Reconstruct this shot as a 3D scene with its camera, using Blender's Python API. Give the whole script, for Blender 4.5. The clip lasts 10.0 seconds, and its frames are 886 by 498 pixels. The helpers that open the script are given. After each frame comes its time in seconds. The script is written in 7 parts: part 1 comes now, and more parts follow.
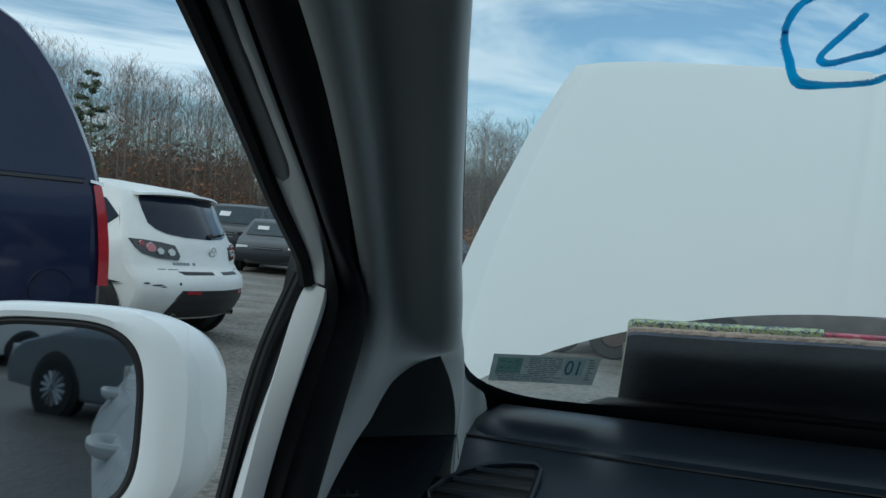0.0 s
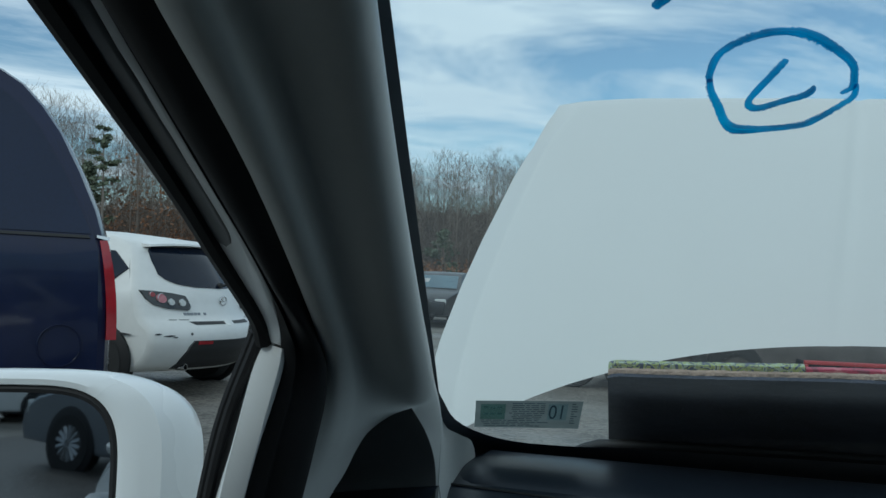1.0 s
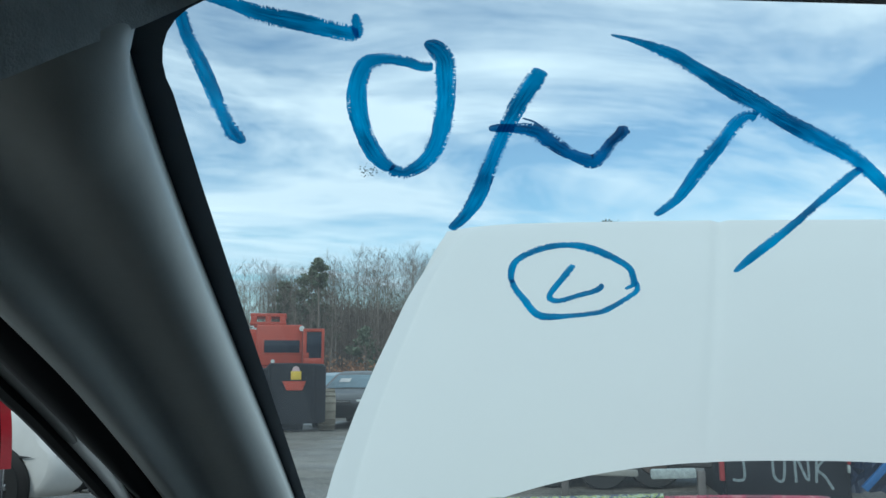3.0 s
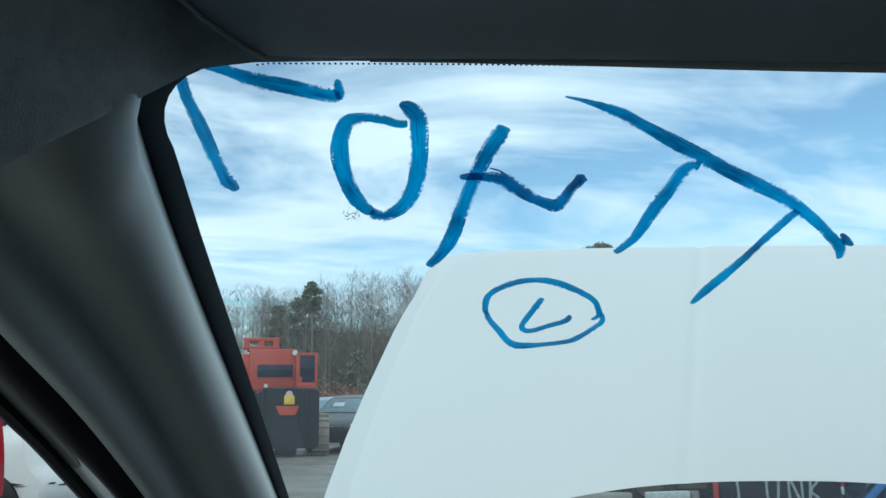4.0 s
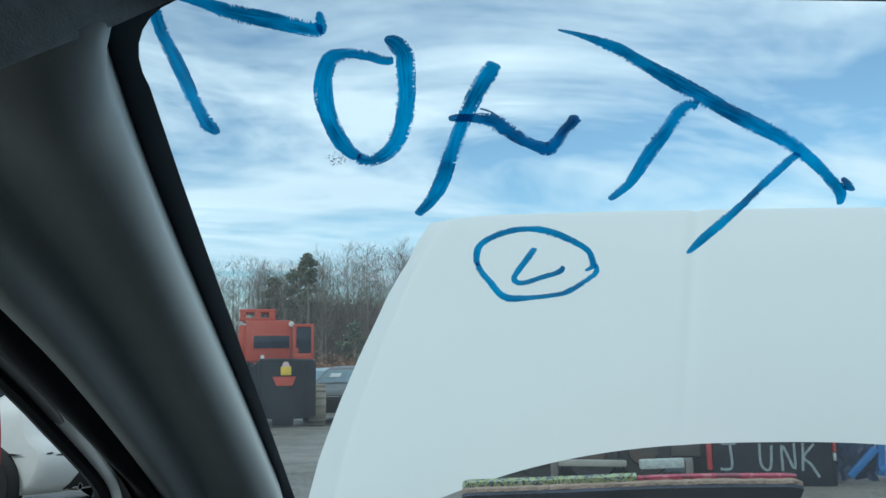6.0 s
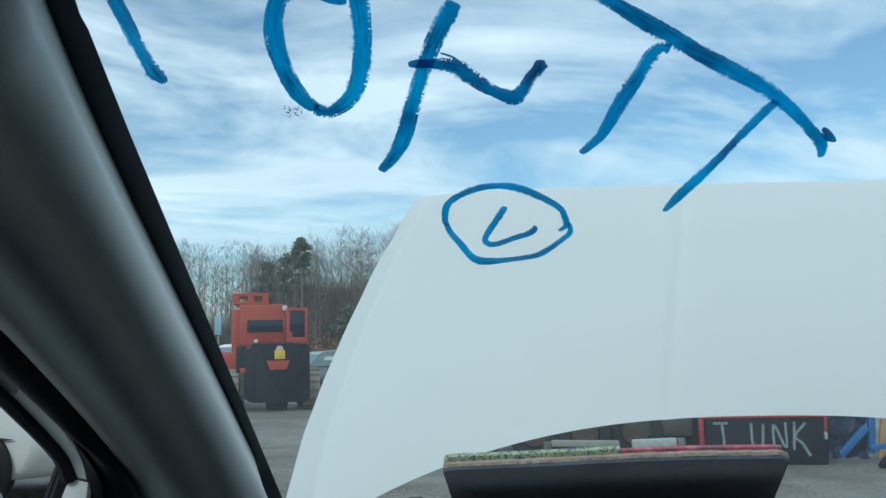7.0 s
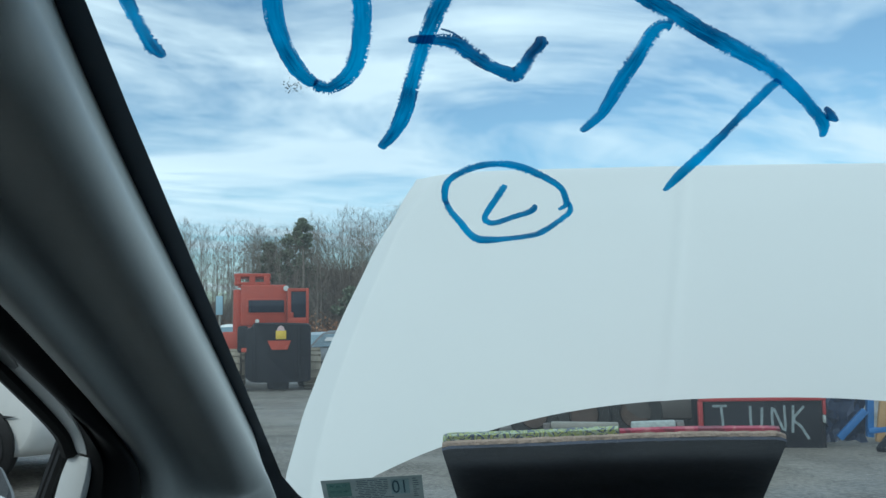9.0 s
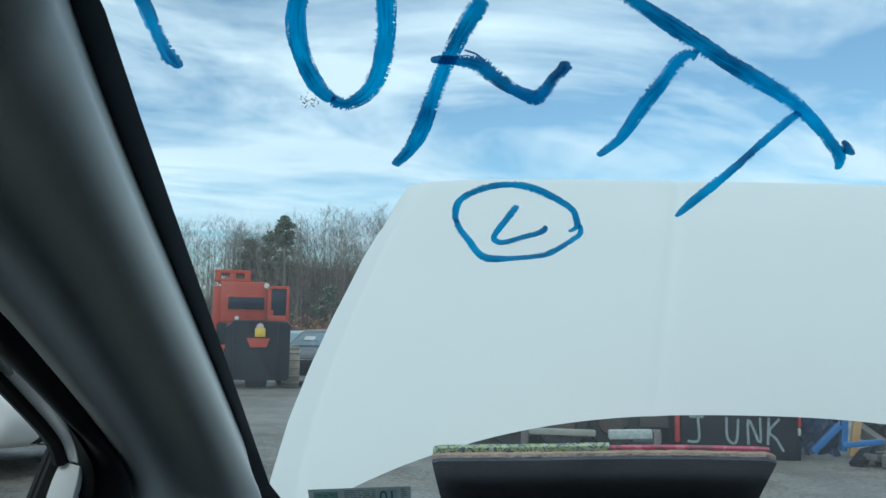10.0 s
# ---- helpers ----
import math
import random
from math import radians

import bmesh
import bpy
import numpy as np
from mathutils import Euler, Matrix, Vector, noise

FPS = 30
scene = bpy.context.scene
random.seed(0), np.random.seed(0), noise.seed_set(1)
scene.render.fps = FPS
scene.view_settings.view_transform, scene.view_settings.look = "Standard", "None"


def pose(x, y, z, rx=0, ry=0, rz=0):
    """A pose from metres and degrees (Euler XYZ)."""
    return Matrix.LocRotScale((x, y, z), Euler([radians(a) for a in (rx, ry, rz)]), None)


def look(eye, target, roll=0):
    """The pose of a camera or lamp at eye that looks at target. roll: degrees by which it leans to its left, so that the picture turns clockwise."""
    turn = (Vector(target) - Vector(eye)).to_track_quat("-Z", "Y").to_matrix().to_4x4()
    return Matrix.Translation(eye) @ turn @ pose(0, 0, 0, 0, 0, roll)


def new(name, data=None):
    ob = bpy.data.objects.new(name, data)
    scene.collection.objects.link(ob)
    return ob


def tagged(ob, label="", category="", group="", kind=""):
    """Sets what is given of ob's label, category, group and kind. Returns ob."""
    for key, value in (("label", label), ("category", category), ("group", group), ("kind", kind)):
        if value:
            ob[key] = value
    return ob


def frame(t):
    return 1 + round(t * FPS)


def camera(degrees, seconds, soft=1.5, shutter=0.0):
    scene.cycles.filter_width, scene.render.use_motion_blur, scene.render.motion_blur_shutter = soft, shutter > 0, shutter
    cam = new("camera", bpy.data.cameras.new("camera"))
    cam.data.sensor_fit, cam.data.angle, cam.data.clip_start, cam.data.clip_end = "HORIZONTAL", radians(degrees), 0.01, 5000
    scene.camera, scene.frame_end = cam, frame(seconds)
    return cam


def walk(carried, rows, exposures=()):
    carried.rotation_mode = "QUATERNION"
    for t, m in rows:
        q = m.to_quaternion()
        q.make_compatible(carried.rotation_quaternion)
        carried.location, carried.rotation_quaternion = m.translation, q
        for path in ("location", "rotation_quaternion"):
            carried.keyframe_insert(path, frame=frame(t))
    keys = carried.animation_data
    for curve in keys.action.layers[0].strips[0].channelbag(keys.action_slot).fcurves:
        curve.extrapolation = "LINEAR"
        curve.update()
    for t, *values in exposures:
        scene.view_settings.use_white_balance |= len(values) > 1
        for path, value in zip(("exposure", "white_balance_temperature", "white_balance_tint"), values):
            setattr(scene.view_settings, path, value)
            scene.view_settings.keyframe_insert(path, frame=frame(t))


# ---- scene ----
cam = camera(56.2, 10.0)
PATH = [
    (0, (-0.459, 0.032, 1.16), (-0.894, 1.983, 1.105), 4.1),
    (0.5, (-0.444, 0.024, 1.165), (-0.876, 1.976, 1.201), 2.9),
    (1, (-0.42, 0.04, 1.173), (-0.89, 1.983, 1.208), 1.7),
    (1.5, (-0.415, 0.047, 1.172), (-0.898, 1.987, 1.214), 1.0),
    (2, (-0.406, 0.015, 1.212), (-0.807, 1.969, 1.345), 1.1),
    (2.5, (-0.395, 0.011, 1.215), (-0.704, 1.976, 1.421), 0.3),
    (3, (-0.36, 0.004, 1.227), (-0.642, 1.966, 1.491), -0.8),
    (3.2, (-0.35, -0.01, 1.231), (-0.622, 1.951, 1.52), -1.3),
    (4.5, (-0.345, -0.035, 1.228), (-0.606, 1.922, 1.548), -1.1),
    (5, (-0.347, -0.027, 1.23), (-0.606, 1.934, 1.522), -1.2),
    (6.5, (-0.339, -0.008, 1.21), (-0.592, 1.962, 1.444), -1.6),
    (7, (-0.332, 0.005, 1.206), (-0.576, 1.979, 1.416), -1.8),
    (7.5, (-0.329, 0.005, 1.205), (-0.569, 1.982, 1.393), -2.0),
    (8, (-0.325, 0.002, 1.206), (-0.563, 1.98, 1.383), -2.2),
    (8.5, (-0.33, 0.003, 1.202), (-0.574, 1.981, 1.369), -2.0),
    (9, (-0.331, 0.006, 1.204), (-0.58, 1.983, 1.37), -1.4),
    (9.5, (-0.335, 0.013, 1.205), (-0.569, 1.992, 1.374), -0.4),
    (10, (-0.347, 0.008, 1.214), (-0.553, 1.99, 1.385), 0.3),
]
EXPOSURES = [(0.0, -0.12, 5900, -3), (0.5, -0.38, 5900, -3), (1.0, -0.18, 5900, -3), (1.5, 0.26, 5900, -3), (2.0, 0.36, 5900, -3), (2.5, 0.16, 5900, -3), (4.5, 0.34, 5900, -3), (5.0, 0.30, 5900, -3), (6.5, 0.16, 5900, -3), (10.0, 0.20, 5900, -3)]
walk(cam, [(t, look(eye, target, roll)) for t, eye, target, roll in PATH], EXPOSURES)


# ---- world, sun and sky ----
world = bpy.data.worlds.new("sky")
scene.world = world
world.use_nodes = True
wt = world.node_tree
wt.nodes.clear()


def wn(kind, **kw):
    n = wt.nodes.new(kind)
    for k, v in kw.items():
        n.inputs[k].default_value = v
    return n


SUN_ELEVATION, SUN_AZIMUTH = radians(34), radians(205)   # behind the car, to its right
sky = wt.nodes.new("ShaderNodeTexSky")
sky.sky_type = "NISHITA"
sky.sun_disc = False
sky.sun_elevation, sky.sun_rotation = SUN_ELEVATION, SUN_AZIMUTH
sky.air_density, sky.dust_density, sky.ozone_density = 1.0, 0.6, 1.6
geo_dir = wt.nodes.new("ShaderNodeTexCoord")
split = wt.nodes.new("ShaderNodeSeparateXYZ")
wt.links.new(geo_dir.outputs["Generated"], split.inputs[0])


def wmath(op, a, b=None):
    n = wt.nodes.new("ShaderNodeMath")
    n.operation = op
    for i, v in enumerate((a, b)):
        if v is None:
            continue
        if isinstance(v, (int, float)):
            n.inputs[i].default_value = v
        else:
            wt.links.new(v, n.inputs[i])
    return n.outputs[0]


# clouds lie on a flat deck far above: the direction divided by its height
height = wmath("ADD", wmath("MAXIMUM", split.outputs["Z"], 0.0), 0.10)
deck = wt.nodes.new("ShaderNodeCombineXYZ")
wt.links.new(wmath("DIVIDE", split.outputs["X"], height), deck.inputs[0])
wt.links.new(wmath("DIVIDE", split.outputs["Y"], height), deck.inputs[1])
turned = wt.nodes.new("ShaderNodeMapping")
turned.inputs["Rotation"].default_value = (0, 0, radians(-38))
wt.links.new(deck.outputs[0], turned.inputs[0])
stretch = wt.nodes.new("ShaderNodeMapping")
stretch.inputs["Scale"].default_value = (0.46, 0.90, 1.0)
stretch.inputs["Location"].default_value = (3.1, 1.35, 0.0)
wt.links.new(turned.outputs[0], stretch.inputs[0])
wisps = wn("ShaderNodeTexNoise", Scale=1.0, Detail=9.0, Roughness=0.60, Distortion=0.9)
wt.links.new(stretch.outputs[0], wisps.inputs["Vector"])
cover = wt.nodes.new("ShaderNodeValToRGB")
cover.color_ramp.elements[0].position, cover.color_ramp.elements[1].position = 0.41, 0.565
cover.color_ramp.elements[0].color, cover.color_ramp.elements[1].color = (0.08, 0.08, 0.08, 1), (0.90, 0.90, 0.90, 1)
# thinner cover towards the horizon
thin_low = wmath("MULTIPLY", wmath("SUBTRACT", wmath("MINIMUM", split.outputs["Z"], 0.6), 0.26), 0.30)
streaks = wn("ShaderNodeTexNoise", Scale=2.6, Detail=7.0, Roughness=0.62, Distortion=0.7)
wt.links.new(stretch.outputs[0], streaks.inputs["Vector"])
cloudy = wmath("ADD", wmath("MULTIPLY", wisps.outputs["Fac"], 0.84), wmath("MULTIPLY", streaks.outputs["Fac"], 0.16))
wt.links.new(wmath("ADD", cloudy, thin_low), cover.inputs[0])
shade = wn("ShaderNodeTexNoise", Scale=0.6, Detail=5.0, Roughness=0.6)
wt.links.new(stretch.outputs[0], shade.inputs["Vector"])
cloud_tone = wt.nodes.new("ShaderNodeValToRGB")
cloud_tone.color_ramp.elements[0].position, cloud_tone.color_ramp.elements[1].position = 0.34, 0.66
cloud_tone.color_ramp.elements[0].color, cloud_tone.color_ramp.elements[1].color = (0.70, 0.79, 0.90, 1), (0.93, 1.0, 1.07, 1)
wt.links.new(shade.outputs["Fac"], cloud_tone.inputs[0])
blue = wt.nodes.new("ShaderNodeBackground")
clean = wt.nodes.new("ShaderNodeVectorMath")
clean.operation = "MULTIPLY"
clean.inputs[1].default_value = (0.84, 1.0, 1.06)
wt.links.new(sky.outputs[0], clean.inputs[0])
wt.links.new(clean.outputs[0], blue.inputs["Color"])
blue.inputs["Strength"].default_value = 0.105
white = wt.nodes.new("ShaderNodeBackground")
wt.links.new(cloud_tone.outputs[0], white.inputs["Color"])
white.inputs["Strength"].default_value = 1.0
both = wt.nodes.new("ShaderNodeMixShader")
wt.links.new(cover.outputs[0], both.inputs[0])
wt.links.new(blue.outputs[0], both.inputs[1])
wt.links.new(white.outputs[0], both.inputs[2])
out = wt.nodes.new("ShaderNodeOutputWorld")
wt.links.new(both.outputs[0], out.inputs[0])

sun_data = bpy.data.lights.new("sun", "SUN")
sun_data.energy, sun_data.angle, sun_data.color = 0.8, radians(14), (1.0, 0.95, 0.88)
sun = new("sun", sun_data)
sun_way = Vector((math.sin(SUN_AZIMUTH) * math.cos(SUN_ELEVATION), math.cos(SUN_AZIMUTH) * math.cos(SUN_ELEVATION), math.sin(SUN_ELEVATION)))
sun.matrix_world = Matrix.Translation(sun_way * 30) @ sun_way.to_track_quat("Z", "Y").to_matrix().to_4x4()


# ---- materials ----
def material(name, color, rough=0.5, metal=0.0, vary=0.12, scale=8.0, bump=0.0, bump_scale=120.0, coat=0.0, dark=None, fine=60.0, rough_vary=0.08, per_object=0.0, spec=0.5, detail=5.0):
    """Principled surface: two scales of colour change, a fine relief, and roughness that wanders."""
    m = bpy.data.materials.new(name)
    m.use_nodes = True
    nt = m.node_tree
    p = nt.nodes["Principled BSDF"]
    tc = nt.nodes.new("ShaderNodeTexCoord")
    n1 = nt.nodes.new("ShaderNodeTexNoise")
    n1.inputs["Scale"].default_value, n1.inputs["Detail"].default_value = scale, detail
    n2 = nt.nodes.new("ShaderNodeTexNoise")
    n2.inputs["Scale"].default_value, n2.inputs["Detail"].default_value = fine, 3.0
    nt.links.new(tc.outputs["Object"], n1.inputs["Vector"])
    nt.links.new(tc.outputs["Object"], n2.inputs["Vector"])
    add = nt.nodes.new("ShaderNodeMath")
    add.operation = "MULTIPLY_ADD"
    nt.links.new(n2.outputs["Fac"], add.inputs[0])
    add.inputs[1].default_value = 0.4
    nt.links.new(n1.outputs["Fac"], add.inputs[2])
    ramp = nt.nodes.new("ShaderNodeValToRGB")
    ramp.color_ramp.elements[0].position, ramp.color_ramp.elements[1].position = 0.36, 1.0
    d = dark or tuple(c * (1 - vary) for c in color)
    lite = tuple(min(1.0, c * (1 + vary * 0.6)) for c in color)
    ramp.color_ramp.elements[0].color, ramp.color_ramp.elements[1].color = (*d, 1), (*lite, 1)
    nt.links.new(add.outputs[0], ramp.inputs[0])
    col = ramp.outputs[0]
    if per_object:
        info = nt.nodes.new("ShaderNodeObjectInfo")
        hsv = nt.nodes.new("ShaderNodeHueSaturation")
        r = nt.nodes.new("ShaderNodeMapRange")
        r.inputs["To Min"].default_value, r.inputs["To Max"].default_value = 1 - per_object, 1 + per_object
        nt.links.new(info.outputs["Random"], r.inputs["Value"])
        nt.links.new(r.outputs[0], hsv.inputs["Value"])
        nt.links.new(col, hsv.inputs["Color"])
        col = hsv.outputs[0]
    nt.links.new(col, p.inputs["Base Color"])
    rr = nt.nodes.new("ShaderNodeMapRange")
    rr.inputs["To Min"].default_value, rr.inputs["To Max"].default_value = max(0.02, rough - rough_vary), min(1.0, rough + rough_vary)
    nt.links.new(n1.outputs["Fac"], rr.inputs["Value"])
    nt.links.new(rr.outputs[0], p.inputs["Roughness"])
    p.inputs["Metallic"].default_value = metal
    p.inputs["Specular IOR Level"].default_value = spec
    p.inputs["Coat Weight"].default_value = coat
    p.inputs["Coat Roughness"].default_value = 0.05
    if bump:
        n3 = nt.nodes.new("ShaderNodeTexNoise")
        n3.inputs["Scale"].default_value, n3.inputs["Detail"].default_value = bump_scale, 4.0
        nt.links.new(tc.outputs["Object"], n3.inputs["Vector"])
        b = nt.nodes.new("ShaderNodeBump")
        b.inputs["Strength"].default_value, b.inputs["Distance"].default_value = bump, 0.01
        nt.links.new(n3.outputs["Fac"], b.inputs["Height"])
        nt.links.new(b.outputs[0], p.inputs["Normal"])
    return m


def pane_material(name, tint, gloss=1.0, rough=0.0, dust=0.0):
    """Thin clear glass: what lies behind shows through, with a mirror sheen at grazing angles."""
    m = bpy.data.materials.new(name)
    m.use_nodes = True
    nt = m.node_tree
    nt.nodes.clear()
    o = nt.nodes.new("ShaderNodeOutputMaterial")
    t = nt.nodes.new("ShaderNodeBsdfTransparent")
    t.inputs[0].default_value = (*tint, 1)
    g = nt.nodes.new("ShaderNodeBsdfGlossy")
    g.inputs["Roughness"].default_value = rough
    f = nt.nodes.new("ShaderNodeFresnel")
    f.inputs["IOR"].default_value = 1.45
    k = nt.nodes.new("ShaderNodeMath")
    k.operation = "MULTIPLY"
    k.inputs[1].default_value = gloss
    mix = nt.nodes.new("ShaderNodeMixShader")
    nt.links.new(f.outputs[0], k.inputs[0])
    nt.links.new(k.outputs[0], mix.inputs[0])
    nt.links.new(t.outputs[0], mix.inputs[1])
    nt.links.new(g.outputs[0], mix.inputs[2])
    last = mix.outputs[0]
    if dust:                                  # a thin film of dust that catches the daylight
        tc = nt.nodes.new("ShaderNodeTexCoord")
        n = nt.nodes.new("ShaderNodeTexNoise")
        n.inputs["Scale"].default_value, n.inputs["Detail"].default_value = 9.0, 6.0
        nt.links.new(tc.outputs["Object"], n.inputs["Vector"])
        r = nt.nodes.new("ShaderNodeMapRange")
        r.inputs["From Min"].default_value, r.inputs["From Max"].default_value = 0.3, 0.7
        r.inputs["To Min"].default_value, r.inputs["To Max"].default_value = dust * 0.8, dust * 1.2
        nt.links.new(n.outputs["Fac"], r.inputs["Value"])
        film = nt.nodes.new("ShaderNodeBsdfTranslucent")
        film.inputs[0].default_value = (0.80, 0.82, 0.82, 1)
        dusty = nt.nodes.new("ShaderNodeMixShader")
        nt.links.new(r.outputs[0], dusty.inputs[0])
        nt.links.new(last, dusty.inputs[1])
        nt.links.new(film.outputs[0], dusty.inputs[2])
        last = dusty.outputs[0]
    nt.links.new(last, o.inputs[0])
    return m


M = {}
M["white"] = material("dull_white_paint", (0.70, 0.705, 0.69), 0.5, vary=0.02, scale=2.2, coat=0.0, fine=9.0, rough_vary=0.03, spec=0.4)
M["white_gloss"] = material("white_car_paint", (0.78, 0.80, 0.80), 0.28, vary=0.03, scale=2.2, coat=0.4, fine=9.0, rough_vary=0.06)
M["white_dirty"] = material("dusty_white_paint", (0.80, 0.80, 0.77), 0.45, vary=0.10, scale=2.5, coat=0.1, fine=14.0)
M["navy"] = material("navy_car_paint", (0.004, 0.009, 0.040), 0.22, vary=0.3, scale=1.5, coat=0.28, fine=10, spec=0.3)
M["silver"] = material("silver_grey_paint", (0.22, 0.24, 0.26), 0.32, metal=0.25, vary=0.12, scale=2, coat=0.4)
M["charcoal"] = material("dark_grey_paint", (0.010, 0.012, 0.015), 0.36, vary=0.25, scale=2, coat=0.25, spec=0.35)
M["steel_blue"] = material("blue_grey_paint", (0.26, 0.33, 0.38), 0.35, vary=0.2, scale=2, coat=0.4)
M["black"] = material("black_plastic", (0.018, 0.018, 0.019), 0.55, vary=0.3, scale=20, bump=0.15, bump_scale=400)
M["dark_bumper"] = material("dark_bumper_plastic", (0.022, 0.023, 0.025), 0.5, vary=0.25, scale=6, bump=0.1, bump_scale=250)
M["rubber"] = material("black_rubber", (0.010, 0.010, 0.011), 0.62, vary=0.3, scale=30)
M["tyre"] = material("tyre_rubber", (0.022, 0.022, 0.022), 0.8, vary=0.35, scale=12, bump=0.3, bump_scale=90)
M["trim"] = material("grey_grained_plastic", (0.60, 0.62, 0.605), 0.48, vary=0.06, scale=5, bump=0.035, bump_scale=1600, fine=200, spec=0.4)
M["dash"] = material("dark_dash_plastic", (0.017, 0.023, 0.033), 0.38, vary=0.12, scale=6, bump=0.05, bump_scale=1500, fine=220, spec=0.38)
M["fabric"] = material("grey_headliner_fabric", (0.47, 0.50, 0.51), 0.95, vary=0.22, scale=90, bump=0.2, bump_scale=900, fine=400, spec=0.1)
M["visor"] = material("blue_grey_visor_vinyl", (0.56, 0.61, 0.66), 0.6, vary=0.06, scale=14, bump=0.06, bump_scale=1100, fine=260, spec=0.35)
M["frit"] = material("black_glass_border", (0.040, 0.052, 0.072), 0.5, vary=0.15, scale=20)
M["tape"] = material("satin_grey_film", (0.11, 0.12, 0.125), 0.33, vary=0.2, scale=14)
M["chrome"] = material("chrome", (0.62, 0.63, 0.64), 0.15, metal=1.0, vary=0.1)
M["alloy"] = material("dull_alloy", (0.36, 0.37, 0.38), 0.38, metal=0.8, vary=0.2, scale=10)
M["red_lens"] = material("red_lamp_plastic", (0.34, 0.012, 0.022), 0.15, vary=0.25, scale=12, coat=0.5)
M["clear_lens"] = material("clear_lamp_plastic", (0.62, 0.64, 0.62), 0.12, vary=0.15, scale=30, coat=0.6)
M["dark_lens"] = material("smoked_lamp_plastic", (0.014, 0.019, 0.022), 0.1, vary=0.2, coat=0.6)
M["navy_glass"] = material("tinted_blue_black_glass", (0.006, 0.014, 0.042), 0.05, vary=0.35, scale=1.2, spec=0.36, coat=0.0)
M["dark_glass"] = material("tinted_car_glass", (0.008, 0.014, 0.029), 0.06, vary=0.2, spec=0.28, coat=0.0)
# Reflected sky is put into this pale blue base colour.
M["grey_glass"] = material("sky_toned_car_glass", (0.30, 0.44, 0.51), 0.12, vary=0.2, spec=0.8, coat=0.4)
# Same glass in a darker base colour, without the painted sky.
M["screen_glass"] = material("shaded_car_windscreen", (0.07, 0.10, 0.115), 0.10, vary=0.2, spec=0.7, coat=0.3)
# Grey of the SUV bumper; on the pillar foot it paints in shade.
M["cover"] = material("grey_plastic_and_shaded_trim", (0.19, 0.198, 0.20), 0.6, vary=0.1, scale=6, bump=0.04, bump_scale=1500)
M["pink_lens"] = material("pink_lamp_plastic", (0.52, 0.17, 0.20), 0.12, vary=0.2, scale=40, coat=0.5)
M["paper"] = material("white_paper", (0.72, 0.72, 0.69), 0.85, vary=0.08)
M["orange"] = material("faded_orange_paint", (0.42, 0.050, 0.022), 0.55, vary=0.28, scale=3, fine=25)
M["machine_black"] = material("greasy_black_steel", (0.008, 0.010, 0.016), 0.6, vary=0.35, scale=4, spec=0.2)
M["cap"] = material("faded_pink_decal", (0.62, 0.45, 0.45), 0.6, vary=0.15)
M["yellow"] = material("yellow_decal", (0.70, 0.48, 0.05), 0.5, vary=0.15)
M["concrete"] = material("weathered_concrete", (0.30, 0.29, 0.26), 0.9, vary=0.25, scale=5, bump=0.4, bump_scale=40)
M["red_paint"] = material("scrap_red_paint", (0.36, 0.03, 0.035), 0.5, vary=0.3, scale=4)
M["blue_paint"] = material("scrap_blue_paint", (0.025, 0.14, 0.38), 0.45, vary=0.35, scale=4)
M["dark_blue"] = material("scrap_dark_blue_paint", (0.035, 0.065, 0.15), 0.45, vary=0.35, scale=4)
M["wood"] = material("weathered_plank", (0.42, 0.26, 0.12), 0.8, vary=0.3, scale=6)
M["mud"] = material("dried_mud", (0.36, 0.31, 0.24), 0.95, vary=0.3, scale=6, bump=0.4, bump_scale=40)
M["rust"] = material("rusty_steel", (0.085, 0.058, 0.046), 0.8, vary=0.45, scale=9, bump=0.4, bump_scale=60)
M["scrap"] = material("mixed_scrap_metal", (0.19, 0.17, 0.16), 0.6, metal=0.3, vary=0.5, scale=5, bump=0.3, bump_scale=40, per_object=0.5)
M["chalk"] = material("pale_spray_paint", (0.40, 0.44, 0.43), 0.8, vary=0.35, scale=25)
M["dried_specks"] = material("dried_grey_specks", (0.30, 0.33, 0.35), 0.9, vary=0.3, scale=90)
M["sprayed"] = material("thin_pale_spray_paint", (0.23, 0.275, 0.285), 0.85, vary=0.6, scale=30, fine=120)
M["cardboard"] = material("worn_cardboard_edge", (0.42, 0.31, 0.24), 0.9, vary=0.35, scale=45, bump=0.6, bump_scale=150, fine=160)
M["board_back"] = material("dark_board_back", (0.074, 0.084, 0.118), 0.9, vary=0.45, scale=14, spec=0.12, bump=0.25, bump_scale=260, fine=140)
M["sign_blue"] = material("pale_blue_sign", (0.30, 0.46, 0.55), 0.6, vary=0.15)
M["bark"] = material("bare_tree_bark", (0.27, 0.23, 0.195), 0.95, vary=0.4, scale=0.6, fine=5.0, spec=0.1)
M["twig"] = material("bare_twigs", (0.185, 0.150, 0.125), 0.95, vary=0.35, scale=0.4, fine=2.5, spec=0.1)
M["brown_leaf"] = material("dry_brown_leaves", (0.30, 0.155, 0.09), 0.9, vary=0.5, scale=0.5, fine=3.0, spec=0.1)
M["pine_leaf"] = material("dark_pine_needles", (0.16, 0.185, 0.13), 0.9, vary=0.4, scale=0.8, fine=4.0, spec=0.1)
# Rear panes out of view, darkened to hold daylight off the pillar.
M["dimming_glass"] = pane_material("unseen_dimming_glass", (0.10, 0.11, 0.12), gloss=0.5)
M["windscreen"] = pane_material("dusty_windscreen_glass", (0.93, 0.965, 0.96), gloss=0.03, dust=0.055)
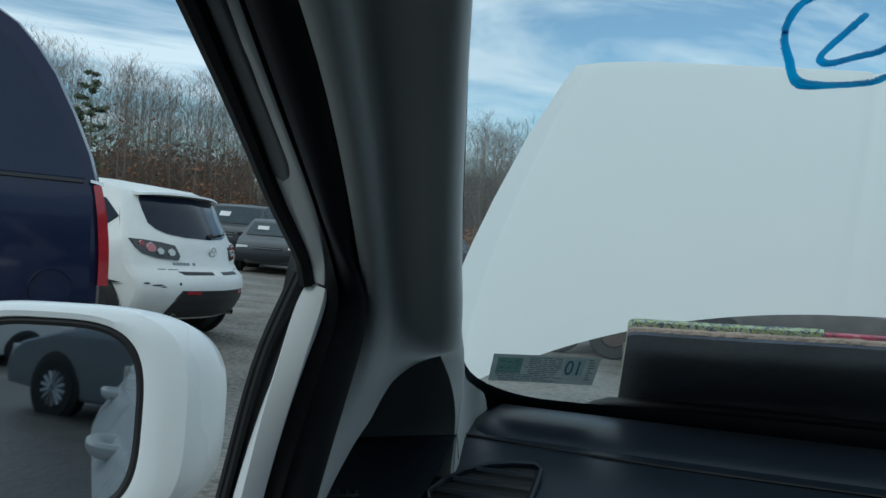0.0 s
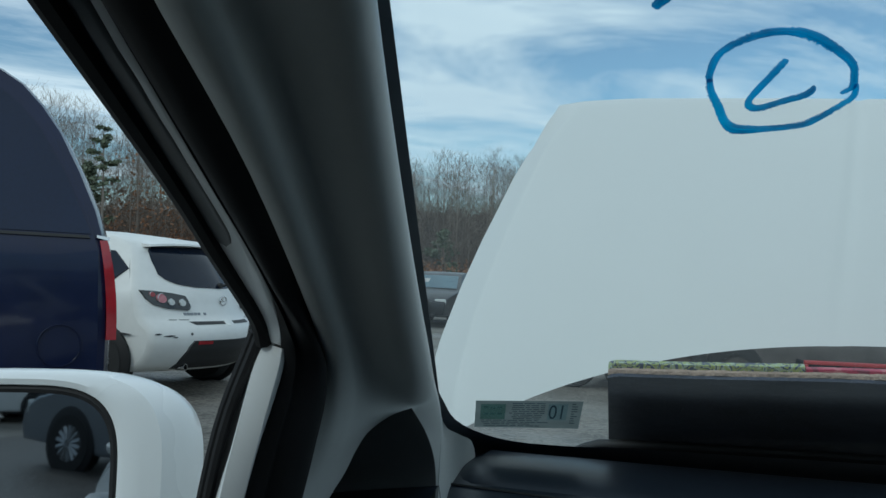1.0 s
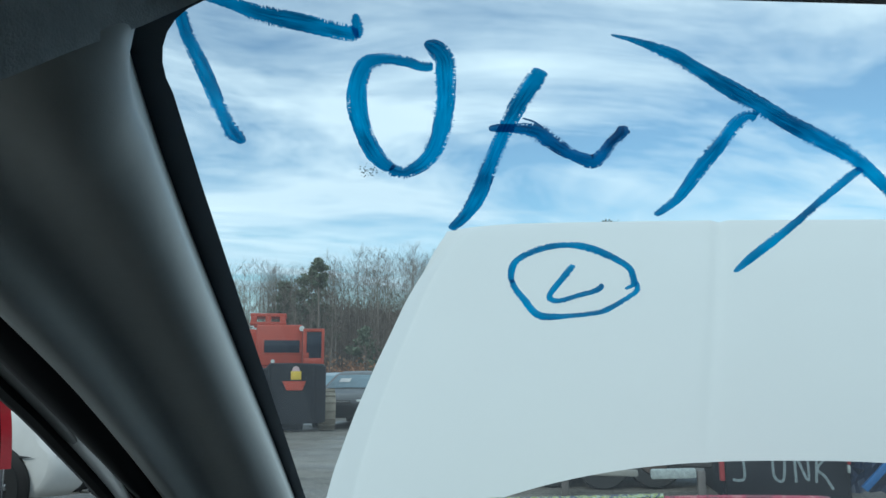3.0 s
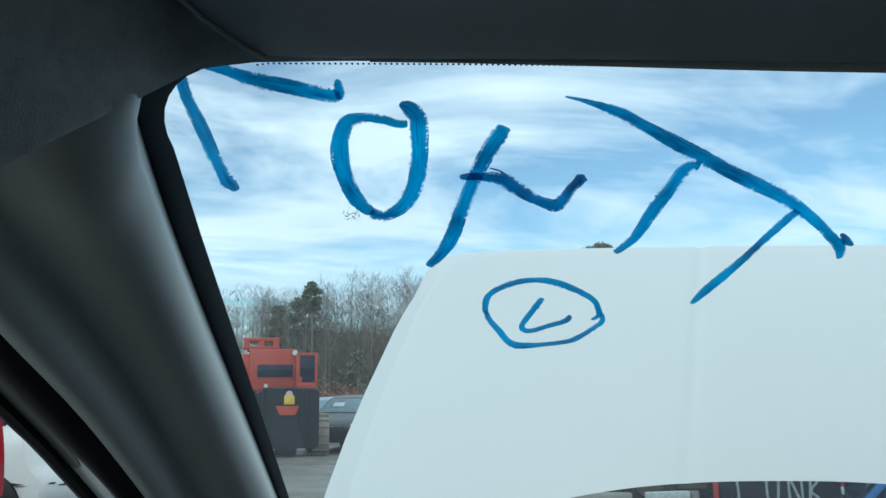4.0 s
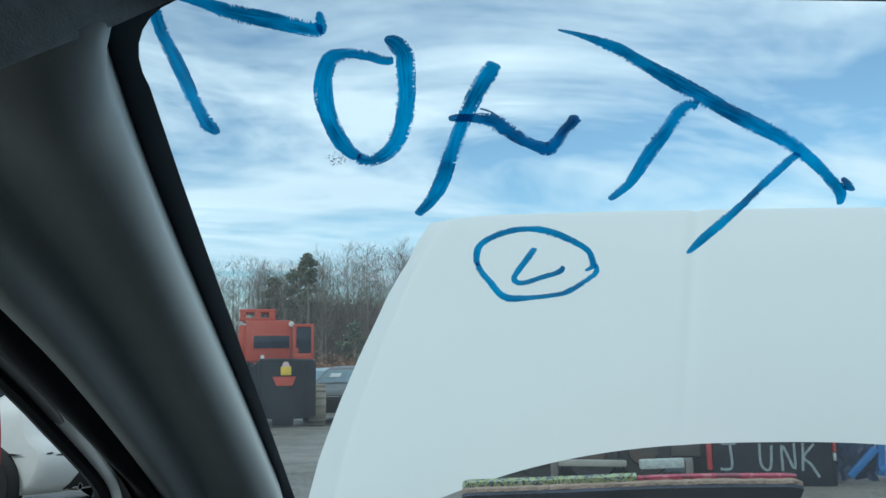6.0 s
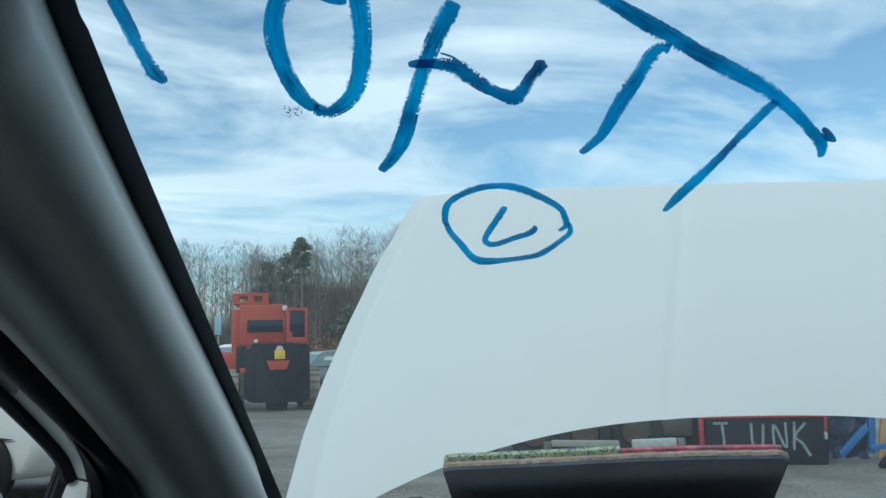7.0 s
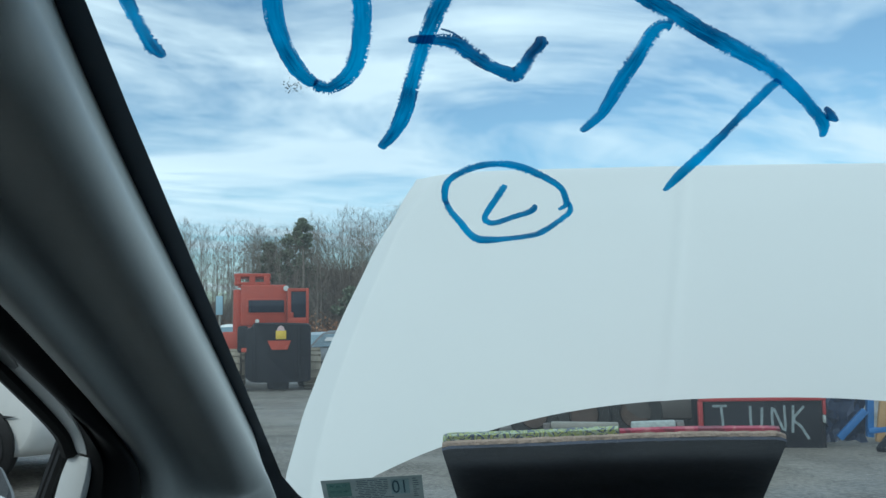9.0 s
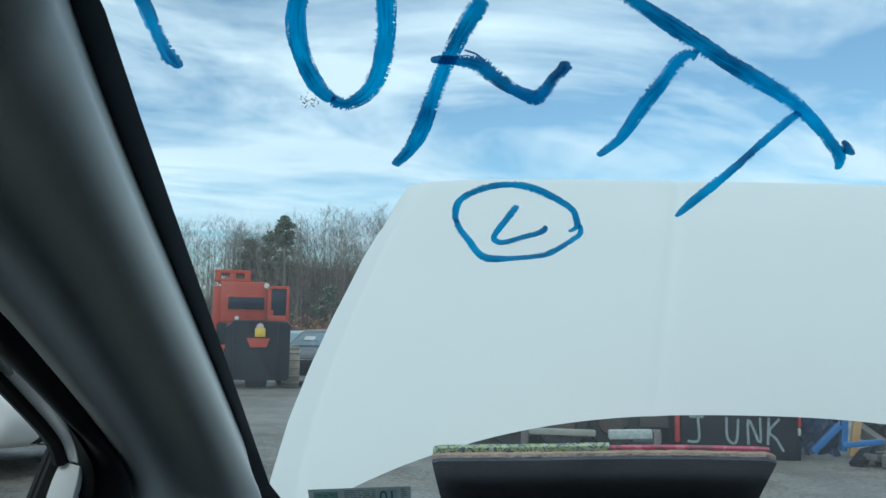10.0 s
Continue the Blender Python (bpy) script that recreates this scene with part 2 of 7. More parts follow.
# Unseen passenger pane, also darkened to dim the cabin.
M["side_glass"] = pane_material("unseen_dimmed_side_glass", (0.60, 0.64, 0.63), gloss=0.35)


def mirror_material():
    m = bpy.data.materials.new("mirror_silver")
    m.use_nodes = True
    p = m.node_tree.nodes["Principled BSDF"]
    p.inputs["Base Color"].default_value = (0.32, 0.35, 0.38, 1)
    p.inputs["Metallic"].default_value, p.inputs["Roughness"].default_value = 1.0, 0.02
    return m


def marker_material(name="blue_glass_marker", thin_ink=(0.008, 0.095, 0.25), thick_ink=(0.030, 0.39, 0.73)):
    """Brushed-on blue glass paint: thick in places, thin and streaky in others."""
    m = bpy.data.materials.new(name)
    m.use_nodes = True
    nt = m.node_tree
    p = nt.nodes["Principled BSDF"]
    tc = nt.nodes.new("ShaderNodeTexCoord")
    n = nt.nodes.new("ShaderNodeTexNoise")
    n.inputs["Scale"].default_value, n.inputs["Detail"].default_value = 1.0, 4
    lay = nt.nodes.new("ShaderNodeMapping")
    lay.inputs["Scale"].default_value = (55, 11.0, 1)
    nt.links.new(tc.outputs["UV"], lay.inputs[0])
    nt.links.new(lay.outputs[0], n.inputs["Vector"])
    n2 = nt.nodes.new("ShaderNodeTexNoise")
    n2.inputs["Scale"].default_value, n2.inputs["Detail"].default_value = 40, 4
    nt.links.new(tc.outputs["Object"], n2.inputs["Vector"])
    mixv = nt.nodes.new("ShaderNodeMath")
    mixv.operation = "ADD"
    nt.links.new(n.outputs["Fac"], mixv.inputs[0])
    nt.links.new(n2.outputs["Fac"], mixv.inputs[1])
    r = nt.nodes.new("ShaderNodeValToRGB")
    r.color_ramp.elements[0].position, r.color_ramp.elements[1].position = 0.38, 0.62
    r.color_ramp.elements[0].color, r.color_ramp.elements[1].color = (*thin_ink, 1), (*thick_ink, 1)
    half = nt.nodes.new("ShaderNodeMath")
    half.operation = "MULTIPLY"
    half.inputs[1].default_value = 0.5
    nt.links.new(mixv.outputs[0], half.inputs[0])
    nt.links.new(half.outputs[0], r.inputs[0])
    nt.links.new(r.outputs[0], p.inputs["Base Color"])
    p.inputs["Roughness"].default_value = 0.5
    tl = nt.nodes.new("ShaderNodeBsdfTranslucent")
    nt.links.new(r.outputs[0], tl.inputs[0])
    mx = nt.nodes.new("ShaderNodeMixShader")
    mx.inputs[0].default_value = 0.72
    nt.links.new(p.outputs[0], mx.inputs[1])
    nt.links.new(tl.outputs[0], mx.inputs[2])
    tr = nt.nodes.new("ShaderNodeBsdfTransparent")
    tr.inputs[0].default_value = (0.03, 0.40, 0.78, 1)
    thin = nt.nodes.new("ShaderNodeMapRange")
    thin.inputs["From Min"].default_value, thin.inputs["From Max"].default_value = 0.42, 0.60
    thin.inputs["To Min"].default_value, thin.inputs["To Max"].default_value = 0.06, 0.30
    nt.links.new(half.outputs[0], thin.inputs["Value"])
    mx2 = nt.nodes.new("ShaderNodeMixShader")
    nt.links.new(thin.outputs[0], mx2.inputs[0])
    nt.links.new(mx.outputs[0], mx2.inputs[1])
    nt.links.new(tr.outputs[0], mx2.inputs[2])
    # dry, ragged brush edges: v runs across a stroke from 0 to 1
    sp = nt.nodes.new("ShaderNodeSeparateXYZ")
    nt.links.new(tc.outputs["UV"], sp.inputs[0])

    def calc(op, a_, b_):
        q = nt.nodes.new("ShaderNodeMath")
        q.operation = op
        for i_, v_ in enumerate((a_, b_)):
            if isinstance(v_, (int, float)):
                q.inputs[i_].default_value = v_
            else:
                nt.links.new(v_, q.inputs[i_])
        return q.outputs[0]
    across_ = calc("MULTIPLY", calc("ABSOLUTE", calc("SUBTRACT", calc("FRACT", sp.outputs["Y"], 0), 0.5), 0), 2.0)
    mp = nt.nodes.new("ShaderNodeMapping")
    mp.inputs["Scale"].default_value = (2300, 2.6, 1)
    nt.links.new(tc.outputs["UV"], mp.inputs[0])
    dry = nt.nodes.new("ShaderNodeTexNoise")
    dry.inputs["Scale"].default_value, dry.inputs["Detail"].default_value = 1.0, 3.0
    nt.links.new(mp.outputs[0], dry.inputs["Vector"])
    wide = nt.nodes.new("ShaderNodeMapping")
    wide.inputs["Scale"].default_value = (45, 3.4, 1)
    nt.links.new(tc.outputs["UV"], wide.inputs[0])
    patch = nt.nodes.new("ShaderNodeTexNoise")
    patch.inputs["Scale"].default_value, patch.inputs["Detail"].default_value = 1.0, 2.0
    nt.links.new(wide.outputs[0], patch.inputs["Vector"])
    rough_here = calc("MINIMUM", calc("MAXIMUM", calc("MULTIPLY", calc("SUBTRACT", patch.outputs["Fac"], 0.47), 8.0), 0.03), 1.0)
    edge_ = calc("ADD", across_, calc("MULTIPLY", calc("MULTIPLY", calc("SUBTRACT", dry.outputs["Fac"], 0.46), 1.85), rough_here))
    gone = calc("GREATER_THAN", edge_, 0.83)
    clear = nt.nodes.new("ShaderNodeBsdfTransparent")
    mx3 = nt.nodes.new("ShaderNodeMixShader")
    nt.links.new(gone, mx3.inputs[0])
    nt.links.new(mx2.outputs[0], mx3.inputs[1])
    nt.links.new(clear.outputs[0], mx3.inputs[2])
    nt.links.new(mx3.outputs[0], nt.nodes["Material Output"].inputs[0])
    return m


def cover_material(name, stops, scale):
    """Printed comic-like cover edge: blotches of a few inks."""
    m = bpy.data.materials.new(name)
    m.use_nodes = True
    nt = m.node_tree
    p = nt.nodes["Principled BSDF"]
    tc = nt.nodes.new("ShaderNodeTexCoord")
    n = nt.nodes.new("ShaderNodeTexNoise")
    n.inputs["Scale"].default_value, n.inputs["Detail"].default_value, n.inputs["Distortion"].default_value = scale, 2.5, 0.8
    nt.links.new(tc.outputs["Object"], n.inputs["Vector"])
    r = nt.nodes.new("ShaderNodeValToRGB")
    r.color_ramp.interpolation = "CONSTANT"
    r.color_ramp.elements[0].position, r.color_ramp.elements[0].color = stops[0][0], (*stops[0][1], 1)
    r.color_ramp.elements[1].position, r.color_ramp.elements[1].color = stops[1][0], (*stops[1][1], 1)
    for pos, c in stops[2:]:
        r.color_ramp.elements.new(pos).color = (*c, 1)
    nt.links.new(n.outputs["Fac"], r.inputs[0])
    nt.links.new(r.outputs[0], p.inputs["Base Color"])
    p.inputs["Roughness"].default_value = 0.45
    return m


M["mirror"] = mirror_material()
M["marker"] = marker_material()
M["marker_thick"] = marker_material("thick_navy_glass_marker", (0.006, 0.032, 0.105), (0.014, 0.13, 0.33))
M["comic"] = cover_material("green_comic_print", ((0.0, (0.07, 0.09, 0.14)), (0.41, (0.34, 0.40, 0.13)), (0.48, (0.40, 0.47, 0.34)), (0.53, (0.06, 0.08, 0.13)), (0.58, (0.36, 0.40, 0.12)), (0.66, (0.40, 0.45, 0.36))), 95)
M["crimson"] = cover_material("red_printed_cover", ((0.0, (0.22, 0.02, 0.05)), (0.42, (0.42, 0.03, 0.08)), (0.60, (0.50, 0.12, 0.15))), 40)


def ground_material():
    m = bpy.data.materials.new("damp_gravel_ground")
    m.use_nodes = True
    nt = m.node_tree
    p = nt.nodes["Principled BSDF"]
    tc = nt.nodes.new("ShaderNodeTexCoord")

    def noise_node(scale, detail):
        n = nt.nodes.new("ShaderNodeTexNoise")
        n.inputs["Scale"].default_value, n.inputs["Detail"].default_value = scale, detail
        nt.links.new(tc.outputs["Object"], n.inputs["Vector"])
        return n

    big, mid, fine = noise_node(0.35, 4), noise_node(2.5, 5), noise_node(26, 6)
    stones = nt.nodes.new("ShaderNodeTexVoronoi")
    stones.inputs["Scale"].default_value = 22
    nt.links.new(tc.outputs["Object"], stones.inputs["Vector"])
    a = nt.nodes.new("ShaderNodeMath")
    a.operation = "MULTIPLY_ADD"
    nt.links.new(mid.outputs["Fac"], a.inputs[0])
    a.inputs[1].default_value = 0.5
    nt.links.new(fine.outputs["Fac"], a.inputs[2])
    r = nt.nodes.new("ShaderNodeValToRGB")
    r.color_ramp.elements[0].position, r.color_ramp.elements[1].position = 0.60, 1.12
    r.color_ramp.elements[0].color, r.color_ramp.elements[1].color = (0.045, 0.040, 0.033, 1), (0.235, 0.212, 0.180, 1)
    lay = nt.nodes.new("ShaderNodeMapping")                # wheel tracks and drained streaks
    lay.inputs["Rotation"].default_value, lay.inputs["Scale"].default_value = (0, 0, radians(12)), (0.22, 1.1, 1)
    nt.links.new(tc.outputs["Object"], lay.inputs[0])
    streak = nt.nodes.new("ShaderNodeTexNoise")
    streak.inputs["Scale"].default_value, streak.inputs["Detail"].default_value = 1.0, 6.0
    nt.links.new(lay.outputs[0], streak.inputs["Vector"])
    a2 = nt.nodes.new("ShaderNodeMath")
    a2.operation = "MULTIPLY_ADD"
    nt.links.new(streak.outputs["Fac"], a2.inputs[0])
    a2.inputs[1].default_value = 0.42
    a3 = nt.nodes.new("ShaderNodeMath")
    a3.operation = "ADD"
    nt.links.new(a.outputs[0], a3.inputs[0])
    a3.inputs[1].default_value = -0.08
    nt.links.new(a3.outputs[0], a2.inputs[2])
    nt.links.new(a2.outputs[0], r.inputs[0])
    nt.links.new(r.outputs[0], p.inputs["Base Color"])
    wet = nt.nodes.new("ShaderNodeMapRange")
    wet.inputs["From Min"].default_value, wet.inputs["From Max"].default_value = 0.42, 0.58
    wet.inputs["To Min"].default_value, wet.inputs["To Max"].default_value = 0.42, 0.9
    nt.links.new(big.outputs["Fac"], wet.inputs["Value"])
    nt.links.new(wet.outputs[0], p.inputs["Roughness"])
    b = nt.nodes.new("ShaderNodeBump")
    b.inputs["Strength"].default_value, b.inputs["Distance"].default_value = 0.35, 0.03
    h = nt.nodes.new("ShaderNodeMath")
    h.operation = "SUBTRACT"
    nt.links.new(a.outputs[0], h.inputs[0])
    nt.links.new(stones.outputs["Distance"], h.inputs[1])
    nt.links.new(h.outputs[0], b.inputs["Height"])
    nt.links.new(b.outputs[0], p.inputs["Normal"])
    return m


M["ground"] = ground_material()
M["mud_ground"] = material("dark_wet_mud", (0.066, 0.060, 0.055), 0.5, vary=0.65, scale=2.6, bump=0.8, bump_scale=14, fine=18.0)


# ---- building helpers ----
def part(name, bm, mat, parent=None, label="", smooth=True, angle=38):
    """One mesh object from a bmesh, under a thing or a part."""
    bmesh.ops.recalc_face_normals(bm, faces=bm.faces)
    me = bpy.data.meshes.new(name)
    bm.to_mesh(me)
    bm.free()
    me.materials.append(mat)
    if smooth:
        me.polygons.foreach_set("use_smooth", [True] * len(me.polygons))
        me.set_sharp_from_angle(angle=radians(angle))
    ob = new(name, me)
    if parent is not None:
        ob.parent = parent
    if label:
        ob["label"] = label
    return ob


def thing(name, label, category, at=None, group="", kind=""):
    ob = new(name)
    ob.empty_display_size = 0.1
    if at is not None:
        ob.matrix_world = at
    return tagged(ob, label, category, group, kind)


def box(size, at=(0, 0, 0), bevel=0.0, turn=None, bm=None, segments=2):
    bm = bm or bmesh.new()
    m = Matrix.Translation(at) @ (turn.to_4x4() if turn else Matrix()) @ Matrix.Diagonal((*size, 1))
    r = bmesh.ops.create_cube(bm, size=1.0, matrix=m)
    if bevel:
        es = list({e for v in r["verts"] for e in v.link_edges})
        bmesh.ops.bevel(bm, geom=es, offset=bevel, segments=segments, profile=0.5, affect="EDGES")
    return bm


def loft(sections, closed=True, caps=True, bm=None):
    """Faces between rows of points of equal length."""
    bm = bm or bmesh.new()
    rows = [[bm.verts.new(p) for p in s] for s in sections]
    n = len(rows[0])
    for a, b in zip(rows, rows[1:]):
        for i in range(n if closed else n - 1):
            j = (i + 1) % n
            try:
                bm.faces.new((a[i], a[j], b[j], b[i]))
            except ValueError:
                pass
    if closed and caps:
        for r in (rows[0], rows[-1]):
            try:
                bm.faces.new(r)
            except ValueError:
                pass
    return bm


def tube(points, radius, sides=8, bm=None, flat=1.0):
    """A round bar along points; radius a number or one for each point."""
    pts = [Vector(p) for p in points]
    rad = radius if isinstance(radius, (list, tuple)) else [radius] * len(pts)
    secs, up = [], None
    for i, p in enumerate(pts):
        d = (pts[min(i + 1, len(pts) - 1)] - pts[max(i - 1, 0)]).normalized()
        if up is None:
            up = d.orthogonal().normalized()
        up = (up - d * up.dot(d)).normalized()
        side = d.cross(up)
        secs.append([p + (up * math.cos(2 * math.pi * k / sides) + side * flat * math.sin(2 * math.pi * k / sides)) * rad[i] for k in range(sides)])
    return loft(secs, True, True, bm)


def smooth_line(points, n):
    """n points on a Catmull-Rom curve through the given ones."""
    pts = [Vector(p) for p in points]
    ext = [pts[0] * 2 - pts[1]] + pts + [pts[-1] * 2 - pts[-2]]
    res = []
    for k in range(n):
        s = k / (n - 1) * (len(pts) - 1)
        i = min(int(s), len(pts) - 2)
        f = s - i
        a, b, c, d = ext[i:i + 4]
        res.append(0.5 * ((2 * b) + (c - a) * f + (2 * a - 5 * b + 4 * c - d) * f * f + (3 * b - a - 3 * c + d) * f ** 3))
    return res


def prism(poly, way, bm=None):
    """A flat outline pushed along a vector."""
    bm = bm or bmesh.new()
    way = Vector(way)
    lo = [bm.verts.new(p) for p in poly]
    hi = [bm.verts.new(Vector(p) + way) for p in poly]
    bm.faces.new(lo)
    bm.faces.new(hi)
    for i in range(len(poly)):
        j = (i + 1) % len(poly)
        bm.faces.new((lo[i], lo[j], hi[j], hi[i]))
    return bm


def disc(radius, depth, at, axis="x", sides=28, bm=None, inner=0.0):
    """A wheel-like cylinder along an axis, with rounded rims, or a ring."""
    bm = bm or bmesh.new()
    prof = [(inner, -depth / 2), (radius * 0.93, -depth / 2), (radius, -depth * 0.28), (radius, depth * 0.28), (radius * 0.93, depth / 2), (inner, depth / 2)]
    secs = []
    for k in range(sides):
        a = 2 * math.pi * k / sides
        c, s = math.cos(a), math.sin(a)
        if axis == "x":
            secs.append([(at[0] + h, at[1] + r * c, at[2] + r * s) for r, h in prof])
        elif axis == "y":
            secs.append([(at[0] + r * c, at[1] + h, at[2] + r * s) for r, h in prof])
        else:
            secs.append([(at[0] + r * c, at[1] + r * s, at[2] + h) for r, h in prof])
    secs.append(secs[0])
    loft(secs, closed=False, bm=bm)
    bmesh.ops.remove_doubles(bm, verts=bm.verts, dist=1e-5)
    return bm


def ground_z(x, y):
    """The yard falls gently away ahead of the car and levels out far off."""
    f = max(-25.0, min(y, 34.0))
    g = max(-30.0, min(x, 30.0))
    return -0.015 - 0.008 * g - 0.0235 * f + 0.06 * math.exp(-((x + 6.3) ** 2 + (y - 7.2) ** 2) / 9.0)


YARD_TILT = pose(0, 0, 0, -1.35, 0.46, 0)


def on_yard(x, y, heading, lift=0.0):
    """A pose on the sloping yard; heading: degrees to the left of straight ahead."""
    return Matrix.Translation((x, y, ground_z(x, y) + lift)) @ YARD_TILT @ pose(0, 0, 0, 0, 0, heading)


# ---- ground and far woods ----
def make_ground():
    bm = bmesh.new()
    xs = [-900, -300, -120, -60, -40] + [-30 + i * 1.0 for i in range(46)] + [18, 24, 32, 60, 150, 400, 900]
    ys = [-900, -200, -60, -30, -22] + [-16 + i * 1.0 for i in range(52)] + [40, 48, 60, 90, 160, 400, 1500]
    rows = []
    for y in ys:
        row = []
        for x in xs:
            near = math.hypot(x, y) < 40
            dz = 0.03 * noise.noise((x * 0.35, y * 0.35, 0)) + 0.012 * noise.noise((x * 1.1, y * 1.1, 5)) if near else 0
            row.append((x, y, ground_z(x, y) + dz))
        rows.append(row)
    ob = part("ground", loft(rows, closed=False, bm=bm), M["ground"], angle=80)
    tagged(ob, "damp grey gravel yard with worn patches", "ground", kind="structure")


make_ground()


def make_mud():
    """A patch of trodden wet mud behind the car."""
    rows = []
    for j in range(9):
        rows.append([])
        for i in range(49):
            a = 2 * math.pi * i / 48
            rad = j / 8 * (1 + 0.22 * noise.noise((math.cos(a) * 1.7, math.sin(a) * 1.7, 30)) + 0.06 * noise.noise((math.cos(a) * 7, math.sin(a) * 7, 31)))
            x, y = -1.2 + 3.6 * rad * math.cos(a), -8.4 + 5.6 * rad * math.sin(a)
            rows[-1].append((x, y, ground_z(x, y) + 0.05 - 0.06 * (j / 8) ** 3))
    tagged(part("mud_patch", loft(rows, closed=False), M["mud_ground"], angle=80), "dark trodden wet mud on the gravel", "ground", kind="structure")


make_mud()


class Sticks:
    """Gathers tapered sticks and leaf flakes into one mesh."""

    def __init__(self, seed):
        self.v, self.f, self.r = [], [], random.Random(seed)

    def stick(self, a, b, ra, rb):
        d = (b - a).normalized()
        u = d.orthogonal().normalized()
        w = d.cross(u)
        k = len(self.v)
        for p, rad in ((a, ra), (b, rb)):
            for j in range(3):
                t = 2.0944 * j
                self.v.append(tuple(p + (u * math.cos(t) + w * math.sin(t)) * rad))
        for j in range(3):
            self.f.append((k + j, k + (j + 1) % 3, k + 3 + (j + 1) % 3, k + 3 + j))

    def grow(self, a, d, length, rad, level, spread=0.55):
        r = self.r
        bend = Vector((r.uniform(-1, 1), r.uniform(-1, 1), r.uniform(-0.2, 0.5))) * 0.18
        mid = a + d * length * 0.5
        d2 = (d + bend).normalized()
        b = mid + d2 * length * 0.5
        self.stick(a, mid, rad, rad * 0.8)
        self.stick(mid, b, rad * 0.8, rad * 0.5)
        if level == 0:
            return
        n = 3 if level > 1 else 5
        for i in range(n):
            f = 0.35 + 0.65 * (i + r.random()) / n
            p = a + (b - a) * f
            turn = Vector((r.uniform(-1, 1), r.uniform(-1, 1), r.uniform(-0.1, 0.7))).normalized()
            dd = (d2 * (1 - spread) + turn * spread + Vector((0, 0, 0.22))).normalized()
            self.grow(p, dd, length * r.uniform(0.42, 0.62), rad * 0.5, level - 1, spread)

    def tree(self, base, h, rad, crown=0.5):
        r = self.r
        lean = Vector((r.uniform(-0.05, 0.05), r.uniform(-0.05, 0.05), 1)).normalized()
        p, steps = base, 7
        for i in range(steps):
            q = p + (lean + Vector((r.uniform(-0.06, 0.06), r.uniform(-0.06, 0.06), 0))).normalized() * h / steps
            self.stick(p, q, rad * (1 - i / (steps + 1)), rad * (1 - (i + 1) / (steps + 1)))
            if (i + 1) / steps > crown * 0.7:
                for _ in range(3):
                    a = r.uniform(0, 6.283)
                    up = r.uniform(0.5, 1.3)
                    dd = Vector((math.cos(a), math.sin(a), up)).normalized()
                    self.grow(p + (q - p) * r.random(), dd, h * r.uniform(0.09, 0.15) * (1.15 - 0.6 * i / steps), rad * 0.2, 1)
            p = q

    def sliver(self, c, length, width):
        """A thin twig drawn as one narrow blade."""
        r = self.r
        d = Vector((r.uniform(-1, 1), r.uniform(-1, 1), r.uniform(0.1, 1.6))).normalized() * length * 0.5
        s = Vector((r.uniform(-1, 1), r.uniform(-1, 1), 0)).normalized() * width * 0.5
        k = len(self.v)
        for p in (c - d - s, c - d + s, c + d + s * 0.4, c + d - s * 0.4):
            self.v.append(tuple(p))
        self.f.append((k, k + 1, k + 2, k + 3))

    def flake(self, c, size):
        r = self.r
        k = len(self.v)
        a = Vector((r.uniform(-1, 1), r.uniform(-1, 1), r.uniform(-1, 1))).normalized()
        u = a.orthogonal().normalized()
        w = a.cross(u)
        for s, t in ((-1, -0.5), (1, -0.6), (0.6, 0.7), (-0.7, 0.6)):
            self.v.append(tuple(c + (u * s + w * t) * size * r.uniform(0.6, 1.1)))
        self.f.append((k, k + 1, k + 2, k + 3))

    def object(self, name, mat, parent=None):
        me = bpy.data.meshes.new(name)
        me.from_pydata(self.v, [], self.f)
        me.materials.append(mat)
        ob = new(name, me)
        if parent is not None:
            ob.parent = parent
        return ob


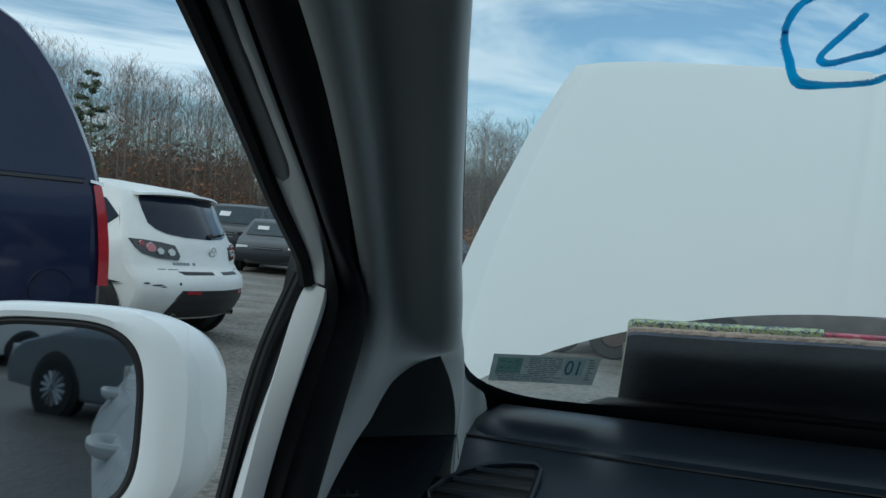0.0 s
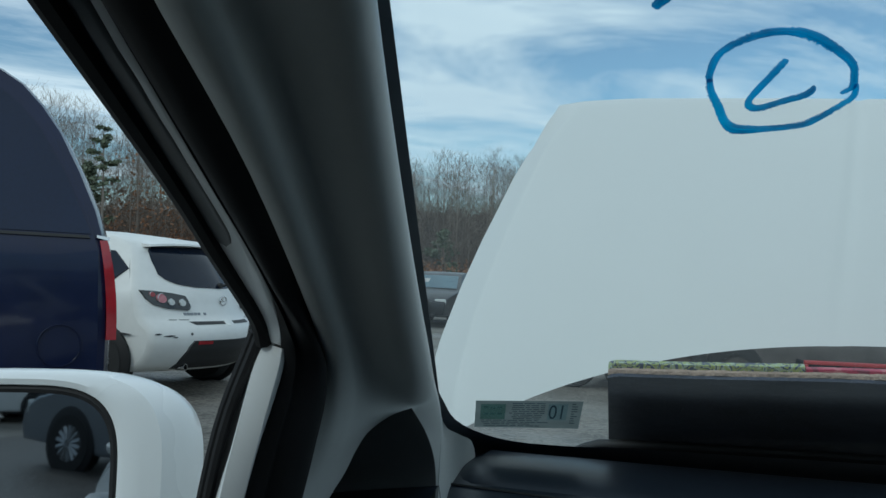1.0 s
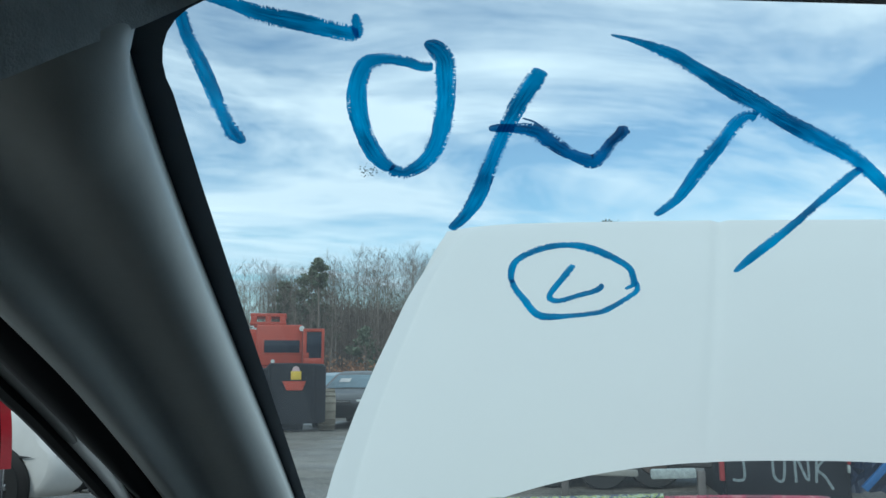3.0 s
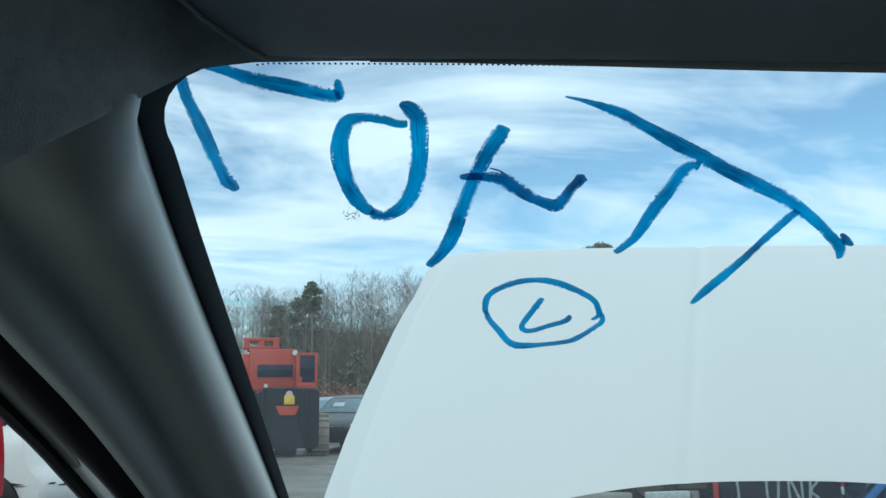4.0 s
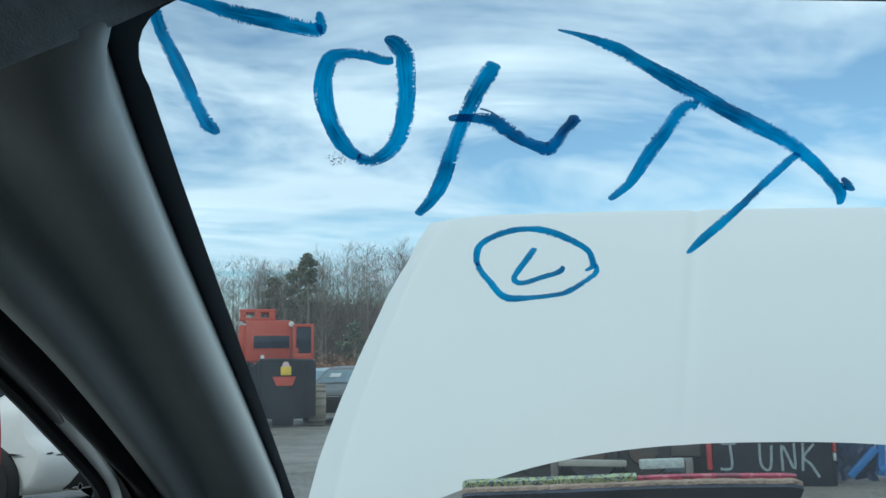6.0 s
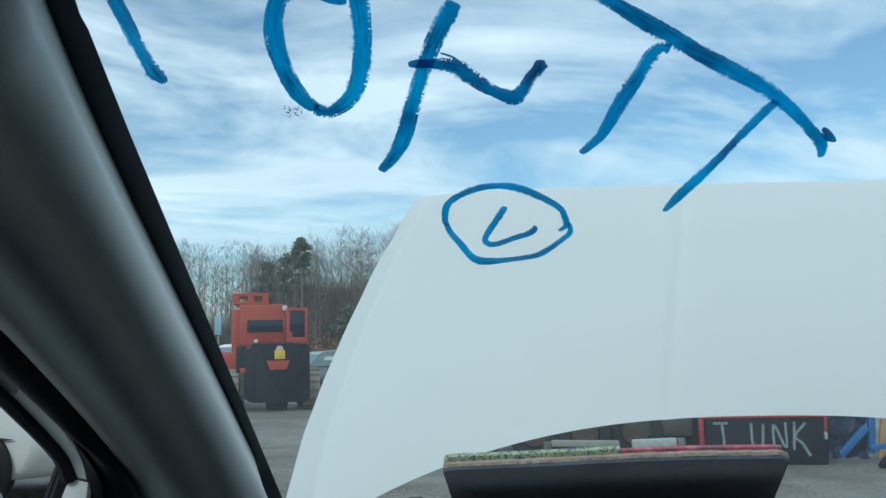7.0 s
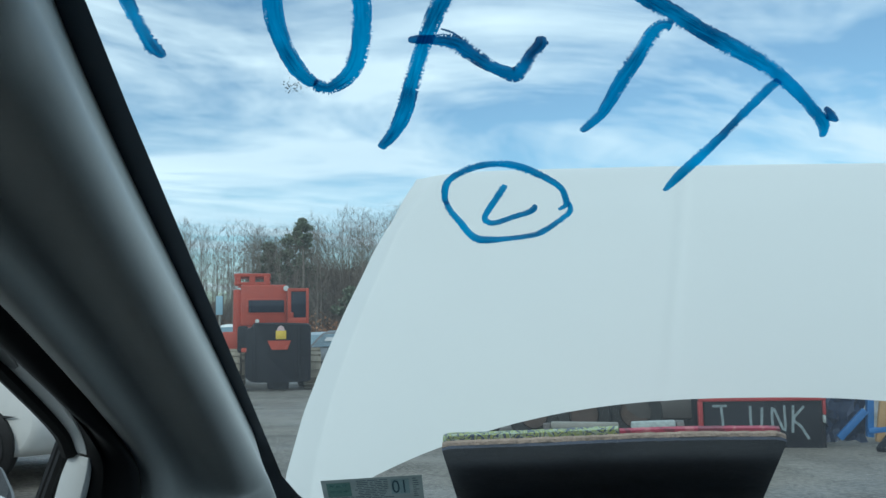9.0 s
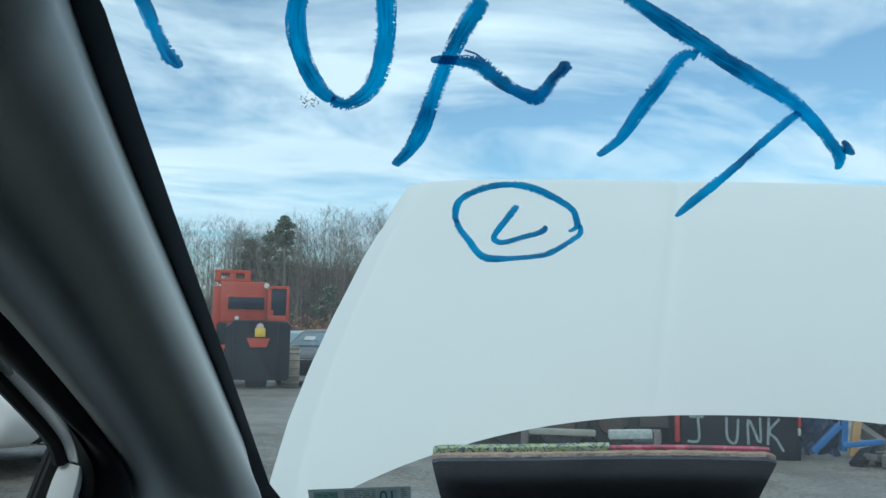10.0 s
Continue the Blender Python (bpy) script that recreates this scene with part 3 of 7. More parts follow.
def make_woods():
    wood, brush, under, thick = Sticks(3), Sticks(4), Sticks(8), Sticks(9)
    r = random.Random(11)
    for i in range(820):
        a = radians(r.uniform(-46, 72))                # to the left of straight ahead
        row = r.random()
        d = 66 + 26 * row + 4 * math.sin(a * 7)
        x, y = -math.sin(a) * d, math.cos(a) * d
        h = r.uniform(8.6, 11.0) + 2.4 * row + 0.8 * math.sin(a * 9.0 + 1.0) + (1.8 if a > radians(27) else 0.6 if a < radians(16.5) else 0)
        wood.tree(Vector((x, y, ground_z(x, y) - 0.3)), h, r.uniform(0.05, 0.10), r.uniform(0.35, 0.6))
        for _ in range(560 if a > radians(26) else 250 if a > radians(20) else 520):
            f = r.uniform(0.15, 1.0)
            w = h * 0.16 * (1.35 - f)
            thick.sliver(Vector((x + r.gauss(0, w), y + r.gauss(0, w), ground_z(x, y) + h * f)), r.uniform(0.35, 0.9), r.uniform(0.010, 0.026))
    for i in range(17000):                              # dry leaves still on the understorey
        a = radians(r.uniform(-46, 74))
        d = r.uniform(60, 86)
        x, y = -math.sin(a) * d, math.cos(a) * d
        lump = noise.noise((a * 9, d * 0.15, 0))
        top = (6.4 if a > radians(26) else 1.8) * (0.75 + 0.7 * lump)
        z = ground_z(x, y) + min(abs(r.gauss(0, 0.5)), 1.15) * top
        c = Vector((x, y, z))
        for _ in range(7):
            brush.flake(c + Vector((r.gauss(0, 0.5), r.gauss(0, 0.5), r.gauss(0, 0.35))), r.uniform(0.06, 0.15))
    for i in range(21000):                              # close twigs of the deeper wood
        a = radians(r.uniform(-46, 74))
        d = r.uniform(84, 102)
        x, y = -math.sin(a) * d, math.cos(a) * d
        thin_here = 0.42 if radians(20.0) < a < radians(26) else 1.0        # the sky shows between the trunks here
        top = (11.2 * (0.9 + 0.25 * noise.noise((a * 14, 3, 0))) + (2.0 if a > radians(27) else 0)) * thin_here
        z = ground_z(x, y) + top * r.random() ** 1.25
        c = Vector((x, y, z))
        if z - ground_z(x, y) > 0.66 * top:
            for _ in range(9):
                thick.sliver(c + Vector((r.gauss(0, 0.8), r.gauss(0, 0.6), r.gauss(0, 0.5))), r.uniform(0.4, 1.1), r.uniform(0.016, 0.034))
            continue
        for _ in range(3):
            thick.flake(c + Vector((r.gauss(0, 0.8), r.gauss(0, 0.6), r.gauss(0, 0.5))), r.uniform(0.14, 0.36) * (1.2 - 0.5 * (z - ground_z(x, y)) / top))
    def depth_top(a):
        return (3.2 if radians(20.0) < a < radians(26) else 8.6 if a < radians(20.0) else 7.4) * (0.95 + 0.10 * noise.noise((a * 45, 1, 0)) + 0.16 * noise.noise((a * 170, 4, 0)))
    for i in range(60000):                              # upright twigs that break its outline
        a = radians(r.uniform(-20, 74))
        d = r.uniform(99.5, 103)
        x, y = -math.sin(a) * d, math.cos(a) * d
        z = ground_z(x, y) + depth_top(a) * r.uniform(0.45, 1.02) + abs(r.gauss(0, 0.7))
        thick.sliver(Vector((x, y, z)), r.uniform(0.7, 2.0), r.uniform(0.02, 0.06))
    rows = []                                          # the solid depth of the wood
    for j in range(9):
        row = []
        for i in range(361):
            a = radians(-48 + 123 * i / 360)
            d = 104 + 1.6 * noise.noise((a * 60, j * 0.9, 2)) + 1.2 * noise.noise((a * 160, j * 2.1, 7))
            top = depth_top(a)
            x, y = -math.sin(a) * d, math.cos(a) * d
            row.append((x, y, ground_z(x, y) - 0.5 + (top + 0.5) * j / 8))
        rows.append(row)
    back = []                                          # the woods close the yard behind the car too
    for j in range(6):
        row = []
        for i in range(161):
            a = radians(74 + 240 * i / 160)
            d = 70 + 3.0 * noise.noise((a * 20, j * 0.9, 12)) + 1.5 * noise.noise((a * 80, j * 2.1, 17))
            top = 9.0 + 1.6 * noise.noise((a * 16, 1, 20)) + 1.2 * noise.noise((a * 60, 4, 20))
            x, y = -math.sin(a) * d, math.cos(a) * d
            row.append((x, y, ground_z(x, y) - 0.5 + (top + 0.5) * j / 5))
        back.append(row)
    tagged(part("rear_woods", loft(back, closed=False), M["twig"], smooth=False), "grey-brown leafless woods round the rest of the yard", "woods", kind="stuff")
    ob = part("wood_depth", loft(rows, closed=False), M["twig"], smooth=False)
    tagged(ob, "grey-brown depth of the leafless wood", "woods", kind="stuff")
    for i in range(420):                               # thin saplings
        a = radians(r.uniform(-46, 74))
        d = r.uniform(60, 90)
        x, y = -math.sin(a) * d, math.cos(a) * d
        p = Vector((x, y, ground_z(x, y) - 0.2))
        under.grow(p, Vector((r.uniform(-0.1, 0.1), r.uniform(-0.1, 0.1), 1)).normalized(), r.uniform(2.5, 5.5), 0.05, 2, 0.5)
    for s, name, label, mat in ((wood, "bare_woods", "leafless grey-brown trees along the yard's far edge", M["bark"]),
                                (under, "saplings", "thin leafless saplings under the far trees", M["twig"]),
                                (thick, "deep_woods", "dense grey-brown twigs of the wood behind", M["twig"]),
                                (brush, "undergrowth", "rusty brown dry leaves under the far trees", M["brown_leaf"])):
        tagged(s.object(name, mat), label, "woods", kind="stuff")


make_woods()


def pine_tree(x, y, h, seed, low, wide, label):
    s, n = Sticks(seed), Sticks(seed + 1)
    r = random.Random(seed)
    base = Vector((0, 0, -0.3))
    s.stick(base, Vector((0.1, 0, h * 0.6)), 0.13, 0.09)
    s.stick(Vector((0.1, 0, h * 0.6)), Vector((0, 0, h * 0.96)), 0.09, 0.02)
    tiers = 15 if wide < 1.5 and low < 0.7 else 34       # open crowns have few, flat boughs
    for i in range(tiers):
        f = low + (1 - low) * (i + r.random()) / tiers
        a = r.uniform(0, 6.283)
        g = (f - low) / (1 - low)
        ln = wide * math.sqrt(max(0.03, 1.02 - g * g)) * r.uniform(0.5, 1.0) * (1.0 if g < 0.75 else 0.8)
        p = Vector((0, 0, h * f))
        q = p + Vector((math.cos(a) * ln, math.sin(a) * ln, ln * r.uniform(-0.05, 0.35)))
        s.stick(p, q, 0.045, 0.012)
        for _ in range(84 if wide < 2.2 else 150):
            c = p + (q - p) * r.uniform(0.3, 1.02) + Vector((r.gauss(0, 0.08 * wide), r.gauss(0, 0.08 * wide), r.gauss(0.05, (0.03 if tiers < 20 else 0.055) * wide)))
            n.flake(c, r.uniform(0.07, 0.17))
    t = thing("pine_tree", label, "tree", Matrix.Translation((x, y, ground_z(x, y))), group="pines")
    s.object("trunk", M["bark"], t)
    n.object("crown", M["pine_leaf"], t)


def polar(deg, d):
    return -math.sin(radians(deg)) * d, math.cos(radians(deg)) * d


for deg, d, h, seed, low, wide, label in ((36.4, 58, 10.0, 40, 0.60, 1.35, "tall dark pine with sparse flat boughs"),
                                          (37.3, 60, 7.6, 41, 0.35, 1.9, "smaller dark green pine among bare trees"),
                                          (17.1, 70, 10.3, 42, 0.78, 1.1, "dark green pine rising over bare trees"),
                                          (19.3, 74, 8.7, 43, 0.20, 2.4, "dark green pine beside a taller one"),
                                          (17.7, 77, 9.5, 44, 0.2, 3.2, "broad dark green pine among bare trees"),
                                          (14.0, 68, 4.4, 46, 0.1, 1.8, "low dark green pine at the yard's edge"),
                                          (-2.9, 76, 14.1, 47, 0.86, 2.0, "tall pine with a flat grey-green crown")):
    pine_tree(*polar(deg, d), h, seed, low, wide, label)


# ---- the car that the camera sits in (x right, y ahead, centre line at x = 0) ----
def glass_z(x, y, off=0.0):
    """Height of the windscreen's inner face."""
    return 1.243 - 0.5254 * (y - 0.544) + 0.043 * (0.134 - x * x) + off


def glass_half(y):
    return 0.5195 + 0.181 * (y - 0.30)


def roof_edge_y(x):
    """How far ahead the headliner's front edge lies."""
    return 0.2925 + 0.128 * max(0.0, 0.47 - math.sqrt(x * x + 0.006))


GLASS_UP = Vector((0.0, 0.465, 0.885))


def on_glass(x, y, off=0.0):
    return Vector((x, y, glass_z(x, y))) + GLASS_UP * off


own_car = thing("white_car", "white hatchback with its hood raised, seen from the driver's seat", "car")


def make_windscreen():
    rows = []
    for j in range(13):
        y = 0.27 + (1.13 - 0.27) * j / 12
        h = glass_half(y) + 0.06
        rows.append([on_glass(-h + 2 * h * i / 24, y, -0.0015) for i in range(25)])
    ob = part("windscreen", loft(rows, closed=False), M["windscreen"], own_car, "clear sloping windscreen glass")
    ob.visible_shadow = False
    # black border, with round corners
    path = []
    def corner(cx, cy, r, a0, a1):
        for k in range(9):
            a = radians(a0 + (a1 - a0) * k / 8)
            path.append((cx + r * math.cos(a), cy + r * math.sin(a)))
    top, bottom = 0.291, 1.077
    hl, hb = glass_half(top), glass_half(bottom)
    corner(-hl + 0.032, top + 0.042, 0.039, 270, 178)
    for k in range(1, 12):
        y = top + 0.05 + (0.965 - top - 0.05) * k / 12
        path.append((-min(glass_half(y), 0.632), y))
    hb = 0.632
    corner(-hb + 0.104, bottom - 0.102, 0.104, 180, 92)
    for k in range(1, 20):
        x = (-hb + 0.10) * (1 - k / 20)
        path.append((x, bottom + 0.014 * (1 - (x / hb) ** 2)))
    full = path + [(-x, y) for x, y in reversed(path)]
    inner, outer = [], []
    c = Vector((0, 0.66))
    for i, (x, y) in enumerate(full):
        a = Vector(full[i - 1])
        b = Vector(full[(i + 1) % len(full)])
        d = (b - a).normalized()
        n = Vector((-d.y, d.x))
        if n.dot(Vector((x, y)) - c) < 0:
            n = -n
        q = Vector((x, y)) + n * (0.085 if n.y > 0.4 else 0.055 if n.y > -0.75 else 0.004)
        inner.append(on_glass(x, y, -0.004))
        outer.append(on_glass(q.x, q.y, -0.004))
    bm = loft([inner, outer], closed=False)
    part("glass_border", bm, M["frit"], own_car, "black ceramic border of the windscreen")
    bm = bmesh.new()
    for row, (dy, r) in enumerate(((0.0012, 0.0009), (0.0032, 0.0006))):
        for k in range(75):
            x = -0.47 + k * 0.0024 + row * 0.0012
            y = roof_edge_y(x) + dy
            p = on_glass(x, y, -0.004)
            bmesh.ops.create_circle(bm, cap_ends=True, segments=6, radius=r, matrix=Matrix.Translation(p) @ Vector((0, 0.465, 0.885)).to_track_quat("Z", "Y").to_matrix().to_4x4())
    part("border_dots", bm, M["frit"], own_car, smooth=False)


make_windscreen()

PILLAR_A = [(-0.514, 0.29, 1.375), (-0.506, 0.262, 1.331), (-0.52, 0.3, 1.318), (-0.542, 0.40, 1.271), (-0.580, 0.62, 1.158), (-0.603, 0.76, 1.080), (-0.605, 0.800, 1.048), (-0.606, 0.825, 1.020), (-0.610, 0.838, 0.985), (-0.613, 0.846, 0.952), (-0.615, 0.850, 0.900)]
FOLD = [(-0.609, 0.725, 1.049), (-0.6095, 0.778, 1.018), (-0.612, 0.822, 0.985), (-0.615, 0.845, 0.952), (-0.617, 0.848, 0.900)]      # soft edge of the shade-toned cover
ARCH = [(-0.609, 0.725, 1.049), (-0.652, 0.765, 1.034), (-0.692, 0.800, 1.006), (-0.735, 0.845, 0.967), (-0.768, 0.868, 0.940)]     # its upper edge
PILLAR_B = [(-0.625, 0.12, 1.390), (-0.578, 0.205, 1.305), (-0.582, 0.29, 1.256), (-0.598, 0.40, 1.205), (-0.636, 0.575, 1.120), (-0.650, 0.622, 1.078), (-0.660, 0.634, 1.035), (-0.671, 0.632, 0.980), (-0.681, 0.622, 0.920), (-0.690, 0.612, 0.860), (-0.705, 0.600, 0.770)]
FRAME_IN = [(-0.575, -0.45, 1.430), (-0.578, -0.10, 1.418), (-0.585, 0.05, 1.385), (-0.591, 0.15, 1.345), (-0.629, 0.40, 1.218), (-0.642, 0.49, 1.171), (-0.652, 0.545, 1.134), (-0.658, 0.566, 1.113)]
FRAME_OUT = [(-0.592, -0.45, 1.410), (-0.588, -0.10, 1.408), (-0.592, 0.05, 1.375), (-0.613, 0.15, 1.325), (-0.661, 0.40, 1.219), (-0.677, 0.49, 1.174), (-0.679, 0.547, 1.135), (-0.680, 0.563, 1.115)]
POST_OUT = [(-0.684, 0.568, 1.122), (-0.713, 0.577, 1.055), (-0.735, 0.586, 0.972), (-0.756, 0.592, 0.88), (-0.772, 0.597, 0.80)]
POST_L = [(-0.6722, 0.566, 1.1155), (-0.68, 0.565, 1.095), (-0.6895, 0.564, 1.055), (-0.7, 0.566, 1.014), (-0.7125, 0.57, 0.958), (-0.732, 0.574, 0.869), (-0.745, 0.577, 0.807)]
POST_R = [(-0.657, 0.566, 1.1115), (-0.6595, 0.567, 1.097), (-0.671, 0.569, 1.056), (-0.684, 0.575, 1.014), (-0.699, 0.583, 0.959), (-0.719, 0.59, 0.868), (-0.733, 0.595, 0.804)]
INSIDE = Vector((-0.40, 0.02, 1.15))


BULGE = ((0.0, 0.0), (0.03, 0.105), (0.10, 0.195), (0.20, 0.250), (0.31, 0.258), (0.42, 0.205), (0.53, 0.115), (0.64, 0.048), (0.74, 0.045), (0.85, 0.085), (0.94, 0.070), (1.0, 0.0))


def bulge(f):
    """How far the cover stands out across its width, as a share of that width: a smooth curve through BULGE."""
    k = max(q for q in range(len(BULGE) - 1) if BULGE[q][0] <= f)
    (p, u), (q, v) = BULGE[k], BULGE[k + 1]
    def slope(m):
        a, b = BULGE[max(m - 1, 0)], BULGE[min(m + 1, len(BULGE) - 1)]
        return (b[1] - a[1]) / (b[0] - a[0])
    h, t = q - p, (f - p) / (q - p)
    return (2 * t ** 3 - 3 * t * t + 1) * u + (t ** 3 - 2 * t * t + t) * h * slope(k) + (3 * t * t - 2 * t ** 3) * v + (t ** 3 - t * t) * h * slope(k + 1)


def make_pillar_trim(side=1):
    """Cover of the windscreen pillar; below, it parts round the shade-toned piece at its foot."""
    n, foot = 46, 6 / 10
    a, b = smooth_line(PILLAR_A, n), smooth_line(PILLAR_B, n)
    fold_top = Vector(FOLD[0])
    inner, outer, cover = [], [], []
    for i in range(n):
        t = (a[min(i + 1, n - 1)] - a[max(i - 1, 0)]).normalized()
        s = i / (n - 1)
        nn = (b[i] - a[i]).cross(t).normalized()
        if nn.dot(INSIDE - a[i]) < 0:
            nn = -nn
        calm = max(0.0, min(1.0, (s - 0.40) / 0.2))
        full = min((b[i] - a[i]).length, 0.11) * min(1.0, s / 0.11) ** 2
        w = full * (1 - 0.55 * calm * calm * (3 - 2 * calm))
        low = max(0.0, min(1.0, (s - foot) / (1 - foot)))
        near = max(0.0, min(1.0, 1 - (foot - s) / 0.22))
        near = near * near * (3 - 2 * near)
        mid = a[i].lerp(b[i], 0.35) + nn * bulge(0.35) * w
        k = int(round(low * 40))
        fold = smooth_line(FOLD, 41)[k] if low > 0 else mid.lerp(fold_top, near)
        arch = smooth_line(ARCH, 41)[k] if low > 0 else fold
        tuck = 1 - min(1.0, max(0.0, (s - 0.5) / 0.12))
        row = [a[i] + Vector((-0.02, 0.03, 0.034 * tuck)), a[i] + Vector((-0.006, 0.008, 0.010 * tuck))] if s < 0.66 else [a[i] + Vector((-0.004, 0.006, 0)), a[i] + Vector((-0.002, 0.003, 0))]
        for f in (0.0, 0.01, 0.02, 0.035, 0.05, 0.07, 0.09, 0.115, 0.14, 0.17, 0.20, 0.235, 0.27, 0.31, 0.35):
            base = a[i].lerp(b[i], f) + nn * bulge(f) * w + (fold - mid) * (f / 0.35)
            flat = a[i].lerp(fold, f / 0.35)
            row.append(base.lerp(flat, min(1.0, low * 3.0)))
        inner.append(row)
        row = []
        for f in [0.35 + 0.65 * c / 24 for c in range(25)]:
            g = (f - 0.35) / 0.65
            base = a[i].lerp(b[i], f) + nn * bulge(f) * (w + (full - w) * min(1.0, g * (2.5 - 1.6 * near)) ** (1 + near)) + (arch - mid) * (1 - g)
            flat = arch.lerp(b[i], g) + nn * 0.014 * math.sin(math.pi * g) ** 2 * (1 - low)
            row.append(base.lerp(flat, min(1.0, low * 3.0)))
        row.append(b[i] + Vector((-0.007, 0.020, 0.008)))
        outer.append(row)
        if low > 0:
            cover.append([arch.lerp(fold, g) + Vector((0.001, 0.004, 0)) * (1 - abs(2 * g - 1)) for g in (0, 0.2, 0.4, 0.6, 0.8, 1.0)])
    if side < 0:
        inner, outer, cover = ([[Vector((-p.x, p.y, p.z)) for p in r] for r in rows] for rows in (inner, outer, cover))
    bm = loft(inner, closed=False)
    loft(outer, closed=False, bm=bm)
    bmesh.ops.remove_doubles(bm, verts=bm.verts, dist=0.0004)
    part("pillar_trim", bm, M["trim"], own_car, "grey grained plastic windscreen pillar cover", angle=75)
    # Same plastic as the trim; its shade is put into a darker colour.
    part("corner_cover", loft(cover, closed=False), M["cover"], own_car, "foot of the pillar cover, its shade put into a darker grey", angle=60)


def band(one, two, away, n=24):
    """A flat bar between two lines, pushed back by a vector."""
    p, q = smooth_line(one, n), smooth_line(two, n)
    away = Vector(away)
    return loft([[x, y, y + away, x + away] for x, y in zip(p, q)])


def shifted(line, dx=0.0, dy=0.0, dz=0.0):
    return [(p[0] + dx, p[1] + dy, p[2] + dz) for p in line]


make_pillar_trim(1)
make_pillar_trim(-1)


def make_pillar_foot():
    """The cover runs on along the lower corner of the glass."""
    n = 14
    edge_ = smooth_line([(-0.606, 0.822, 1.024), (-0.608, 0.832, 1.002), (-0.612, 0.846, 0.965), (-0.613, 0.848, 0.93), (-0.615, 0.850, 0.89)], n)
    glass_ = smooth_line([(-0.607, 0.828, 1.022), (-0.614, 0.890, 1.000), (-0.618, 0.970, 0.978), (-0.617, 1.046, 0.950), (-0.612, 1.055, 0.89)], n)
    part("pillar_foot", loft([[p + Vector((-0.012, 0.006, 0.0)), p, p.lerp(q, 0.1) + Vector((0.001, 0, 0.001)), p.lerp(q, 0.35) + Vector((-0.003, 0, 0)), p.lerp(q, 0.7) + Vector((-0.003, 0, 0)), q, q + Vector((-0.03, 0.0, -0.01))] for p, q in zip(edge_, glass_)], closed=False), M["trim"], own_car, angle=70)


make_pillar_foot()

door = tagged(part("front_door", band([(-0.808, 0.62, 0.905), (-0.818, 0.2, 0.90), (-0.822, -0.48, 0.90)], [(-0.872, 0.62, 0.80), (-0.890, 0.2, 0.79), (-0.894, -0.48, 0.79)], (0.03, 0, 0)), M["white_gloss"], own_car), "white painted front door")
part("door_lower_panel", band([(-0.872, 0.62, 0.80), (-0.890, 0.2, 0.79), (-0.894, -0.48, 0.79)], [(-0.800, 0.60, 0.26), (-0.81, 0.2, 0.26), (-0.81, -0.48, 0.26)], (0.03, 0, 0)), M["white"], door)
part("pillar_skin", band(shifted(FRAME_OUT, -0.004, 0.030, 0.020), [(-0.545, -0.45, 1.475), (-0.545, -0.10, 1.470), (-0.545, 0.05, 1.455), (-0.555, 0.15, 1.425), (-0.60, 0.40, 1.30), (-0.645, 0.575, 1.20)], (0.0, 0.01, 0.01)), M["white"], own_car, "white painted outer windscreen pillar")
part("pillar_foot_skin", band([(-0.701, 0.605, 1.136), (-0.735, 0.63, 0.99), (-0.78, 0.64, 0.80)], [(-0.645, 0.60, 1.20), (-0.70, 0.86, 1.06), (-0.72, 1.10, 0.93)], (0.0, 0.01, 0.01)), M["white"], own_car)


def ribbon(one, two, prof, n, until=1.0, first=0.0):
    """A shaped strip between two lines; prof: places across it and how far they stand out to the cabin."""
    p, q = smooth_line(one, n), smooth_line(two, n)
    rows = []
    for k in range(n):
        s_ = first + (until - first) * k / (n - 1)
        m = s_ * (n - 1)
        a, f = min(int(m), n - 2), m - min(int(m), n - 2)
        u, v = p[a].lerp(p[a + 1], f), q[a].lerp(q[a + 1], f)
        t = (p[a + 1] - p[a]).normalized()
        nn = (v - u).cross(t).normalized()
        if nn.dot(INSIDE - u) < 0:
            nn = -nn
        rows.append([u.lerp(v, g(s_) if callable(g) else g) + nn * h for g, h in prof])
    return loft(rows, closed=False)


FRAME_EDGE = shifted(FRAME_OUT, 0.009, 0.003, 0.001)
ROUND = ((0.0, -0.012), (0.0, -0.0012), (0.04, 0.0), (0.2, 0.0003), (0.5, 0.0005), (0.8, 0.0003), (0.93, 0.0), (0.98, -0.0010), (1.0, -0.0035), (1.0, -0.014))
part("window_frame", ribbon(FRAME_EDGE, FRAME_IN, ROUND, 44), M["white_gloss"], door, "white painted window frame")
part("window_post", ribbon(POST_L, POST_R, ROUND, 24), M["white_gloss"], door, "white painted front window post, scuffed")
part("frame_corner", tube(smooth_line([FRAME_EDGE[-1], (-0.6645, 0.5655, 1.1155), FRAME_IN[-1]], 8), 0.0009, 5), M["black"], door)


def film_edge(lo, hi):
    """The film's edge across the frame, closing in a round end."""
    def at(s_):
        r_ = max(0.0, (s_ - 0.64) / 0.05)
        k = math.sqrt(max(0.0, 1 - r_ * r_))
        return 0.40 + ((lo if k else 0.40) - 0.40) * k if hi is None else 0.40 + (hi - 0.40) * k
    return at


part("frame_film", ribbon(FRAME_EDGE, FRAME_IN, ((film_edge(0.04, None), 0.0008), (film_edge(0.20, None), 0.0009), (film_edge(0.40, None), 0.0011), (film_edge(0, 0.55), 0.0011), (film_edge(0, 0.66), 0.0010), (film_edge(0, 0.70), 0.0004)), 80, until=0.69), M["tape"], door, "satin grey film on the window frame")
part("window_seal", tube(smooth_line(shifted(FRAME_OUT, 0.0085, 0.003, 0.0), 24), 0.006, 8), M["rubber"], door, "black rubber window seal")
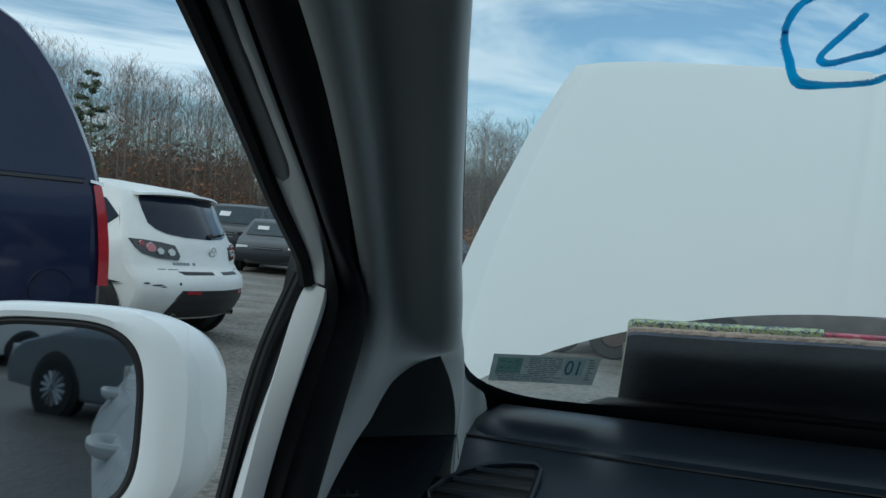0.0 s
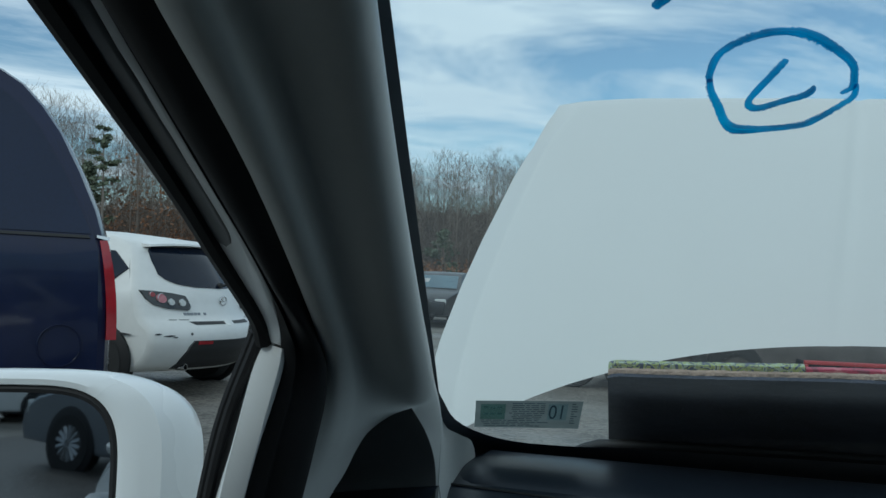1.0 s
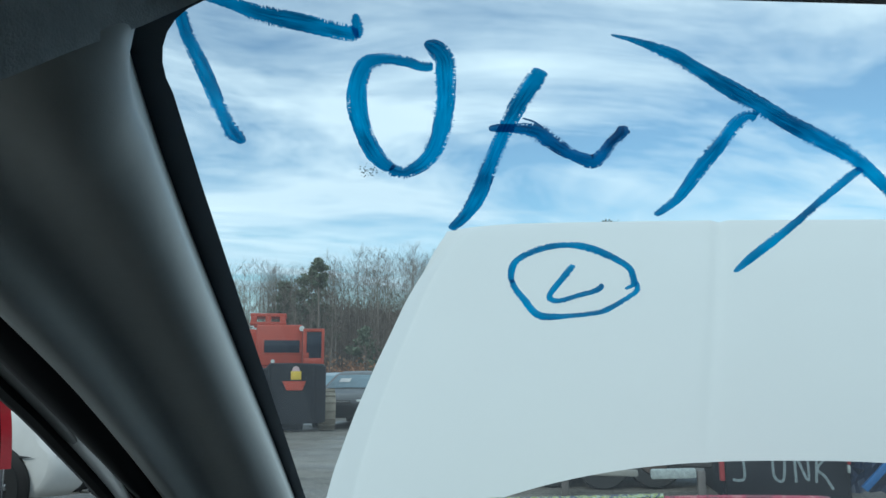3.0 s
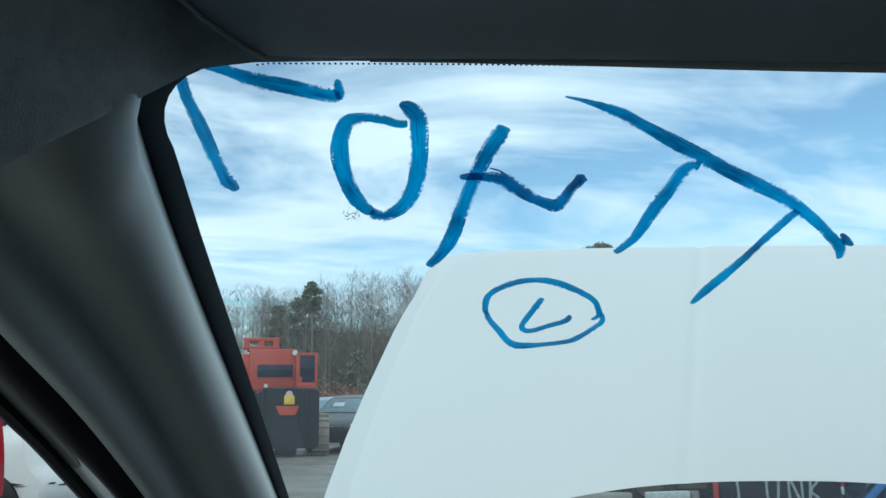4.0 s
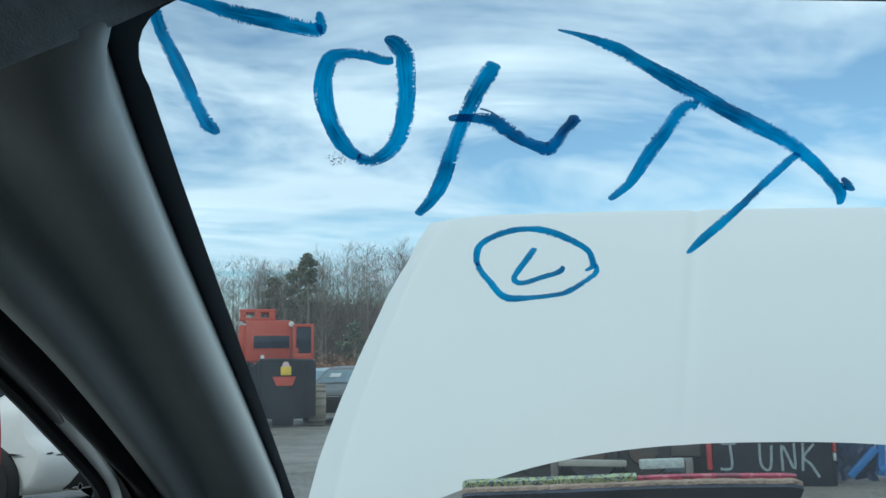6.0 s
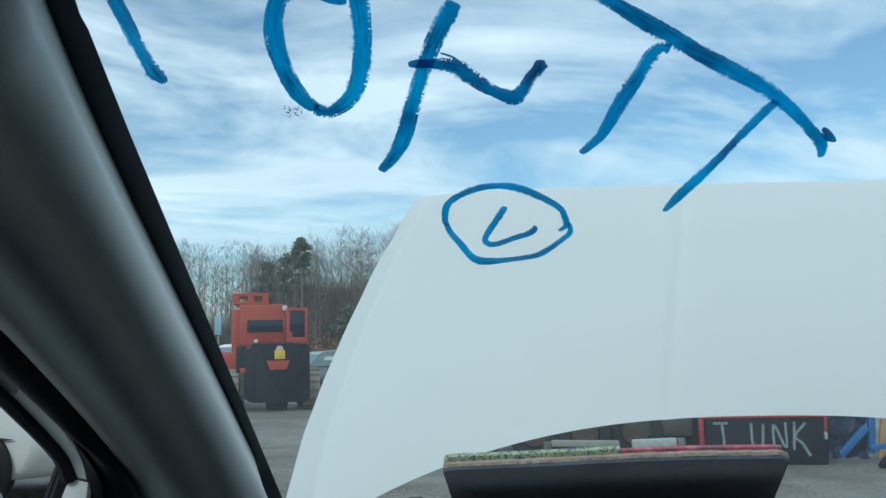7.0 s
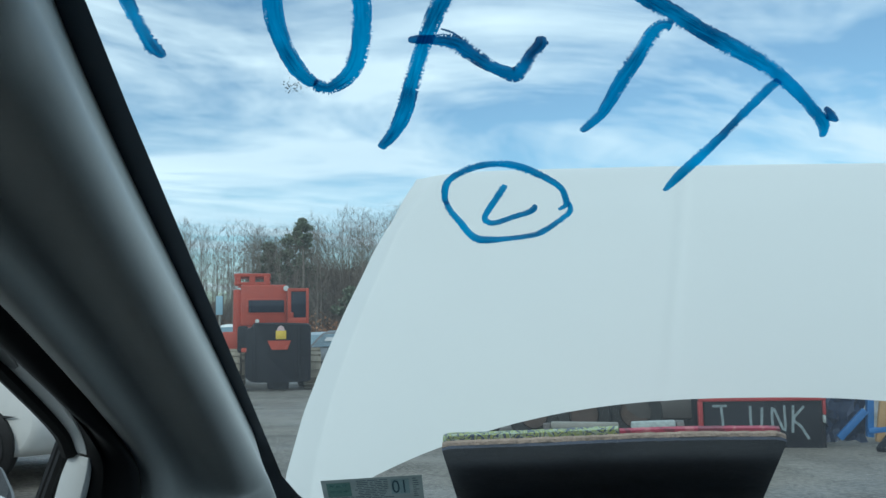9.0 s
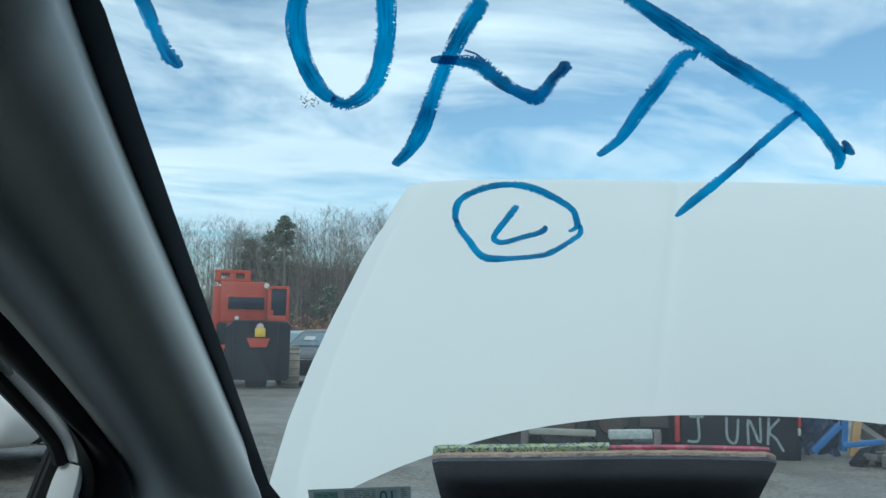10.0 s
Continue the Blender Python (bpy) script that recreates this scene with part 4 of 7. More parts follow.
part("post_seal", tube(smooth_line(shifted(POST_OUT, 0.004, 0.001, 0.0), 20), 0.0045, 8), M["rubber"], door, "black rubber window seal")
part("post_seal", tube(smooth_line(shifted(POST_OUT, 0.0095, -0.002, 0.0), 20), 0.0040, 8), M["rubber"], door, "black rubber window seal")
part("post_channel", band(shifted(POST_OUT, 0.010, 0.004), shifted(POST_L, 0.002, 0.004), (-0.010, 0.012, 0.0)), M["rubber"], door)
STRIP = (((-0.578, -0.10, 1.418), (-0.555, -0.10, 1.400)), ((-0.585, 0.05, 1.385), (-0.558, 0.05, 1.358)), ((-0.591, 0.15, 1.345), (-0.563, 0.16, 1.318)), ((-0.610, 0.275, 1.282), (-0.580, 0.29, 1.256)),
         ((-0.629, 0.40, 1.218), (-0.598, 0.40, 1.205)), ((-0.642, 0.49, 1.171), (-0.618, 0.49, 1.163)), ((-0.652, 0.545, 1.133), (-0.640, 0.59, 1.110)), ((-0.657, 0.571, 1.100), (-0.652, 0.625, 1.065)),
         ((-0.673, 0.577, 1.046), (-0.663, 0.634, 1.020)), ((-0.690, 0.586, 0.985), (-0.671, 0.632, 0.98)), ((-0.719, 0.597, 0.86), (-0.690, 0.612, 0.86)), ((-0.735, 0.598, 0.77), (-0.705, 0.600, 0.77)))


def make_weatherstrip():
    """A soft hollow rubber bead that fills the gap between the door frame and the pillar cover."""
    n, rows = 60, []
    one, two = smooth_line([p for p, q in STRIP], n), smooth_line(shifted([q for p, q in STRIP], -0.002, 0.010, 0.003), n)
    for i in range(n):
        p, q = one[i], two[i]
        t = (one[min(i + 1, n - 1)] - one[max(i - 1, 0)]).normalized()
        nn = (q - p).cross(t).normalized()
        if nn.dot(INSIDE - p) < 0:
            nn = -nn
        prof = ((0.0, -0.020), (0.0, -0.004), (0.02, -0.001), (0.05, 0.002), (0.10, 0.0045), (0.15, 0.0015), (0.20, 0.003), (0.30, 0.0085), (0.45, 0.0125), (0.60, 0.0130), (0.75, 0.0105), (0.88, 0.0055), (0.96, 0.0), (1.0, -0.010), (1.0, -0.025))
        rows.append([p.lerp(q, f) + nn * h for f, h in prof])
    part("weatherstrip", loft(rows, closed=False), M["rubber"], own_car, "black soft rubber door weatherstrip", angle=70)


make_weatherstrip()


def door_handle(y, z, at_x):
    h = part("door_handle", tube(smooth_line([(at_x + 0.012, y - 0.085, z), (at_x - 0.030, y - 0.06, z + 0.004), (at_x - 0.036, y, z + 0.006), (at_x - 0.030, y + 0.06, z + 0.004), (at_x + 0.012, y + 0.085, z)], 16), 0.013, 10, flat=1.4), M["white"], door, "white pull handle")
    return h


door_handle(-0.20, 0.835, -0.858)

# rear door, right side, roof, floor and tail close the car round the camera
rear_door = part("rear_door", band([(-0.822, -0.485, 0.90), (-0.818, -1.0, 0.905), (-0.79, -1.55, 0.92)], [(-0.894, -0.485, 0.79), (-0.894, -1.0, 0.79), (-0.87, -1.55, 0.80)], (0.03, 0, 0)), M["white_gloss"], own_car, "white painted rear door")
part("door_lower_panel", band([(-0.868, -0.485, 0.79), (-0.868, -1.0, 0.79), (-0.85, -1.55, 0.80)], [(-0.81, -0.485, 0.26), (-0.81, -1.0, 0.26), (-0.80, -1.55, 0.30)], (0.03, 0, 0)), M["white"], rear_door)
part("door_handle", tube(smooth_line([(-0.82, -1.235, 0.873), (-0.858, -1.21, 0.877), (-0.864, -1.15, 0.879), (-0.858, -1.09, 0.877), (-0.82, -1.065, 0.873)], 16), 0.013, 10, flat=1.4), M["white"], rear_door, "white pull handle")


def mirrored_band(name, one, two, away, mat, parent, label=""):
    part(name, band([(-p[0], p[1], p[2]) for p in one], [(-p[0], p[1], p[2]) for p in two], (-away[0], away[1], away[2])), mat, parent, label)


right_side = part("right_side", band([(0.80, 0.62, 0.905), (0.80, -0.5, 0.90), (0.77, -1.55, 0.92)], [(0.868, 0.62, 0.79), (0.868, -0.5, 0.79), (0.85, -1.55, 0.80)], (-0.03, 0, 0)), M["white"], own_car, "white painted right doors")
part("right_lower_panel", band([(0.868, 0.62, 0.79), (0.868, -0.5, 0.79), (0.85, -1.55, 0.80)], [(0.81, 0.6, 0.26), (0.81, -0.5, 0.26), (0.80, -1.55, 0.30)], (-0.03, 0, 0)), M["white"], right_side)
mirrored_band("right_window_frame", shifted(FRAME_OUT, 0.010, 0.004, 0.002), FRAME_IN, (-0.010, 0.014, 0.010), M["white"], right_side)
for sx in (-1, 1):
    part("centre_pillar", band([(sx * 0.60, -0.42, 1.40), (sx * 0.70, -0.42, 1.15), (sx * 0.79, -0.42, 0.90)], [(sx * 0.60, -0.56, 1.40), (sx * 0.70, -0.56, 1.15), (sx * 0.79, -0.54, 0.90)], (-sx * 0.05, 0, 0)), M["trim"], own_car)
    part("rear_pillar", band([(sx * 0.58, -1.45, 1.39), (sx * 0.68, -1.5, 1.15), (sx * 0.77, -1.5, 0.92)], [(sx * 0.56, -1.75, 1.36), (sx * 0.68, -1.85, 1.15), (sx * 0.77, -1.95, 0.92)], (-sx * 0.04, 0, 0)), M["white"], own_car)
    part("roof_rail", band([(sx * 0.592, 0.05, 1.385), (sx * 0.61, -0.5, 1.41), (sx * 0.585, -1.5, 1.395)], [(sx * 0.600, 0.05, 1.350), (sx * 0.625, -0.5, 1.375), (sx * 0.60, -1.5, 1.36)], (-sx * 0.03, 0, 0.01)), M["trim"], own_car)
    part("rear_quarter", band([(sx * 0.77, -1.55, 0.92), (sx * 0.77, -1.95, 0.93)], [(sx * 0.84, -1.55, 0.30), (sx * 0.80, -2.05, 0.36)], (-sx * 0.03, 0, 0), 6), M["white"], own_car)
    part("fender", band([(sx * 0.80, 0.66, 0.84), (sx * 0.79, 1.2, 0.80), (sx * 0.76, 1.8, 0.72), (sx * 0.66, 2.15, 0.64)], [(sx * 0.83, 0.66, 0.30), (sx * 0.84, 1.2, 0.42), (sx * 0.82, 1.8, 0.42), (sx * 0.70, 2.2, 0.30)], (-sx * 0.02, 0, 0)), M["white"], own_car)
part("tail", band([(-0.79, -2.0, 0.93), (0.79, -2.0, 0.93)], [(-0.79, -2.06, 0.35), (0.79, -2.06, 0.35)], (0, 0.03, 0), 6), M["white"], own_car)
part("floor_pan", box((1.6, 3.3, 0.04), (0, -0.55, 0.26)), M["dash"], own_car)
part("front_bumper", band([(-0.68, 2.18, 0.62), (0, 2.3, 0.64), (0.68, 2.18, 0.62)], [(-0.70, 2.2, 0.25), (0, 2.34, 0.25), (0.70, 2.2, 0.25)], (0, -0.03, 0)), M["white"], own_car)
part("fire_wall", box((1.5, 0.03, 0.62), (0, 1.02, 0.58)), M["black"], own_car)
# Unseen tinted panes, added to cut daylight from behind and beside.
for sx in (-1, 1):
    part("rear_door_glass", band([(sx * 0.60, -0.56, 1.385), (sx * 0.585, -1.5, 1.37)], [(sx * 0.79, -0.54, 0.90), (sx * 0.775, -1.5, 0.91)], (-sx * 0.005, 0, 0), 8), M["dimming_glass"], own_car).visible_shadow = True
part("passenger_glass", band([(0.600, 0.15, 1.345), (0.60, -0.42, 1.385)], [(0.76, 0.55, 0.90), (0.79, -0.42, 0.90)], (-0.005, 0, 0), 8), M["side_glass"], own_car)
# Unseen dark linings, added so white panels don't light the pillar.
for sx in (-1, 1):
    part("door_card", band([(sx * 0.778, 0.60, 0.893), (sx * 0.785, 0.2, 0.888), (sx * 0.785, -0.5, 0.888), (sx * 0.755, -1.9, 0.91)], [(sx * 0.765, 0.60, 0.29), (sx * 0.77, 0.2, 0.29), (sx * 0.77, -0.5, 0.29), (sx * 0.75, -1.9, 0.31)], (-sx * 0.012, 0, 0)), M["dash"], own_car, "unseen dark inner door panel, added to darken the cabin")
part("tail_trim", band([(-0.74, -1.93, 0.92), (0.74, -1.93, 0.92)], [(-0.74, -1.96, 0.30), (0.74, -1.96, 0.30)], (0, 0.012, 0), 6), M["dash"], own_car)
# Added out of view like the door panes, to dim the cabin.
part("rear_glass", band([(-0.55, -1.74, 1.35), (0.55, -1.74, 1.35)], [(-0.70, -1.97, 0.95), (0.70, -1.97, 0.95)], (0, 0.006, 0), 8), M["dimming_glass"], own_car)


def make_roof():
    """Headliner and outer roof skin."""
    side = [(-0.565, 0.135, 1.250), (-0.540, 0.160, 1.272), (-0.514, 0.197, 1.299), (-0.505, 0.225, 1.320), (-0.507, 0.272, 1.348)]
    front = [(x, roof_edge_y(x), glass_z(x, roof_edge_y(x)) - 0.0045) for x in (-0.495, -0.47, -0.43, -0.38, -0.32, -0.25, -0.17, -0.085, 0.0)]
    half = side + front
    full = half + [(-x, y, z) for x, y, z in reversed(half[:-1])]
    rows, skin = [], []
    for back, lift in ((0.0, 0.0), (0.004, 0.001), (0.012, 0.006), (0.03, 0.015), (0.08, 0.028), (0.18, 0.040), (0.42, 0.055), (0.9, 0.065), (1.5, 0.055), (2.02, 0.015)):
        row = []
        for x, y, z in full:
            low = max(0.0, min(1.0, (1.352 - z) / 0.07))           # 1 at the door side, 0 on the ceiling
            out_ = math.copysign(0.03 * low * min(1.0, back / 0.3), x)
            row.append((x + out_, y - back, z + lift * (1 - 0.3 * low) + (1 - abs(x) / 0.6) * 0.01 * min(1, back / 0.4) + low * 0.020 * min(1.0, back / 0.15)))
        rows.append(row)
        skin.append([(p[0] * 1.04, p[1] + 0.03, p[2] + 0.040 + 0.02 * (1 - (p[0] / 0.6) ** 2)) for p in row])
    part("headliner", loft(rows, closed=False), M["fabric"], own_car, "soft grey fabric headliner", angle=70)
    part("roof_skin", loft(skin, closed=False), M["white"], own_car, "white painted roof")
    xs = [-0.42 + 0.03 * i for i in range(29)]
    line = [(x, roof_edge_y(x) - 0.0010, glass_z(x, roof_edge_y(x)) - 0.0050) for x in xs]
    part("headliner_edge", tube(line, [0.0004 + 0.0022 * max(0.0, min(1.0, (0.40 - abs(x)) / 0.15)) for x in xs], 8), M["trim"], own_car, "pale folded edge of the headliner")


make_roof()


def make_visor():
    """A sun visor folded up against the roof, with a round corner; its front edge meets the glass."""
    def under(x, back, drop):
        y = roof_edge_y(x) - back
        lift = 0.015 * min(1.0, back / 0.03) + 0.025 * min(1.0, max(0.0, back - 0.03) / 0.15)
        return Vector((x, y, glass_z(x, roof_edge_y(x)) - 0.0045 + lift + (1 - abs(x) / 0.6) * 0.01 * min(1, back / 0.4) - drop))
    rows, cord = [], []
    for j in range(15):
        f = j / 14
        back = 0.0035 + 0.150 * f ** 1.6
        edge_x = -0.459 - 0.026 * min(1.0, back / 0.028) ** 0.8 - 0.012 * min(1.0, max(0.0, back - 0.028) / 0.06)
        row = []
        for i in range(25):
            g = i / 24
            x = edge_x + (-0.03 - edge_x) * g
            rim = min(1.0, min(i, 24 - i) / 1.5)
            row.append(under(x, back, 0.0008 + 0.0028 * rim * min(1.0, 0.4 + f * 6)))
        rows.append(row)
        cord.append(under(edge_x, back, 0.0022))
    visor = part("sun_visor", loft(rows, closed=False), M["visor"], own_car, "pale blue-grey vinyl sun visor folded up", angle=60)
    part("visor_piping", tube(cord, 0.0011, 6), M["trim"], visor)


make_visor()

# ---- raised hood ----
HOOD_FRONT = Vector((-0.05, 1.572, 1.478))
HOOD_UP = Vector((0, math.cos(radians(53)), math.sin(radians(53))))     # from rear edge to front edge
HOOD_OUT = Vector((0, -math.sin(radians(53)), math.cos(radians(53))))   # painted side


def hood_half(v):
    """Half width at a distance v behind the front edge."""
    pts = [(0.0, 0.530), (0.05, 0.556), (0.10, 0.579), (0.16, 0.599), (0.22, 0.614), (0.30, 0.635), (0.40, 0.657), (0.50, 0.674), (0.60, 0.682), (0.72, 0.680)]
    for (a, p), (b, q) in zip(pts, pts[1:]):
        if v <= b:
            return p + (q - p) * (v - a) / (b - a)
    return pts[-1][1]


def make_hood():
    nx, ny = 300, 40
    outer, inner = [], []
    for j in range(ny + 1):
        g = j / ny
        row, low = [], []
        for i in range(nx + 1):
            f = -1 + 2 * i / nx
            f = math.copysign(1 - (1 - abs(f)) ** 1.35, f)
            rear = 0.518 + 0.206 * abs(f) ** 2.6 - 0.004 * math.cos(f * 3)
            front = -0.0048 + 0.0215 * f + 0.005 * f * f + 0.012 * (max(0.0, abs(f) - 0.72) / 0.28) ** 1.4
            v = front + (rear - front) * g
            h = hood_half(max(0.0, v))
            x = f * h
            crown = 0.012 * (1 - f * f) + 0.008 * math.sin(math.pi * g) * (1 - f * f) + 0.018
            ramp_ = 0.004 + 0.12 * g + 0.002 * (1 - f * f)
            crown = -0.006 * math.log(math.exp(-crown / 0.006) + math.exp(-ramp_ / 0.006))
            edge_in = (1 - abs(f)) / 0.085
            bevel_ = 0.5 * (1 - edge_in + math.sqrt((1 - edge_in) ** 2 + 0.006))
            crown -= (0.75 * crown + 0.032) * bevel_ * min(1.0, g / 0.15 + 0.15)
            crease = -0.0048 * math.exp(-((x + 0.018 + 0.10 * g) / 0.0095) ** 2) * max(0.0, 1.0 - 0.8 * g)
            nose = -0.008 * max(0.0, (0.05 - g) / 0.05) ** 2
            p = HOOD_FRONT + Vector((x, 0, 0)) - HOOD_UP * v + HOOD_OUT * (crown + crease + nose - 0.008)
            row.append(p)
            low.append(p - HOOD_OUT * 0.020 + Vector((-0.015 * f, 0, 0)) + HOOD_UP * (0.035 * g ** 8 - 0.02 * (1 - g) ** 8))
        outer.append(row)
        inner.append(low)
    bm = bmesh.new()
    rows_o = [[bm.verts.new(p) for p in r] for r in outer]
    rows_i = [[bm.verts.new(p) for p in r] for r in inner]
    for rows in (rows_o, rows_i):
        for a, b in zip(rows, rows[1:]):
            for i in range(nx):
                bm.faces.new((a[i], a[i + 1], b[i + 1], b[i]))
    for k in (0, -1):
        for i in range(nx):
            bm.faces.new((rows_o[k][i], rows_o[k][i + 1], rows_i[k][i + 1], rows_i[k][i]))
    for k in (0, -1):
        for j in range(ny):
            bm.faces.new((rows_o[j][k], rows_o[j + 1][k], rows_i[j + 1][k], rows_i[j][k]))
    part("hood", bm, M["white"], own_car, "raised white painted hood with a faint centre crease", angle=50)
    for sx in (-1, 1):
        part("hood_hinge", tube([(sx * 0.69, 1.14, 0.80), (sx * 0.69, 1.15, 0.86), (sx * 0.68, 1.165, 0.905)], 0.008, 6), M["white"], own_car)


make_hood()
part("cowl", band([(-0.66, 1.105, 0.925), (0, 1.135, 0.925), (0.66, 1.105, 0.925)], [(-0.68, 1.18, 0.895), (0, 1.20, 0.895), (0.68, 1.18, 0.895)], (0, 0.0, -0.02)), M["black"], own_car, "black plastic cowl below the windscreen")

wiper = part("wiper_arm", tube([on_glass(-0.500, 1.106, 0.001), on_glass(-0.486, 1.097, 0.002), on_glass(-0.468, 1.090, 0.003), on_glass(-0.44, 1.090, 0.004), on_glass(-0.30, 1.096, 0.005), on_glass(0.02, 1.095, 0.005)], [0.002, 0.004, 0.006, 0.006, 0.005, 0.004], 10), M["rubber"], own_car, "black windscreen wiper arm at the foot of the glass")
part("wiper_blade", tube([on_glass(-0.36, 1.104, 0.004), on_glass(0.05, 1.100, 0.004)], 0.003, 6), M["rubber"], wiper)

# ---- dashboard ----
dashboard = thing("dashboard", "dark grained plastic dashboard under the windscreen", "dashboard", kind="structure")


def make_dash():
    prof = [(1.115, 0.905), (1.08, 0.935), (1.00, 0.938), (0.94, 0.934), (0.915, 0.931), (0.89, 0.925), (0.86, 0.913), (0.82, 0.893), (0.78, 0.868), (0.74, 0.835), (0.71, 0.79), (0.70, 0.70), (0.72, 0.55)]
    rows = []
    for i in range(33):
        x = -0.745 + 1.49 * i / 32
        e = max(0.0, (abs(x) - 0.60) / 0.145)
        rows.append([(x, y + 0.03 * e * e * (1 if y < 0.9 else 0.3), z - 0.020 * e * e) for y, z in prof])
    part("dash_top", loft(rows, closed=False), M["dash"], dashboard, "dark grained dashboard top", angle=50)
    rows = []
    pad = [(1.112, 0.918), (1.095, 0.936), (1.06, 0.944), (1.00, 0.949), (0.965, 0.947), (0.945, 0.941), (0.932, 0.930), (0.926, 0.915)]
    for i in range(31):
        f = -1 + 2 * i / 30
        x = f * 0.640
        drop = 0.026 * max(0.0, (abs(f) - 0.965) / 0.035) ** 2
        rows.append([(x - math.copysign(0.0, f), y - 0.012 * (1 - f * f) + 0.010 * max(0, abs(f) - 0.9) * 10 * 0.4, z - drop) for y, z in pad])
    part("dash_pad", loft(rows, closed=False), M["dash"], dashboard, "raised dark pad along the windscreen", angle=50)
    line = smooth_line([(-0.62, 0.926, 0.9335), (-0.40, 0.908, 0.9305), (-0.1, 0.902, 0.9300), (0.3, 0.906, 0.9305), (0.6, 0.92, 0.933)], 30)
    part("dash_seam", tube(line, 0.0016, 5), M["rubber"], dashboard)
    # side defroster slots
    slot = part("side_defroster", box((0.035, 0.014, 0.004), (-0.715, 0.80, 0.889), 0.001, Euler((radians(-24), 0, radians(30))).to_matrix()), M["black"], dashboard)
    for k in range(4):
        part("louvre", box((0.002, 0.016, 0.004), (-0.727 + 0.008 * k, 0.795 + 0.004 * k, 0.8925), 0.0, Euler((radians(-24), 0, radians(30))).to_matrix()), M["dash"], slot)


make_dash()


def make_dash_end():
    """The dash rises to meet the foot of the pillar."""
    top = smooth_line([(-0.770, 0.873, 0.917), (-0.729, 0.863, 0.930), (-0.670, 0.853, 0.942), (-0.612, 0.843, 0.953)], 12)
    rows = [[p + Vector((0, 0.02, -0.03)), p + Vector((0, 0.004, -0.001)), p, p + Vector((-0.004, -0.012, -0.008)), p + Vector((-0.016, -0.035, -0.030 - 0.012 * i / 11)), p + Vector((-0.030, -0.075, -0.055 - 0.018 * i / 11))] for i, p in enumerate(top)]
    part("dash_end", loft(rows, closed=False), M["dash"], dashboard, angle=60)


make_dash_end()


def make_vent():
    def at(x, s):
        """s metres down the sloping dash face from y = 0.872."""
        y = 0.872 - s * 0.83
        z = 0.921 - s * 0.555
        return Vector((x, y - 0.003, z + 0.005))
    outline = [at(*p) for p in ((-0.634, 0.052), (-0.622, 0.036), (-0.603, 0.019), (-0.580, 0.008), (-0.556, 0.002), (-0.534, 0.000), (-0.528, 0.006), (-0.531, 0.030), (-0.537, 0.062), (-0.546, 0.090), (-0.590, 0.090), (-0.628, 0.070))]
    closed = outline + outline[:2]
    vent = part("air_vent", tube(closed, 0.0032, 6), M["dash"], dashboard, "dark dashboard air vent with slanted slats")
    bm = bmesh.new()
    inset = Vector((0, 0.004, -0.007))
    bm.faces.new([bm.verts.new(p + inset * 0.25) for p in outline])
    # Flat dark sheet stands in for the vent's shaded depth.
    part("vent_recess", bm, M["rubber"], vent)
    for s, x0, x1 in ((0.014, -0.592, -0.533), (0.030, -0.613, -0.535), (0.046, -0.626, -0.538), (0.062, -0.628, -0.541), (0.078, -0.62, -0.545)):
        part("slat", loft([[at(x, s + o) + Vector((0, -0.001, 0.002 + u)) for o, u in ((0, 0), (0.002, 0.001), (0.004, -0.001), (0.002, -0.002))] for x in (x0, (x0 + x1) / 2, x1)]), M["dash"], vent)


make_vent()

